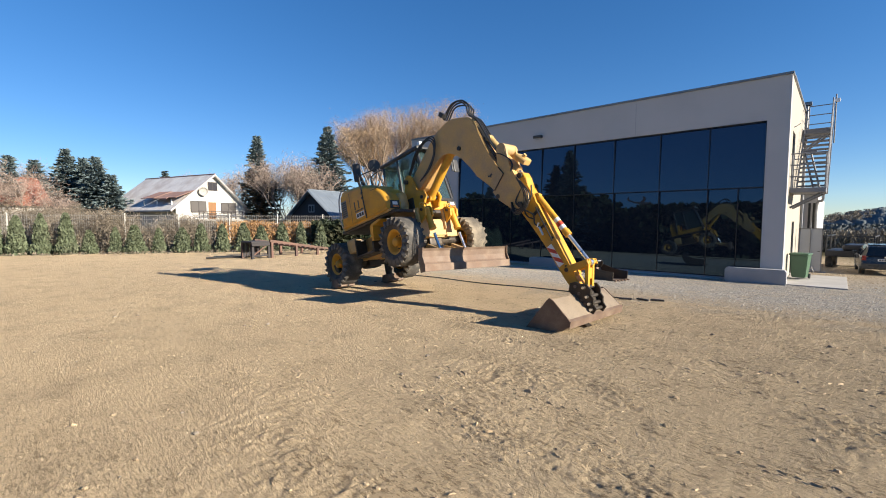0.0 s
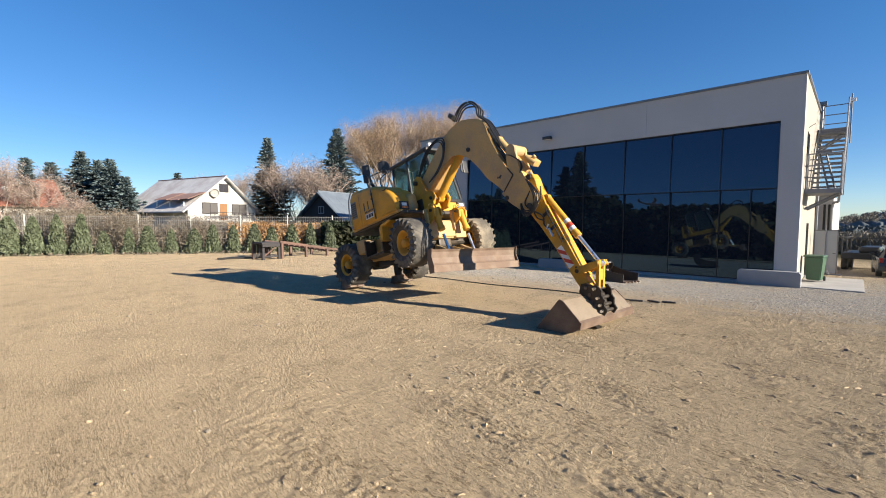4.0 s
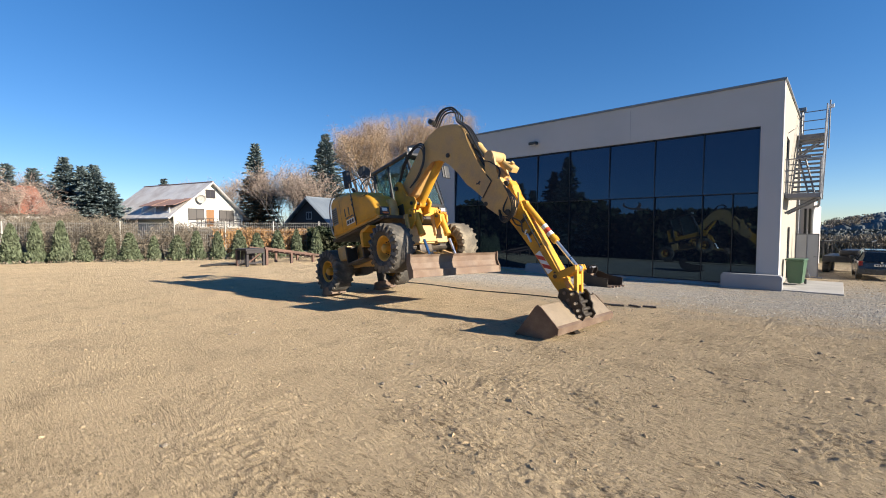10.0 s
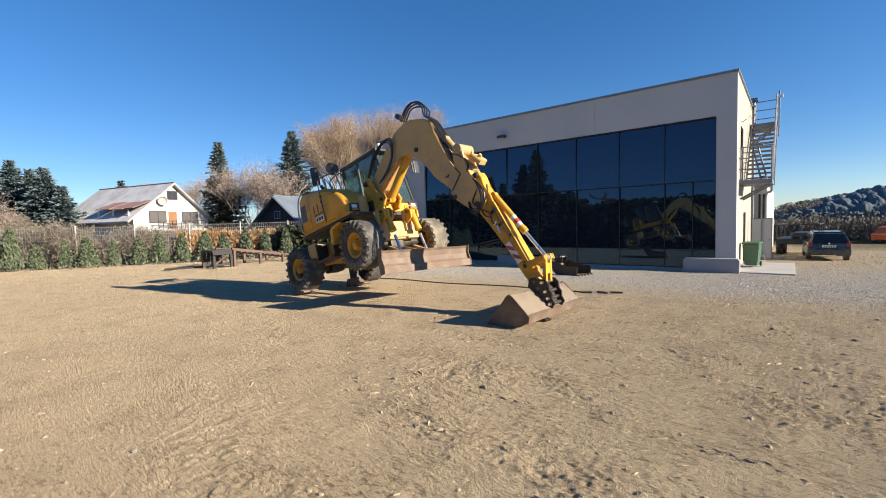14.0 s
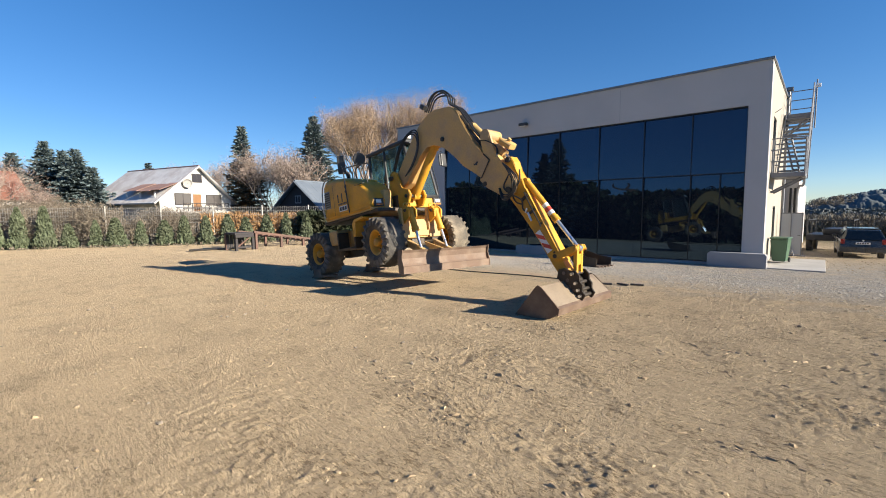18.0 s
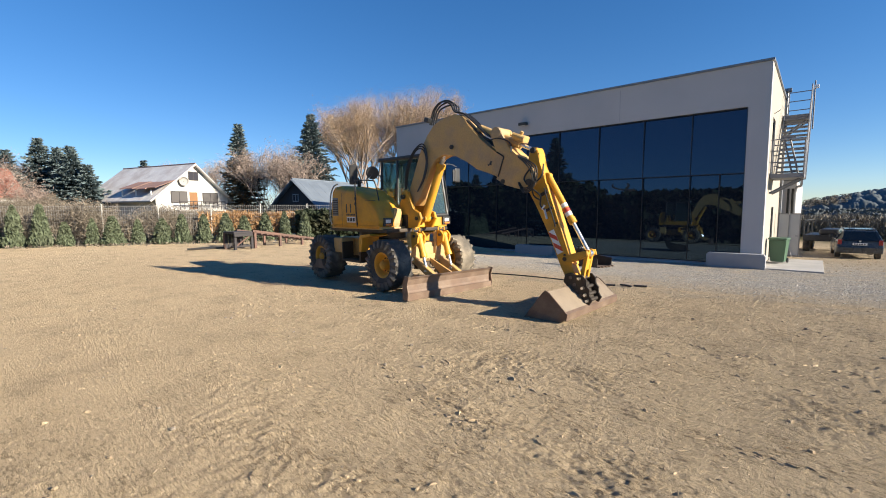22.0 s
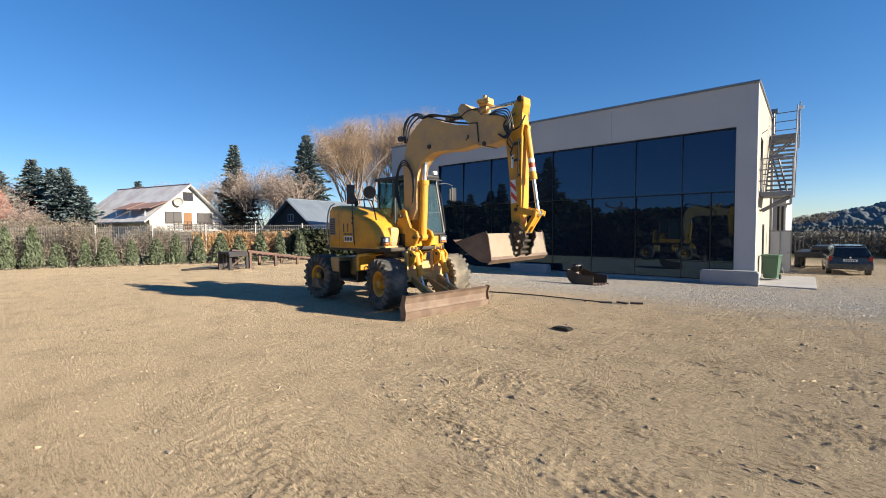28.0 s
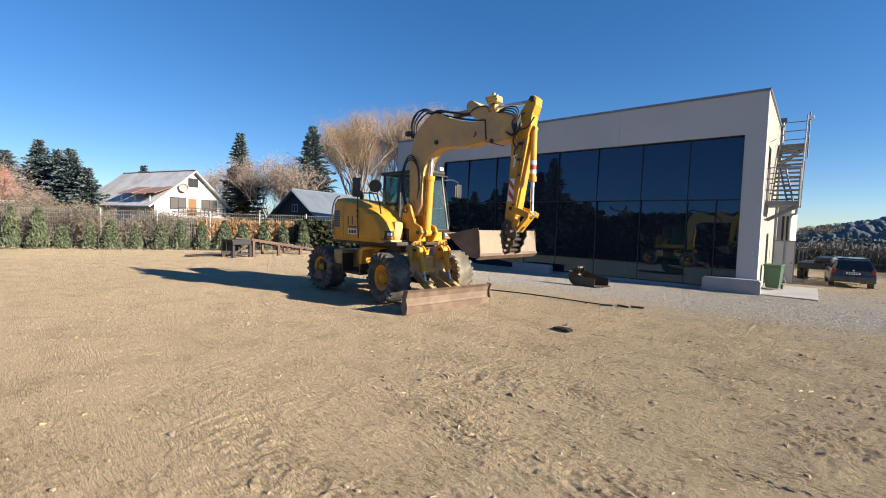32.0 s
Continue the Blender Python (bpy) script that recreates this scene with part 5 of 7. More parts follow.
# ---- plants ----
def leaf_mat(name, base, tint, var=0.35):
    return mat(name, base, 0.7, var=0.2, scale=1.5, fine=8, bump=0.0, tint=tint, tint_scale=0.6, tint_amount=0.8, random_amount=var, spec=0.2, island=True)


# needles paler and bluer than their own tone: haze mixed into the colour
SPRUCE = leaf_mat("spruce_needles", (0.125, 0.165, 0.170), (0.15, 0.185, 0.175))
SPRUCE_BROWN = leaf_mat("dull_spruce_needles", (0.17, 0.125, 0.08), (0.22, 0.15, 0.095))
# hedge green also lightened for haze
THUJA = leaf_mat("thuja_leaves", (0.110, 0.132, 0.078), (0.140, 0.148, 0.098))
AUTUMN = leaf_mat("pale_autumn_leaves", (0.43, 0.30, 0.185), (0.34, 0.24, 0.155))
TWIG = leaf_mat("bare_reddish_twigs", (0.35, 0.27, 0.225), (0.29, 0.23, 0.195))
DRY = leaf_mat("dry_corn_leaves", (0.44, 0.265, 0.125), (0.34, 0.21, 0.105))
REED = leaf_mat("dry_reeds", (0.20, 0.175, 0.135), (0.165, 0.15, 0.12))
# bluish lift in this base colour stands in for aerial haze
WOODS = leaf_mat("hazed_far_woods", (0.095, 0.112, 0.118), (0.108, 0.116, 0.112), 0.04)
THICKET = leaf_mat("dark_thicket_leaves", (0.030, 0.042, 0.022), (0.055, 0.050, 0.028))
BARK = mat("grey_brown_bark", (0.27, 0.22, 0.19), 0.9, var=0.3, scale=5, bump=0.3)
BRUSH = leaf_mat("tangled_brush", (0.235, 0.195, 0.15), (0.175, 0.155, 0.115))
BRUSH_BARK = mat("brush_bark", (0.20, 0.17, 0.135), 0.9, var=0.3, scale=5, bump=0.2)
PALE_BARK = mat("pale_bark", (0.36, 0.29, 0.24), 0.9, var=0.3, scale=5, bump=0.3)


def cards(name, pts, size, material, parent=None, label="", seed=1, long=1.0, up=0.0, smooth=False):
    """Small bent leaf clumps at the points, each a pair of joined quads."""
    rng = np.random.default_rng(seed)
    pts = np.asarray(pts, float)
    n = len(pts)
    a = rng.normal(size=(n, 3))
    a[:, 2] += up
    a /= np.linalg.norm(a, axis=1)[:, None]
    b = np.cross(a, rng.normal(size=(n, 3)))
    b /= np.linalg.norm(b, axis=1)[:, None] + 1e-9
    c = np.cross(a, b)
    s = (size * rng.uniform(0.6, 1.4, n))[:, None]
    A, B, C = a * s * long, b * s, c * s * 0.35
    V = np.stack([pts - A, pts - B + C, pts + A, pts + B + C * 0.6], 1).reshape(-1, 3)
    k = np.arange(n)[:, None] * 4
    F = np.concatenate([np.hstack([k, k + 1, k + 2]), np.hstack([k, k + 2, k + 3])], 0)
    return raw(name, V.tolist(), F.tolist(), material, parent, label, smooth)


def limbs(name, segs, material, parent, label="", sides=5):
    """Tapered limbs as one mesh, from (start, end, radius, radius) pieces."""
    V, F = [], []
    for p, q, r0, r1 in segs:
        p, q = Vector(p), Vector(q)
        d = (q - p).normalized()
        u = d.orthogonal().normalized()
        w = d.cross(u)
        k0 = len(V)
        for c, r in ((p, r0), (q, r1)):
            for i in range(sides):
                t = 2 * math.pi * i / sides
                V.append(tuple(c + r * (u * math.cos(t) + w * math.sin(t))))
        for i in range(sides):
            j = (i + 1) % sides
            F.append((k0 + i, k0 + j, k0 + sides + j, k0 + sides + i))
    return raw(name, V, F, material, parent, label, True)


def sprays(name, pts, dirs, length, width, material, parent=None, label="", seed=1):
    """Needle sprays: bent, pointed blades along given directions."""
    rng = np.random.default_rng(seed)
    P, D = np.asarray(pts, float), np.asarray(dirs, float)
    n = len(P)
    D = D + rng.normal(0, 0.22, (n, 3))
    D /= np.linalg.norm(D, axis=1)[:, None]
    B = np.cross(D, rng.normal(size=(n, 3)) * (0.55, 0.55, 0.2) + (0, 0, 0.8))
    B /= np.linalg.norm(B, axis=1)[:, None] + 1e-9
    N = np.cross(D, B)
    L, W = (length * rng.uniform(0.6, 1.3, n))[:, None], (width * rng.uniform(0.6, 1.3, n))[:, None]
    V = np.stack([P, P + D * L * 0.55 - B * W - N * W * 0.5, P + D * L, P + D * L * 0.55 + B * W - N * W * 0.5], 1).reshape(-1, 3)
    k = np.arange(n)[:, None] * 4
    F = np.concatenate([np.hstack([k, k + 1, k + 2]), np.hstack([k, k + 2, k + 3])], 0)
    return raw(name, V.tolist(), F.tolist(), material, parent, label)


def spruce(name, x, y, base, h, r, material, label, seed, lower=None):
    """Whorls of drooping boughs, each hung with needle sprays, under a thin pointed leader."""
    rng = random.Random(seed)
    th = tagged(empty(name, pose(x, y, base)), label, "tree", "conifers by the yard")
    limbs("trunk", [((0, 0, -0.3), (0, 0, h * 0.5), h * 0.018, h * 0.012), ((0, 0, h * 0.5), (0, 0, h), h * 0.012, 0.01)], BARK, th)
    top, low = ([], []), ([], [])
    z = h * 0.05
    while z < h * 0.99:
        f = 1 - z / h
        reach = r * (f ** 0.90) * rng.uniform(0.72, 1.12) + 0.10
        nb = 9 if f > 0.35 else 6
        a0 = rng.uniform(0, 6.3)
        for k in range(nb):
            a = a0 + 2 * math.pi * k / nb + rng.uniform(-0.35, 0.35)
            l = reach * rng.uniform(0.55, 1.10)
            ca, sa = math.cos(a), math.sin(a)
            m = max(int(l / 0.13), 2)
            for j in range(m):
                t = (j + rng.random()) / m
                d = l * t
                zz = z - 0.30 * d + 0.16 * d * d / max(l, 0.3) + rng.uniform(-0.08, 0.08)
                P, D = low if lower and z < h * 0.66 and rng.random() < 0.75 else top
                for side in (-0.8, -0.2, 0.3, 0.8):
                    P.append((d * ca + rng.gauss(0, 0.05), d * sa + rng.gauss(0, 0.05), zz))
                    D.append((ca - sa * side, sa + ca * side, -0.25 + 0.35 * t + 0.9 * (z / h) ** 6))
        z += 0.20 + 0.014 * h * f
    sprays("crown", *top, 0.46, 0.115, material, th, seed=seed)
    if low[0]:
        sprays("crown", *low, 0.46, 0.075, lower, th, "dull brownish lower branches", seed=seed + 1)
    return th


def leafy(name, x, y, base, h, spread, leaf, bark, label, seed, density=3, leaf_size=0.10, stems=1, scatter=0.28, leaf_long=1.6):
    """A tree of forking limbs with a loose, open crown."""
    rng = random.Random(seed)
    th = tagged(empty(name, pose(x, y, base)), label, "tree", "bare autumn trees")
    segs, tips = [], []

    def grow(p, d, l, r, depth):
        q = p + d * l
        segs.append((p, q, r, r * 0.72))
        if depth >= 2:
            for t in (0.35, 0.7, 1.0):
                tips.append((p + d * l * t, depth))
        if depth >= 5:
            return
        for _ in range(3 if depth < 4 else 2):
            nd = (d + Vector((rng.gauss(0, spread), rng.gauss(0, spread), rng.gauss(0.12, spread * 0.55)))).normalized()
            grow(q, nd, l * rng.uniform(0.62, 0.86), r * 0.60, depth + 1)
    for s in range(stems):
        lean = Vector((rng.gauss(0, 0.16 if stems > 1 else 0.04), rng.gauss(0, 0.16 if stems > 1 else 0.04), 1)).normalized()
        grow(Vector((rng.gauss(0, 0.3) if stems > 1 else 0, rng.gauss(0, 0.3) if stems > 1 else 0, -0.2)), lean, h * 0.27 * rng.uniform(0.85, 1.1), h * 0.013, 0)
    zmax = max(p.z for p, _ in tips)
    k = h / zmax
    segs = [(p * k, q * k, a, b) for p, q, a, b in segs]
    limbs("trunk", segs, bark, th, sides=4)
    pts = []
    for p, depth in tips:
        for _ in range(density if depth >= 3 else 1):
            pts.append((p.x * k + rng.gauss(0, scatter), p.y * k + rng.gauss(0, scatter), p.z * k + rng.gauss(0, scatter)))
    cards("crown", pts, leaf_size, leaf, th, seed=seed, long=leaf_long)
    return th


def build_trees():
    rng0 = random.Random(19)
    dark = "dark blue-green spruce behind the fence"
    for k, (x, y, h, r) in enumerate(((-66.3, -6.3, 10.2, 4.4), (-65.4, -4.9, 9.2, 4.0), (-60.1, -4.6, 8.8, 4.6), (-57.9, -3.6, 6.8, 3.4), (-68, -8.9, 8.8, 4.0))):
        spruce("spruce", x, y, -0.4, h, r, SPRUCE, dark, 11 + k)
    spruce("spruce", -51.6, 9.7, -0.4, 12.0, 3.7, SPRUCE, "tall spruce with brownish lower boughs", 21, SPRUCE_BROWN)
    spruce("spruce", -44.2, 14.8, -0.4, 12.9, 5.2, SPRUCE, "tall dark blue spruce behind the shed", 22)
    spruce("spruce", -80.9, 7.8, -0.4, 9.9, 2.6, SPRUCE, dark, 23)
    spruce("spruce", -62.9, -11.3, -0.4, 8.7, 1.9, SPRUCE, "thin spruce beside the red-roofed house", 24, SPRUCE_BROWN)
    pale = "tall bare tree with pale brown autumn leaves"
    for k, (x, y, h) in enumerate(((-44.5, 24.1, 17.4), (-47.6, 23.8, 15.6), (-45.7, 28.2, 18.4), (-44.5, 31.1, 19.2), (-44.1, 37.3, 19.8), (-41.3, 34.2, 17.4))):
        leafy("birch_tree", x, y, -0.4, h, 0.34, AUTUMN, BARK, pale, 41 + k, density=14, leaf_size=0.031, stems=3, scatter=0.44)
    clump = []
    for _ in range(700):
        v = Vector((rng0.gauss(0, 1), rng0.gauss(0, 1), rng0.gauss(0, 1))).normalized() * 0.62 * rng0.random() ** 0.4
        clump.append(tuple(v))
    ball = tagged(cards("mistletoe_ball", clump, 0.06, THUJA, seed=55, long=1.8), "round dark mistletoe clump in the pale tree", "mistletoe")
    ball.matrix_basis = pose(-46.5, 21.7, 9.57) @ Matrix.Scale(1.25, 4)
    bare = "leafless reddish-brown tree behind the fence"
    for k, (x, y, h) in enumerate(((-48.4, 11.6, 10.0), (-46.2, 12.4, 8.4), (-49.2, 15.0, 10.1), (-41.6, 12.2, 9.0), (-63.7, 12.4, 10.0), (-70, 13, 9.5), (-56, 11.6, 8.0), (-59.0, -13.1, 8.2), (-68.7, -8.6, 9.0), (-64.6, -13.6, 8.8), (-58.6, -8.2, 4.8), (-61.5, -11.0, 6.8), (-47.0, 13.6, 7.0), (-44.4, 12.6, 8.0), (-52.5, 13.4, 8.4), (-82.8, 11.7, 10.4))):
        leafy("bare_tree", x, y, -0.4, h, 0.36, TWIG, PALE_BARK, bare, 61 + k, density=2, leaf_size=0.014, stems=2, scatter=0.34, leaf_long=14)
    # woods behind the camera that the glass front mirrors
    rng = random.Random(5)
    for k, (x, y, h, r) in enumerate(((-24.8, -29, 9.0, 4.2), (-27.4, -30, 14.2, 5.0), (-30.0, -31, 12.4, 4.8), (-37.6, -34, 11.8, 4.0), (-35.8, -35, 10.6, 4.0), (-41, -36, 11.0, 4.2), (-47, -38, 11, 4.0))):
        spruce("spruce", x, y, -0.4, h, r, SPRUCE, "tall dark spruce at the yard's edge", 31 + k)
    pts = []
    for _ in range(42000):
        x = rng.uniform(-62, 14)
        top = 5.7 + 0.25 * noise.noise(Vector((x * 0.5, 9, 0)))
        if x < -20:
            top += 1.6 + 1.6 * noise.noise(Vector((x * 0.22, 3, 0))) + 0.8 * noise.noise(Vector((x * 0.8, 7, 0)))
        pts.append((x, -26 + rng.gauss(0, 0.8) - (3 if x < -16 else 0), -0.2 + rng.random() ** 0.85 * top))
    tagged(cards("thicket", pts, 0.30, THICKET, seed=77, long=1.3), "dark overgrown thicket along the yard's edge", "thicket", kind="stuff")


build_trees()


def build_hedge():
    rng = random.Random(8)
    kinds = []
    for k in range(3):
        th = tagged(empty("thuja_bush"), "small conical green thuja in a hedge row", "bush", "thuja hedge")
        limbs("stem", [((0, 0, -0.1), (0, 0, 1.2), 0.03, 0.01)], BARK, th)
        pts = []
        for _ in range(2600):
            z = rng.random() ** 1.25
            w = (0.62 * (1 - z) ** 0.62 + 0.03) * (0.82 + 0.30 * noise.noise(Vector((z * 5, k * 7, 1)))) * (0.9 if z > 0.08 else 0.75)
            a, f = rng.uniform(0, 6.283), rng.random() ** 0.4
            pts.append((w * f * math.cos(a), w * f * math.sin(a), 0.03 + 1.5 * z))
        cards("crown", pts, 0.045, THUJA, th, seed=90 + k, long=1.9, up=1.2)
        kinds.append(th)
    place = []
    for k in range(21):
        s = -7.6 + k * 0.98 + rng.uniform(-0.08, 0.08)
        x, y = -26.6 + 0.525 * s, -11.5 + 0.851 * s
        hgt = rng.uniform(0.78, 1.18) * (1.15 if k < 9 else 0.95)
        place.append((k, x + rng.uniform(-0.1, 0.1), y, hgt, rng.uniform(0.72, 1.22) * (1.1 if k < 6 else 0.88), rng.uniform(0, 360)))
    for k, x, y, hgt, w, a in place:
        m = pose(x, y, ground_height(x, y) - 0.02, 0, 0, a) @ Matrix.Diagonal((w, w, hgt, 1))
        if k < 3:
            kinds[k].matrix_basis = m
        else:
            kinds[k % 3].scale = (1, 1, 1)
            copy_thing(kinds[k % 3], m)
    for k, x, y, hgt, w, a in place[:3]:
        kinds[k].matrix_basis = pose(x, y, ground_height(x, y) - 0.02, 0, 0, a) @ Matrix.Diagonal((w, w, hgt, 1))


build_hedge()
WIRE = mat("weathered_fence_wire", (0.40, 0.385, 0.36), 0.6, metal=0.3, var=0.2, bump=0.0)


def build_fence():
    th = tagged(empty("mesh_fence"), "weathered wire mesh panel fence behind the hedge", "fence")
    n, L = 12, 2.5
    d = Vector((0.525, 0.851, 0))
    o = Vector((-31.9, -17.4, 0))
    for k in range(n):
        p, q = o + d * (L * k), o + d * (L * (k + 1))
        bm = bmesh.new()
        for z in [0.08 + 0.2 * i for i in range(10)]:
            rod(p + Vector((0, 0, z)), q + Vector((0, 0, z)), 0.007, 4, bm)
        for i in range(1, 25):
            e = p + d * (L * i / 25)
            rod(e + Vector((0, 0, 0.05)), e + Vector((0, 0, 1.93)), 0.006, 4, bm)
        part("mesh_panel", bm, WIRE, th)
        part("fence_post", box(-0.03, 0.03, -0.03, 0.03, -0.1, 2.0, 0.006, m=Matrix.Translation(p)), POST, th)


build_fence()


CORN_END = 12.0


def build_dry_plants():
    rng = random.Random(3)
    pts = []
    for _ in range(14000):
        s, t = rng.uniform(6.6, CORN_END), rng.uniform(1.3, 3.2)
        x, y = -26.6 + 0.525 * s - 0.851 * t, -11.5 + 0.851 * s + 0.525 * t
        pts.append((x, y, rng.uniform(0.1, 1.0) ** 0.7 * (1.46 + 0.2 * noise.noise(Vector((x, y, 0))))))
    shade = []
    for _ in range(9000):
        s, t = rng.uniform(CORN_END - 0.4, 17.5), rng.uniform(0.2, 2.6)
        x, y = -26.6 + 0.525 * s - 0.851 * t, -11.5 + 0.851 * s + 0.525 * t
        shade.append((x, y, rng.random() ** 0.7 * (1.55 + 0.35 * noise.noise(Vector((x * 1.4, y * 1.4, 5))))))
    tagged(cards("evergreen_shrubs", shade, 0.07, THICKET, seed=34, long=1.8, up=0.6), "dark evergreen shrubs beyond the dry corn", "shrubs", kind="stuff")
    tagged(cards("dry_corn", pts, 0.026, DRY, seed=4, long=6, up=1.3), "patch of dry orange-brown corn behind the hedge", "corn", kind="stuff")
    for k, (s, t, h) in enumerate(((-5, 2.4, 2.0), (-2.5, 3.0, 2.2), (-0.4, 2.0, 1.9), (1.6, 2.2, 2.1), (3.6, 2.6, 1.7), (5.2, 1.9, 1.6), (6.8, 3.9, 1.6), (-7.5, 3.2, 2.4))):
        x, y = -26.6 + 0.525 * s - 0.851 * t, -11.5 + 0.851 * s + 0.525 * t
        sh = leafy("bare_shrub", x, y, -0.1, h * 1.1, 0.50, BRUSH, BRUSH_BARK, "leafless tangled shrub behind the mesh fence", 120 + k, density=2, leaf_size=0.009, stems=4, scatter=0.20, leaf_long=14)
        tagged(sh, category="shrub", group="shrubs behind the fence")
    # tangled brush that closes the gaps behind the fence and the houses
    pts = []
    for _ in range(34000):
        f = rng.random()
        g = rng.random()
        if g < 0.22:
            x, y, top = -70 + 36 * f, 12.0 + 5 * f + rng.uniform(0, 3), 4.4
        elif g < 0.52:
            x, y, top = -60 + 6 * f, -14 + 12 * f, 3.3
        else:
            u = -8 + 14.5 * f
            t = 1.1 + rng.uniform(0, 2.6)
            x, y, top = -26.6 + 0.525 * u - 0.851 * t, -11.5 + 0.851 * u + 0.525 * t, 1.75
        top *= 0.8 + 0.6 * noise.noise(Vector((x * 0.5, y * 0.5, 0)))
        pts.append((x, y, -0.2 + max(top, 0.4) * rng.random() ** 0.8))
    tagged(cards("brush", pts, 0.013, BRUSH, seed=16, long=22, up=0.7), "tangled grey-brown brush behind the fence", "brush", kind="stuff")
    # reeds and bushes on the far side of the field
    pts = []
    for _ in range(22000):
        x = rng.uniform(-3, 26)
        y = 33.5 + rng.uniform(0, 5)
        top = 1.75 + 0.35 * noise.noise(Vector((x * 0.5, 2, 0))) + 0.25 * noise.noise(Vector((x * 2, y, 0)))
        pts.append((x, y, -1.0 + top * rng.random() ** 0.6))
    tagged(cards("reeds", pts, 0.035, REED, seed=6, long=7.0, up=2.2), "strip of dry brown reeds along the field", "reeds", kind="stuff")
    pts = []
    for _ in range(14000):
        x, y = rng.uniform(-4, 40), rng.uniform(60, 110)
        pts.append((x, y, -1.0 + rng.random() ** 0.7 * (1.9 + 0.7 * noise.noise(Vector((x * 0.3, y * 0.1, 0))))))
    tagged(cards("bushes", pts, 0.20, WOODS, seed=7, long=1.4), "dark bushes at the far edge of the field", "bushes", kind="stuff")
    tuft = []
    for _ in range(900):
        s = rng.uniform(-8, 12.5)
        t = rng.gauss(-0.55, 0.25)
        tuft.append((-26.6 + 0.525 * s - 0.851 * t, -11.5 + 0.851 * s + 0.525 * t, rng.uniform(0.0, 0.10)))
    tagged(cards("dry_grass", tuft, 0.020, BRUSH, seed=9, long=3.2, up=1.0), "dry grass tufts along the hedge foot", "grass", kind="stuff")


build_dry_plants()


def build_hill():
    """A far rise whose surface is closed woodland: rounded crowns over a smooth back."""
    xs, ys = np.linspace(-12, 70, 300), np.linspace(225, 305, 110)
    X, Y = np.meshgrid(xs, ys)
    top = 14.0 * np.clip((X + 12) / 56, 0, 1) ** 0.75 + 1.8 * perlin(X * 0.05, Y * 0.02, 41)
    back = np.sin(math.pi * 0.55 * np.clip((Y - 225) / 80 + 0.05, 0, 1))
    crowns = 1.5 * (1 - crests(X * 0.20, Y * 0.05, 42)) + 0.55 * (1 - crests(X * 0.55, Y * 0.13, 43)) + 0.22 * (1 - crests(X * 1.2, Y * 0.3, 44))
    foot = np.clip((Y - 225) / 8, 0, 1)
    Z = -3.0 + 1.8 * foot + np.maximum(top, 0) * back * foot + crowns * foot * np.clip((X + 13) / 14, 0.15, 1)
    V = np.stack([X, Y, Z], 2).reshape(-1, 3)
    nx, ny = len(xs), len(ys)
    k = (np.arange(ny - 1)[:, None] * nx + np.arange(nx - 1)[None]).reshape(-1)
    F = np.stack([k, k + 1, k + nx + 1, k + nx], 1)
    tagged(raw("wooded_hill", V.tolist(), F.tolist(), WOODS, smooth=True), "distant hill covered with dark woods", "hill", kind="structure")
    rng = random.Random(12)
    gold = []
    for _ in range(26):
        x, y = rng.uniform(-4, 12), rng.uniform(232, 262)
        z = -1.2 + 14.0 * ((x + 12) / 56) ** 0.75 * math.sin(math.pi * 0.55 * ((y - 225) / 80 + 0.05))
        for _ in range(110):
            a, q = rng.uniform(0, 6.28), 1.4 * rng.random() ** 0.5
            gold.append((x + q * math.cos(a), y + q * math.sin(a), z + 1.2 + 2.2 * rng.random()))
    tagged(cards("far_autumn_trees", gold, 0.20, BRUSH, seed=15), "few brown autumn trees on the distant hill", "woods", kind="stuff")


build_hill()

# ---- houses ----
WHITEWASH = mat("white_house_render", (0.62, 0.60, 0.56), 0.85, var=0.06, scale=0.5, fine=40, bump=0.1, tint=(0.50, 0.47, 0.43), tint_scale=0.7, tint_amount=0.3)
ROOF_GREY = mat("weathered_sheet_roof", (0.62, 0.60, 0.58), 0.7, metal=0.0, var=0.15, scale=1, fine=14, bump=0.1, tint=(0.34, 0.27, 0.24), tint_scale=0.6, tint_amount=0.5)
ROOF_RUST = mat("rusty_sheet_roof", (0.34, 0.20, 0.15), 0.7, var=0.25, scale=1, fine=14, bump=0.1)
ROOF_RED = mat("red_tile_roof", (0.27, 0.11, 0.075), 0.8, var=0.2, scale=1.2, fine=10, bump=0.1)
ROOF_BLUE = mat("blue_grey_sheet_roof", (0.17, 0.20, 0.235), 0.55, metal=0.2, var=0.1, scale=1, fine=10, bump=0.05)
DARK_WOOD = mat("dark_stained_boards", (0.045, 0.040, 0.042), 0.8, var=0.3, scale=3, bump=0.2)
WOOD = mat("brown_wood", (0.26, 0.13, 0.055), 0.6, var=0.2, scale=3, bump=0.15)
CURTAIN = glass("curtained_window_glass", (0.13, 0.12, 0.115), 1.5, 0.05, 0.0)
PANE = glass("house_window_glass", (0.05, 0.05, 0.06), 1.7, 0.03, 0.0)


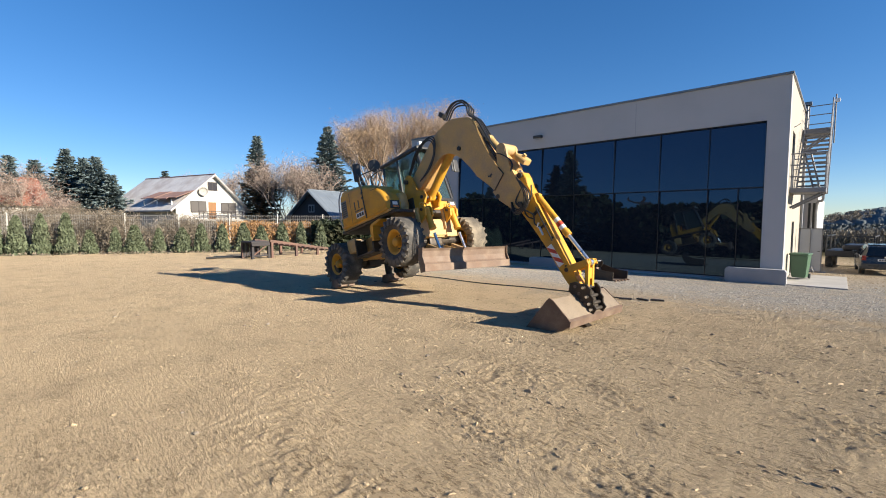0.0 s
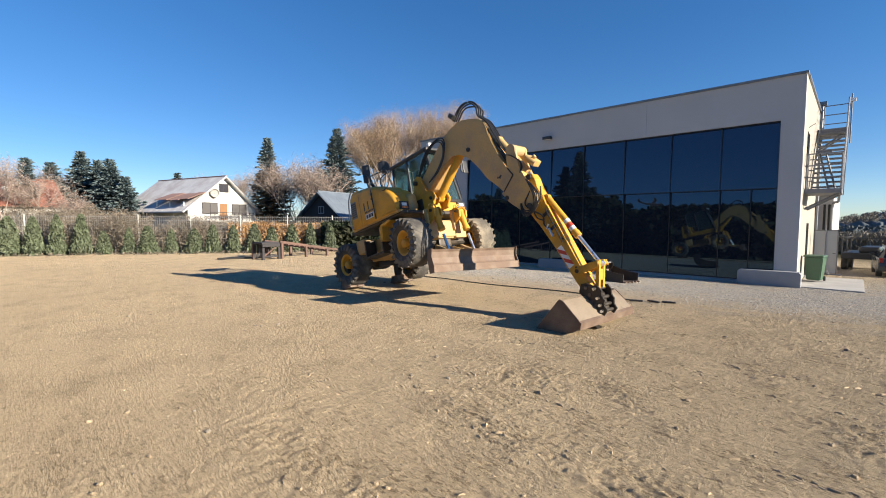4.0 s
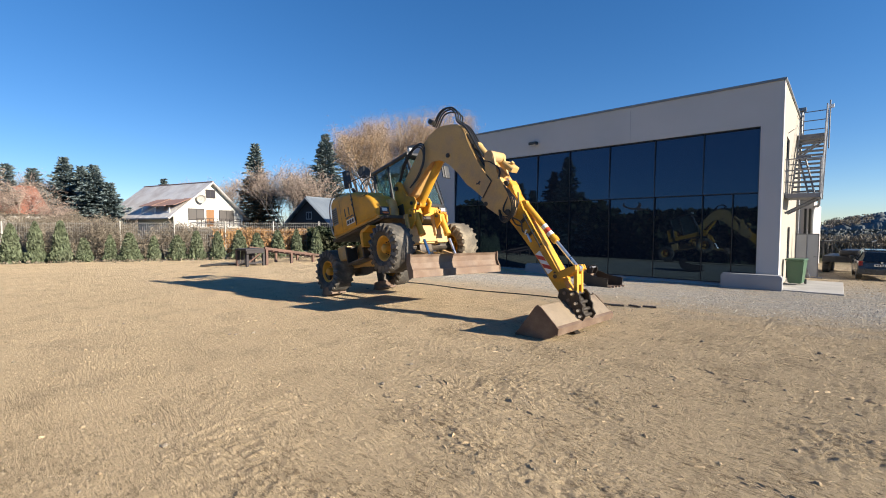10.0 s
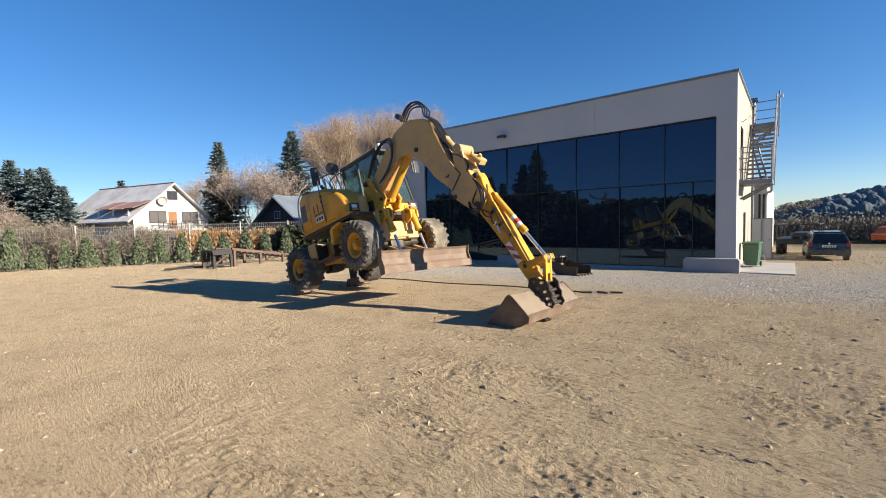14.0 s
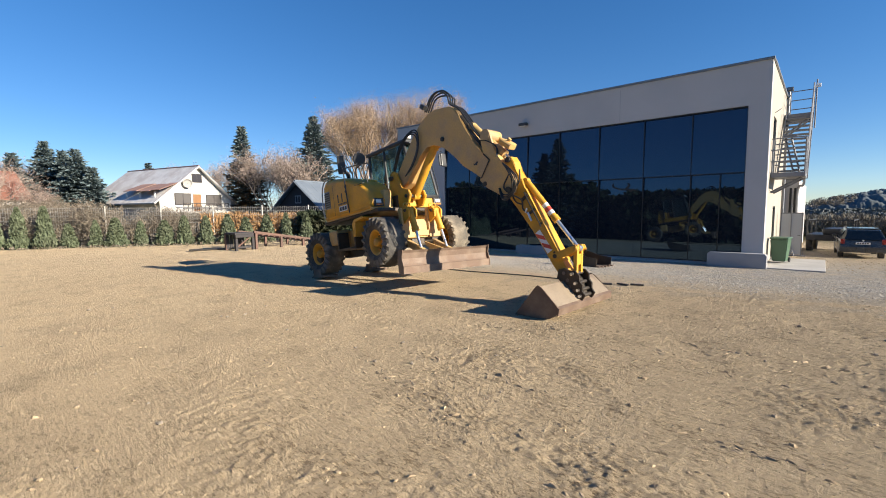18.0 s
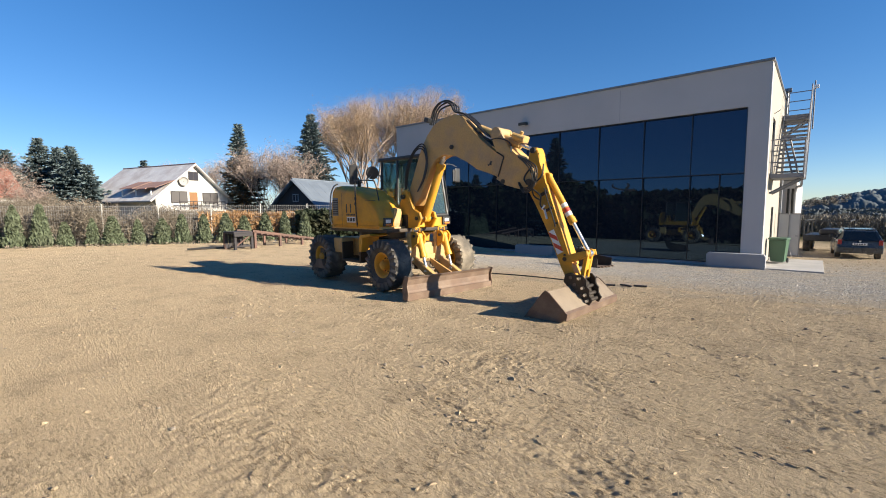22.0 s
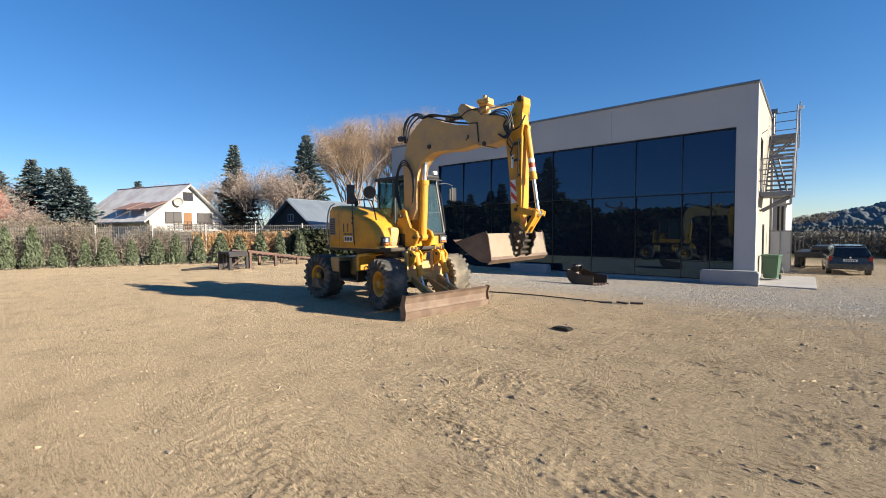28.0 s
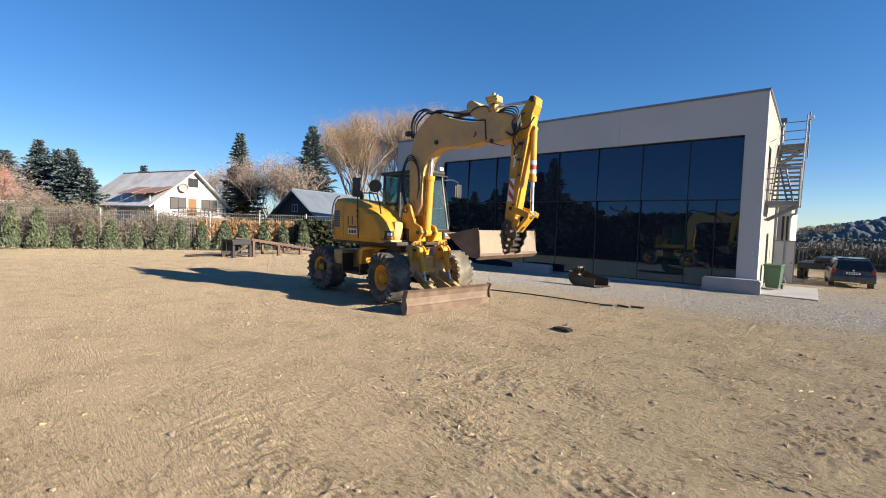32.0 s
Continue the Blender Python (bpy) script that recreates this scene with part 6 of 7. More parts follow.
def gable_house(name, label, m, W, D, eave, peak, base, wall, roof, over=0.5, roof_label="", wide=1.0):
    """The gable faces local x; the ridge runs back along -x."""
    th = tagged(empty(name, m), label, "house")
    k = (peak - eave) / W
    prof = [(-W, base), (W, base), (W, eave), (0, peak), (-W, peak - (peak - eave) / wide)]
    bm = bmesh.new()
    a = [bm.verts.new((0, y, z)) for y, z in prof]
    b = [bm.verts.new((-D, y, z)) for y, z in prof]
    bm.faces.new(a)
    bm.faces.new(b[::-1])
    for i in range(5):
        if i not in (2, 3):
            bm.faces.new((a[i], b[i], b[(i + 1) % 5], a[(i + 1) % 5]))
    part("wall", bm, wall, th)
    for s in (-1, 1):
        bm = bmesh.new()
        y1, z1 = s * (W + over) * (wide if s < 0 else 1.0), eave - k * over
        q = [(over, 0, peak + 0.12), (over, y1, z1 + 0.12), (-D - over, y1, z1 + 0.12), (-D - over, 0, peak + 0.12)]
        t = [bm.verts.new(c) for c in q]
        u = [bm.verts.new((x, y, z - 0.14)) for x, y, z in q]
        bm.faces.new(t)
        bm.faces.new(u[::-1])
        for i in range(4):
            bm.faces.new((t[i], t[(i + 1) % 4], u[(i + 1) % 4], u[i]))
        part("roof", bm, roof, th, roof_label)
        for r in range(int(D / 1.1)):
            x = over - 0.55 - r * 1.1
            part("roof_seam", rod((x, s * 0.1, peak + 0.12 - k * 0.1), (x, y1, z1 + 0.12), 0.007, 4), roof, th)
        part("verge_board", rod((over + 0.02, 0, peak + 0.02), (over + 0.02, y1, z1 + 0.02), 0.09, 4), roof, th)
    part("ridge_cap", rod((over, 0, peak + 0.13), (-D - over, 0, peak + 0.13), 0.08, 6), ROOF_RUST if roof is ROOF_GREY else roof, th)
    return th


def window_on(th, y, z, w, h, frame_mat=DARK_WOOD, pane_mat=PANE, x=0.0, bars=1):
    win = part("window", box(x - 0.02, x + 0.05, y - w / 2, y + w / 2, z - h / 2, z + h / 2, 0.01), frame_mat, th)
    n = bars + 1
    for k in range(n):
        a = y - w / 2 + 0.08 + k * (w - 0.08) / n
        part("pane", box(x + 0.051, x + 0.06, a, a + (w - 0.08) / n - 0.08, z - h / 2 + 0.08, z + h / 2 - 0.08), pane_mat, win)


def build_houses():
    th = gable_house("white_house", "white gabled house with a weathered sheet metal roof", pose(-50.6, 4.1, 0, 0, 0, 15.2), 4.15, 12.2, 2.95, 6.55, -0.6, WHITEWASH, ROOF_GREY, 0.5, "weathered pale grey sheet roof", 1.07)
    window_on(th, 0.0, 5.35, 1.15, 0.95)
    window_on(th, -1.7, 3.05, 1.8, 1.25, DARK_WOOD, CURTAIN)
    window_on(th, 1.9, 3.0, 1.9, 1.2, DARK_WOOD, CURTAIN)
    part("door", box(-0.02, 0.06, -0.55, 0.35, 1.75, 3.6, 0.01), WOOD, th, "brown balcony door")
    part("balcony_slab", box(0.0, 1.1, -2.4, 3.0, 1.55, 1.72, 0.01), CONCRETE, th)
    for k in range(12):
        y = -2.35 + k * 0.48
        part("baluster", box(1.02, 1.07, y, y + 0.05, 1.72, 2.55), DARK_WOOD, th)
    for z in (2.0, 2.28, 2.55):
        part("balcony_rail", box(1.0, 1.09, -2.4, 3.0, z, z + 0.07), DARK_WOOD, th, "dark brown wooden rail")
    for y in (-2.3, 0.3, 2.9):
        part("balcony_post", box(0.95, 1.07, y, y + 0.12, -0.6, 1.55), WHITEWASH, th)
    window_on(th, -0.9, 0.5, 1.3, 1.1)
    window_on(th, 1.4, 0.5, 1.3, 1.1)
    dish = part("satellite_dish", lathe([(0.0, 0.12), (0.25, 0.09), (0.46, 0.0), (0.48, 0.0), (0.26, 0.07), (0.0, 0.10)], 24, "y"), CONCRETE, th, "pale grey satellite dish", True)
    dish.location, dish.rotation_euler = (0.45, -1.35, 4.72), (radians(8), 0, radians(72))
    part("dish_arm", rod((0.0, -1.35, 4.6), (0.42, -1.35, 4.7), 0.03, 6), GALV, th)
    # low rusty porch roof on the long side
    for x0, x1, y in ((-5.6, -3.2, -3.4), (-3.0, -0.9, -3.5), (-0.7, 0.6, -3.4)):
        part("patched_sheet", box(x0, x1, -1.15, 1.0, 0.0, 0.05, m=pose(0, y, 6.67 + 0.811 * y + 0.42, 22)), ROOF_RUST, th, "patched rusty roof sheet")
        part("sheet_post", box(x0 + 0.1, x0 + 0.22, y - 0.9, y - 0.78, 3.0, 3.75), WHITE, th)
    shed = gable_house("dark_shed", "dark boarded shed with a blue-grey sheet roof", pose(-34.6, 6.8, 0, 0, 0, -76), 2.7, 9.5, 2.0, 4.25, -0.6, DARK_WOOD, ROOF_BLUE, 0.4, "blue-grey sheet roof")
    window_on(shed, 0.0, 2.7, 0.7, 0.7, PLINTH)
    part("base_wall", box(0.02, 0.08, -3.2, 3.2, -0.6, 1.2), WHITEWASH, shed, "whitewashed lower wall")
    red = gable_house("red_roofed_house", "house with a red tiled roof behind bare trees", pose(-66.0, -9.4, 0, 0, 0, 100), 4.2, 5.0, 3.4, 6.1, -0.6, WHITEWASH, ROOF_RED, 0.5, "red tiled roof")
    part("roof_window", rod((-4, -2.2, 4.9), (-4, -2.3, 5.05), 0.3, 10), WHITE, red)


build_houses()

# ---- loose things ----
PLASTIC_GREEN = mat("green_bin_plastic", (0.055, 0.115, 0.065), 0.5, var=0.12, scale=4, bump=0.05)
CAR_PAINT = mat("dark_blue_car_paint", (0.035, 0.045, 0.055), 0.3, metal=0.3, var=0.1, scale=3, bump=0.0, tint=(0.12, 0.11, 0.10), tint_amount=0.35, coat=0.4)
CAR_GLASS = glass("car_glass", (0.01, 0.012, 0.014), 1.6, 0.02, 0.0)
TAIL_RED = mat("red_tail_lamp", (0.26, 0.02, 0.015), 0.25, var=0.05, bump=0.0)
ORANGE_PAINT = mat("orange_paint", (0.55, 0.12, 0.03), 0.5, var=0.1, bump=0.05)
TARP = mat("grey_sheet_door", (0.36, 0.38, 0.41), 0.55, metal=0.3, var=0.1, scale=2, bump=0.05)
RUST_BEAM = mat("rust_brown_beams", (0.16, 0.09, 0.068), 0.75, var=0.3, scale=4, bump=0.2, tint=(0.09, 0.06, 0.05), tint_amount=0.6)


def build_bin():
    z = ground_height(0.1, 8.2) + 0.06
    th = tagged(empty("wheelie_bin", pose(-0.05, 8.0, z, 0, 0, -8)), "green plastic wheelie bin on the concrete slab", "bin")
    bm = bmesh.new()
    rings = []
    for zz, w, d in ((0.05, 0.22, 0.25), (0.95, 0.29, 0.35)):
        rings.append([bm.verts.new(c) for c in ((-w, -d, zz), (w, -d, zz), (w, d, zz), (-w, d, zz))])
    for k in range(4):
        bm.faces.new((rings[0][k], rings[0][(k + 1) % 4], rings[1][(k + 1) % 4], rings[1][k]))
    bm.faces.new(rings[0])
    bm.faces.new(rings[1])
    bmesh.ops.bevel(bm, geom=bm.edges[:], offset=0.03, segments=2, affect="EDGES")
    part("body", bm, PLASTIC_GREEN, th)
    part("lid", join(box(-0.31, 0.31, -0.38, 0.38, 0.95, 1.03, 0.03)), PLASTIC_GREEN, th)
    part("handle", rod((-0.25, 0.42, 1.0), (0.25, 0.42, 1.0), 0.02, 8), PLASTIC_GREEN, th)
    for x in (-0.25, 0.25):
        part("wheel", rod((x - 0.03, 0.30, 0.10), (x + 0.03, 0.30, 0.10), 0.10, 14), BLACK, th)


build_bin()


def build_gate_leaf():
    z = ground_height(0.3, 12.4)
    th = tagged(empty("metal_door_leaf", pose(-0.36, 12.35, z) @ Matrix.Diagonal((0.88, 1, 1, 1))), "grey metal gate leaf standing open beside the hall", "gate")
    part("panel", box(0, 0.98, -0.02, 0.02, 0.08, 2.05, 0.005), TARP, th)
    part("frame", join(box(0, 0.05, -0.03, 0.03, 0.04, 2.08), box(0.93, 0.98, -0.03, 0.03, 0.04, 2.08), box(0, 0.98, -0.03, 0.03, 2.03, 2.08)), GALV, th)
    part("prop", join(rod((0.48, -0.12, 0.0), (0.48, -0.06, 2.35), 0.02, 8), rod((0.28, -0.14, 0.0), (0.48, -0.1, 0.55), 0.016, 6), rod((0.68, -0.14, 0.0), (0.48, -0.1, 0.55), 0.016, 6)), GALV, th, "thin steel prop")
    part("handle", rod((0.90, -0.06, 1.0), (0.78, -0.06, 1.0), 0.012, 6), BLACK, th)
    part("foot", box(0.0, 1.15, -0.10, 0.10, -0.05, 0.05), GALV, th)


build_gate_leaf()


def build_car():
    x, y = 2.55, 14.9
    z = ground_height(x, 13) - 0.03
    th = tagged(empty("estate_car", pose(x, y, z, 0, 0, 2) @ Matrix.Scale(0.9, 4)), "dark blue estate car parked on the yard", "car")
    side = [(-2.2, 0.32), (-2.24, 0.62), (-2.18, 0.92), (-1.92, 1.44), (-1.70, 1.50), (-0.2, 1.52), (0.35, 1.44), (1.0, 1.0), (2.0, 0.88), (2.25, 0.66), (2.25, 0.32)]
    secs = []
    for yy, k, top in ((-0.87, 0.985, 0.90), (-0.84, 1.0, 1.0), (-0.62, 1.0, 1.52), (0.62, 1.0, 1.52), (0.84, 1.0, 1.0), (0.87, 0.985, 0.90)):
        secs.append((yy, [(a * k, min(b, top)) for a, b in side]))
    bm = loft_y(secs)
    bmesh.ops.transform(bm, matrix=Matrix.Rotation(radians(90), 4, "Z"), verts=bm.verts[:])
    part("body", bm, CAR_PAINT, th)
    part("roof", box(-0.60, 0.60, -1.75, 0.2, 1.50, 1.535, 0.015), CAR_PAINT, th)
    bm = bmesh.new()
    vs = [bm.verts.new(c) for c in ((-0.70, -2.20, 0.97), (0.70, -2.20, 0.97), (0.56, -1.965, 1.42), (-0.56, -1.965, 1.42))]
    f = bm.faces.new(vs)
    bmesh.ops.translate(bm, vec=(0, -0.02, 0.01), verts=vs)
    r_ = bmesh.ops.extrude_face_region(bm, geom=[f])
    bmesh.ops.translate(bm, vec=(0, 0.03, 0), verts=[v for v in r_["geom"] if isinstance(v, bmesh.types.BMVert)])
    part("rear_window", bm, CAR_GLASS, th)
    for s in (-1, 1):
        bm = bmesh.new()
        vs = [bm.verts.new((s * a, b, c)) for a, b, c in ((0.86, -1.85, 1.0), (0.86, 0.75, 1.0), (0.66, 0.2, 1.44), (0.66, -1.7, 1.44))]
        f = bm.faces.new(vs)
        r_ = bmesh.ops.extrude_face_region(bm, geom=[f])
        bmesh.ops.translate(bm, vec=(s * 0.012, 0, 0.004), verts=[v for v in r_["geom"] if isinstance(v, bmesh.types.BMVert)])
        part("side_window", bm, CAR_GLASS, th)
        part("tail_lamp", box(s * 0.76 - 0.08, s * 0.76 + 0.08, -2.27, -2.16, 0.76, 1.00, 0.02), TAIL_RED, th, "red tail lamp")
        part("roof_rail", rod((s * 0.60, -1.6, 1.56), (s * 0.60, 0.0, 1.56), 0.018, 6), BLACK, th)
        part("wing_mirror", box(s * 0.95 - 0.08, s * 0.95 + 0.08, 0.55, 0.65, 0.98, 1.12, 0.02), CAR_PAINT, th)
        for yy in (-1.35, 1.35):
            w = part("wheel", rod((s * 0.66, yy, 0.30), (s * 0.87, yy, 0.30), 0.31, 24), RUBBER, th)
            part("rim", rod((s * 0.86, yy, 0.30), (s * 0.885, yy, 0.30), 0.19, 16), GALV, w)
    part("bumper", box(-0.86, 0.86, -2.32, -2.18, 0.34, 0.66, 0.05), CAR_PAINT, th)
    part("plate", box(-0.27, 0.27, -2.30, -2.255, 0.74, 0.85, 0.004), WHITE, th, "pale plate with dark bars")
    for k in range(5):
        part("plate_bar", box(-0.22 + k * 0.09, -0.16 + k * 0.09, -2.306, -2.298, 0.765, 0.83), BLACK, th)
    part("badge", rod((0, -2.29, 0.94), (0, -2.24, 0.94), 0.045, 12), CHROME, th)


build_car()


def build_trailer():
    z = ground_height(1.4, 18)
    th = tagged(empty("flatbed_trailer", pose(1.65, 18.6, z, 0, 0, -6)), "dark green farm trailer with mesh sides", "trailer")
    part("bed", box(-0.95, 0.95, -1.6, 1.6, 0.62, 0.95, 0.02), HOSE, th)
    for x in (-0.93, 0.93):
        for y in (-1.55, 0.0, 1.55):
            part("stake", box(x - 0.03, x + 0.03, y - 0.03, y + 0.03, 0.9, 1.75), BLACK, th)
        part("side_rail", box(x - 0.02, x + 0.02, -1.58, 1.58, 1.70, 1.76), BLACK, th)
    part("tail_rail", box(-0.95, 0.95, -1.58, -1.53, 1.70, 1.76), BLACK, th)
    part("load_cover", box(-0.3, 0.7, -1.5, 0.8, 0.95, 1.28, 0.12), HOSE, th, "dark covered load")
    for s in (-1, 1):
        part("wheel", rod((s * 0.72, -0.9, 0.36), (s * 0.98, -0.9, 0.36), 0.37, 20), RUBBER, th)
        part("wheel", rod((s * 0.72, 0.7, 0.36), (s * 0.98, 0.7, 0.36), 0.37, 20), RUBBER, th)


build_trailer()


def build_far_car():
    th = tagged(empty("far_car", pose(6.9, 31.0, ground_height(7, 31), 0, 0, 70) @ Matrix.Scale(0.85, 4)), "small orange-red car parked at the field", "car")
    side = [(-1.8, 0.3), (-1.85, 0.75), (-1.5, 0.9), (-0.9, 1.36), (0.4, 1.38), (1.0, 0.92), (1.8, 0.8), (1.85, 0.3)]
    part("body", loft_y([(-0.76, [(a, min(b, 0.85)) for a, b in side]), (-0.6, side), (0.6, side), (0.76, [(a, min(b, 0.85)) for a, b in side])]), ORANGE_PAINT, th)
    for s in (-1, 1):
        for x in (-1.15, 1.15):
            part("wheel", rod((x, s * 0.60, 0.28), (x, s * 0.78, 0.28), 0.28, 16), RUBBER, th)
        part("side_window", box(-1.0, 0.55, s * 0.69 - 0.012, s * 0.69 + 0.012, 0.92, 1.27), CAR_GLASS, th)


build_far_car()


def build_spare_bucket():
    z = ground_height(-4.85, 0.25)
    th = tagged(empty("spare_bucket", pose(-4.85, 0.25, z, 0, 0, -14) @ Matrix.Scale(0.76, 4)), "dark rusty digging bucket lying on the gravel", "bucket")
    arc = [(-0.02 + 0.62 * math.cos(a), 0.55 + 0.56 * math.sin(a)) for a in [radians(d) for d in range(166, 292, 12)]]
    shell = arc + [(0.75, 0.06), (0.75, 0.10)] + [(x * 0.94 + 0.01, z_ * 0.93 + 0.045) for x, z_ in arc[::-1]]
    part("shell", slab(shell, -0.52, 0.52), STEEL_RUST, th, "curved rusty bucket shell")
    for y in (-0.53, 0.51):
        part("side_plate", slab(arc + [(0.78, 0.06), (0.80, 0.44), (0.10, 0.50), (-0.30, 0.62)], y, y + 0.02), DARK_STEEL, th)
    for y in (-0.18, 0.14):
        part("ear", slab([(-0.66, 0.50), (-0.66, 0.80), (-0.54, 0.93), (-0.36, 0.93), (-0.22, 0.78), (-0.30, 0.56)], y, y + 0.04, 0.006), DARK_STEEL, th)
    for x in (-0.54, -0.36):
        part("pin", rod((x, -0.22, 0.84), (x, 0.22, 0.84), 0.04, 12), GALV, th)
    for k in range(5):
        y = -0.46 + k * 0.23
        part("tooth", box(0.73, 0.92, y - 0.04, y + 0.04, 0.05, 0.12, 0.01), STEEL_RUST, th)


build_spare_bucket()


def build_ramp():
    th = tagged(empty("loading_ramp", pose(-17.5, -5.42, 0.0, 0, 0, 96)), "rust-brown steel loading ramp beside the hedge", "ramp")
    # local x runs down the slope, local y away from the camera
    for y in (0.0, 1.25):
        part("side_beam", slab([(-0.1, 0.70), (3.4, 0.16), (3.4, 0.24), (-0.1, 0.80)], y - 0.05, y + 0.05, 0.006), RUST_BEAM, th)
        for x, h in ((0.0, 0.76), (1.25, 0.56), (2.45, 0.38)):
            part("leg", box(x - 0.05, x + 0.05, y - 0.05, y + 0.05, -0.05, h - 0.04), RUST_BEAM, th)
    for k in range(12):
        x = 0.05 + k * 0.28
        part("rung", box(x - 0.03, x + 0.03, -0.02, 1.27, 0.62 - x * 0.155, 0.67 - x * 0.155), RUST_BEAM, th)
    part("deck", box(-0.95, -0.12, 0.0, 0.85, 0.66, 0.74, 0.01), DARK_WOOD, th)
    for k in range(5):
        part("deck_board", box(-0.92 + k * 0.16, -0.79 + k * 0.16, 0.74, 0.78, 0.04, 0.64, 0.004), DARK_WOOD, th, "dark upright board")
    part("deck_rail", box(-0.93, -0.16, 0.0, 0.04, 0.08, 0.16, 0.006), DARK_WOOD, th)
    part("deck_strut", rod((-0.90, 0.02, 0.10), (-0.18, 0.02, 0.60), 0.03, 6), RUST_BEAM, th)
    part("deck_beam", box(-0.95, -0.12, -0.05, 0.05, 0.54, 0.66, 0.01), DARK_WOOD, th)
    for x in (-0.9, -0.15):
        part("leg", box(x - 0.05, x + 0.05, -0.04, 0.06, -0.05, 0.5), DARK_WOOD, th)
        part("leg", box(x - 0.05, x + 0.05, 0.76, 0.86, -0.05, 0.66), RUST_BEAM, th)
    plank = tagged(part("steel_plank", box(-1.1, 1.1, -0.12, 0.12, 0.0, 0.06, 0.008), DARK_STEEL), "long dark plank lying by the ramp", "plank")
    plank.matrix_basis = pose(-18.6, -6.6, 0.0, 0, 0, 70)


build_ramp()


def build_small_things():
    z = ground_height(-1.95, -7.9)
    pl = tagged(part("steel_offcut", slab([(-0.15, 0.0), (0.15, 0.0), (0.16, 0.02), (0.10, 0.045), (-0.13, 0.03), (-0.17, 0.012)], -0.06, 0.07, 0.005), DARK_STEEL), "dark flat steel offcut on the sand", "scrap")
    pl.matrix_basis = pose(-1.95, -7.92, z - 0.004, 0, 0, -12)
    pts = []
    for k in range(26):
        t = k / 25
        x = -8.6 + 6.3 * t
        y = -5.55 + 0.52 * t + 0.08 * math.sin(t * 11)
        pts.append((x, y, ground_height(x, y) + 0.012))
    tagged(part("yard_hose", tube(pts, 0.014, 7, steps=3), HOSE), "thin dark hose lying along the gravel edge", "hose")
    for k, (x, y, a) in enumerate(((-2.25, -5.12, 20), (-1.95, -4.95, -15), (-1.7, -4.82, 12))):
        b = tagged(part("timber_offcut", box(-0.13, 0.13, -0.03, 0.03, 0, 0.035, 0.008), DARK_WOOD), "weathered dark timber offcut on gravel", "timber", "timber offcuts")
        b.matrix_basis = pose(x, y, ground_height(x, y) - 0.005, 0, 0, a)


build_small_things()

STONE = mat("dusty_stones", (0.24, 0.20, 0.15), 0.9, var=0.25, scale=6, fine=40, bump=0.2, random_amount=0.3, island=True)
GRAVEL = mat("pale_loose_gravel", (0.42, 0.38, 0.325), 0.9, var=0.25, scale=6, fine=40, bump=0.2, random_amount=0.4, island=True)
CLOD = mat("dry_sand_clods", (0.42, 0.315, 0.195), 0.95, var=0.25, scale=6, fine=40, bump=0.3, random_amount=0.25, island=True)


def scatter(name, spots, material, label, seed, flat_=0.55):
    """Low irregular lumps, each a six-sided pebble half sunk in the ground."""
    rng = np.random.default_rng(seed)
    P = np.array(spots)
    n = len(P)
    ang = np.arange(6) * math.pi / 3
    rings = np.concatenate([np.stack([r * np.cos(ang), r * np.sin(ang), 0 * ang + h], 1) for r, h in ((1.0, -0.35), (0.92, 0.35), (0.5, 0.85))])
    V = np.repeat(rings[None], n, 0)
    V[:, :, :2] *= rng.uniform(0.72, 1.28, (n, 18, 1))
    V[:, :, 1] *= rng.uniform(0.5, 1.0, (n, 1))
    V[:, :, 2] = flat_ * (V[:, :, 2] + rng.uniform(-0.18, 0.18, (n, 18)))
    V *= P[:, 2][:, None, None]
    a = rng.uniform(0, 6.28, n)
    c, s = np.cos(a)[:, None], np.sin(a)[:, None]
    X, Y = V[:, :, 0] * c - V[:, :, 1] * s, V[:, :, 0] * s + V[:, :, 1] * c
    V = np.stack([X + P[:, 0][:, None], Y + P[:, 1][:, None], V[:, :, 2] + relief(P[:, 0], P[:, 1])[:, None]], 2).reshape(-1, 3)
    quads = [(r * 6 + i, r * 6 + (i + 1) % 6, r * 6 + 6 + (i + 1) % 6, r * 6 + 6 + i) for r in range(2) for i in range(6)]
    quads += [(12, 13, 14, 15), (12, 15, 16, 17)]
    F = (np.array(quads)[None] + 18 * np.arange(n)[:, None, None]).reshape(-1, 4)
    return tagged(raw(name, V.tolist(), F.tolist(), material), label, "stones", kind="stuff")


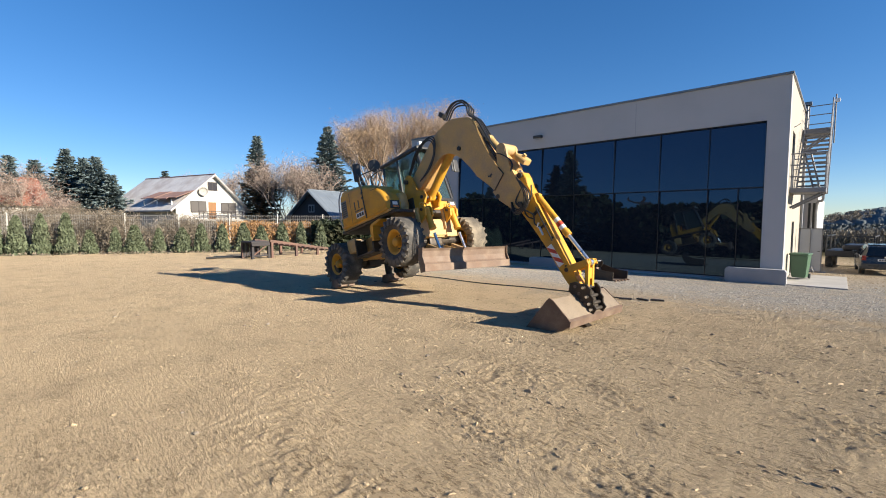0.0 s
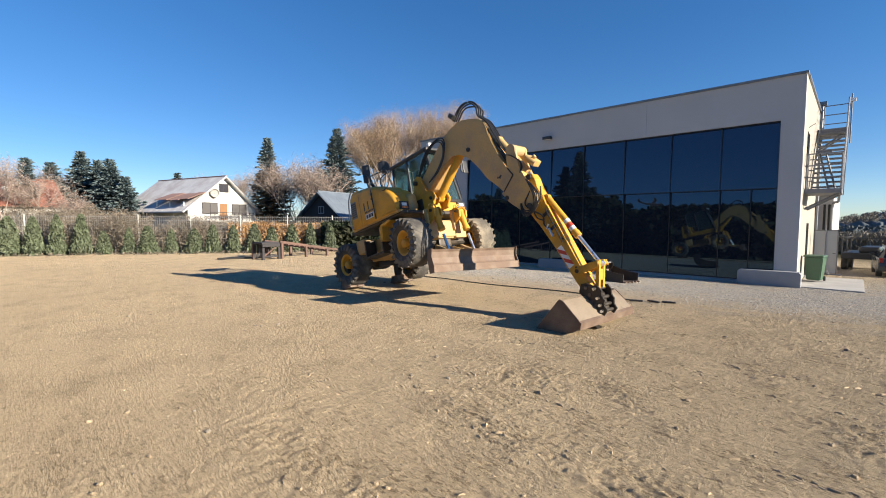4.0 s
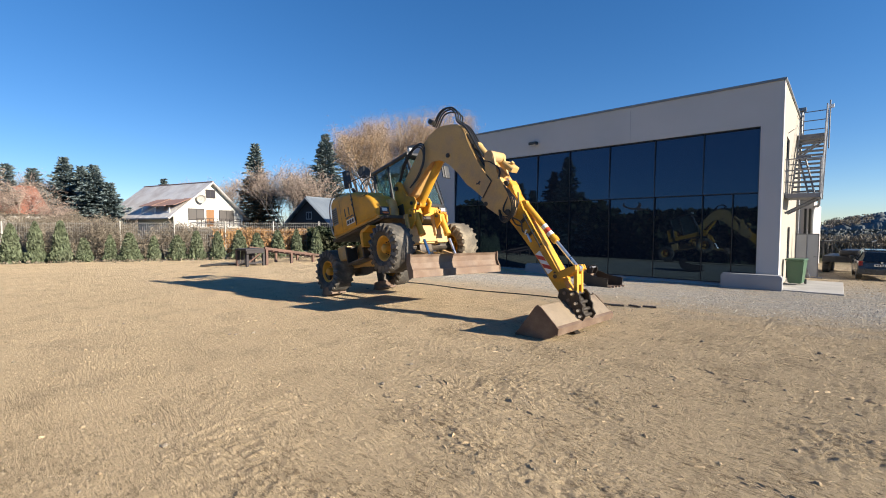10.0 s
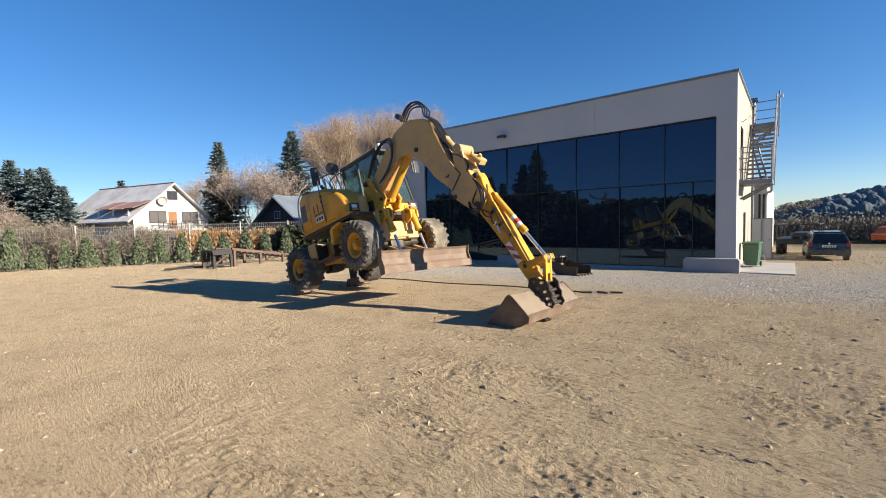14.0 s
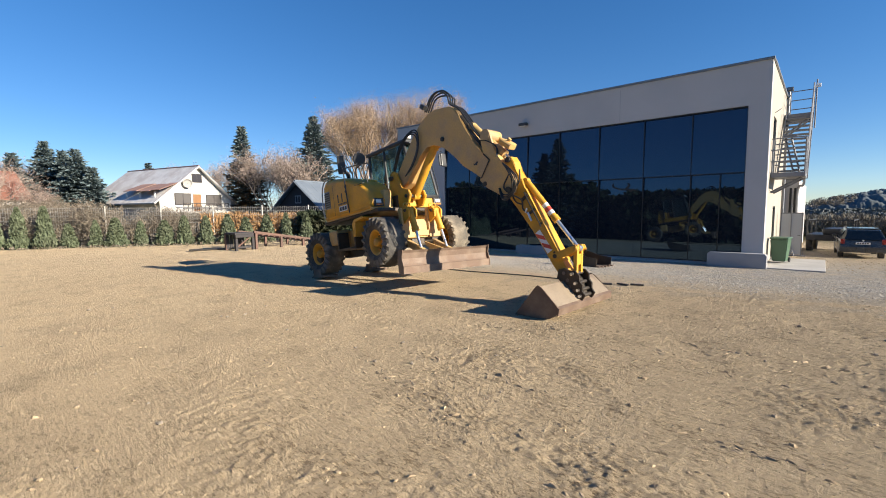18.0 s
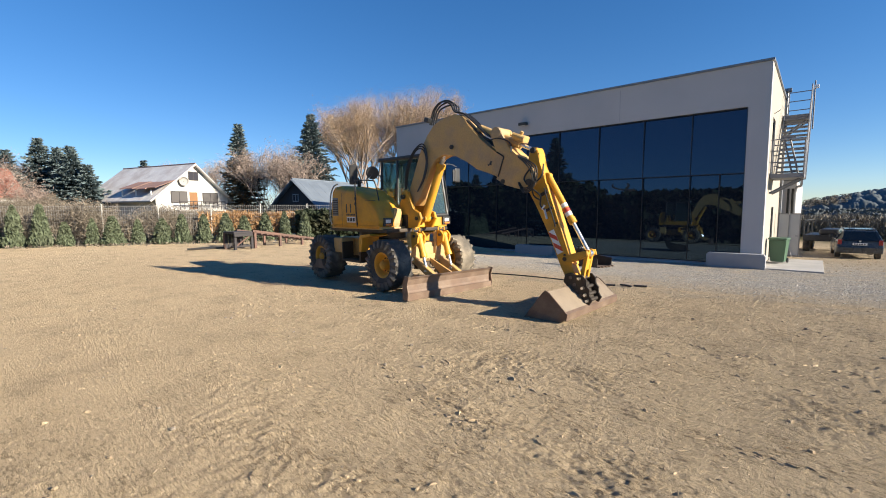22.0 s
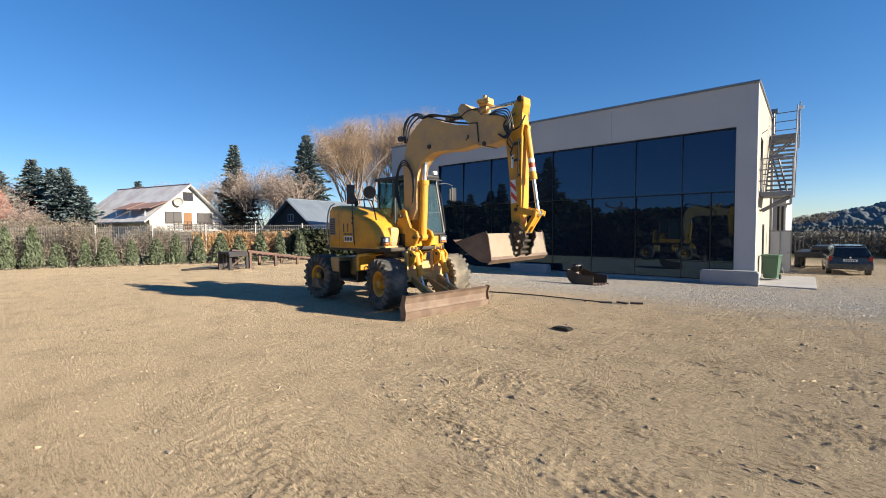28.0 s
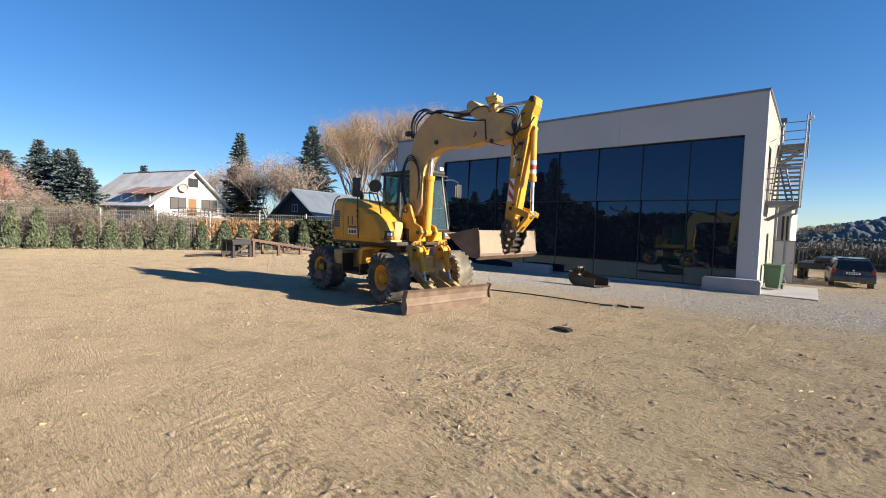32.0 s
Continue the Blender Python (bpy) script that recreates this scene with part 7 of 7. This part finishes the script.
def flakes(name, spots, material, label, seed):
    """Ragged crusts and ridges of dried mud: long wedges with a broken crest."""
    rng = np.random.default_rng(seed)
    P = np.array(spots)
    n = len(P)
    z = relief(P[:, 0], P[:, 1])
    tpl = np.array([(-1, -0.1, -0.5), (-0.45, -0.5, -0.5), (0.5, -0.45, -0.5), (1, 0.1, -0.5), (0.45, 0.5, -0.5), (-0.5, 0.45, -0.5), (-0.55, 0.12, 0.75), (0.0, -0.1, 1.0), (0.55, 0.05, 0.7)])
    V = tpl[None] * (1 + rng.normal(0, 0.22, (n, 9, 3)))
    V = V * np.stack([P[:, 2], P[:, 2] * rng.uniform(0.30, 0.75, n), P[:, 2] * rng.uniform(0.10, 0.30, n)], 1)[:, None]
    c, s = np.cos(P[:, 3])[:, None], np.sin(P[:, 3])[:, None]
    X = V[:, :, 0] * c - V[:, :, 1] * s + P[:, 0][:, None]
    Y = V[:, :, 0] * s + V[:, :, 1] * c + P[:, 1][:, None]
    V = np.stack([X, Y, V[:, :, 2] + z[:, None]], 2).reshape(-1, 3)
    tri = np.array([(0, 1, 6), (1, 7, 6), (1, 2, 7), (2, 8, 7), (2, 3, 8), (3, 4, 8), (4, 7, 8), (4, 5, 7), (5, 6, 7), (5, 0, 6)])
    F = (tri[None] + 9 * np.arange(n)[:, None, None]).reshape(-1, 3)
    return tagged(raw(name, V.tolist(), F.tolist(), material), label, "clods", kind="stuff")


def build_scatter():
    rng = np.random.default_rng(44)

    def spread(n, x0, x1, y0, y1, weight):
        """Up to n spots, kept where the weight is high."""
        x, y = rng.uniform(x0, x1, n), rng.uniform(y0, y1, n)
        keep = rng.random(n) < weight(x, y)
        return x[keep], y[keep]
    x, y = spread(64000, -10, 2.6, -14.2, -4.0, lambda x, y: 0.06 + 0.8 * np.maximum(perlin(x * 0.7, y * 1.3, 21), 0) + 0.16 * (x > -2.0))
    crusts = [np.stack([x, y, 0.006 + 0.022 * rng.random(len(x)) ** 4, -0.1 + rng.normal(0, 0.7, len(x))], 1)]
    for _ in range(30):
        cx, cy, n = rng.uniform(-3.5, 2.2), rng.uniform(-13.2, -7.0), rng.integers(6, 26)
        u, v = rng.normal(0, 0.26, n), rng.normal(0, 0.05, n)
        crusts.append(np.stack([cx + u, cy - 0.08 * u + v, rng.uniform(0.012, 0.050, n), -0.08 + rng.normal(0, 0.5, n)], 1))
    flakes("mud_crusts", np.concatenate(crusts), CLOD, "ragged crusts of dried mud across the yard", 4)
    x, y = spread(6000, -10, 2.6, -14.2, -3.5, lambda x, y: 0.15 + 0.6 * np.maximum(perlin(x * 0.5, y * 0.5, 22), 0) + 0.2 * (x > -2.0))
    scatter("clods", np.stack([x, y, 0.005 + 0.024 * rng.random(len(x)) ** 6], 1), CLOD, "crumbled dry sand clods on the yard", 1, 0.7)
    x, y = rng.uniform(-9, 2.6, 150), rng.uniform(-14.0, -4, 150)
    scatter("stones", np.stack([x, y, 0.010 + 0.030 * rng.random(150) ** 4], 1), STONE, "scattered dusty stones on the sand", 2, 0.75)
    x, y = spread(17000, -12, 4.0, -5.6, 5.7, lambda x, y: np.clip((y + 4.3 - 1.6 * perlin(x * 0.6, y * 0.6, 23)) * 0.9, 0.03, 1.0))
    scatter("gravel", np.stack([x, y, rng.uniform(0.008, 0.022, len(x))], 1), GRAVEL, "loose pale gravel before the hall", 3, 0.5)
    x, y = rng.uniform(1.2, 9.0, 1500), rng.uniform(6.0, 26.0, 1500)
    scatter("rubble", np.stack([x, y, 0.015 + 0.03 * rng.random(1500) ** 3], 1), CLOD, "sandy rubble beside the hall", 5, 0.6)


build_scatter()


motions()
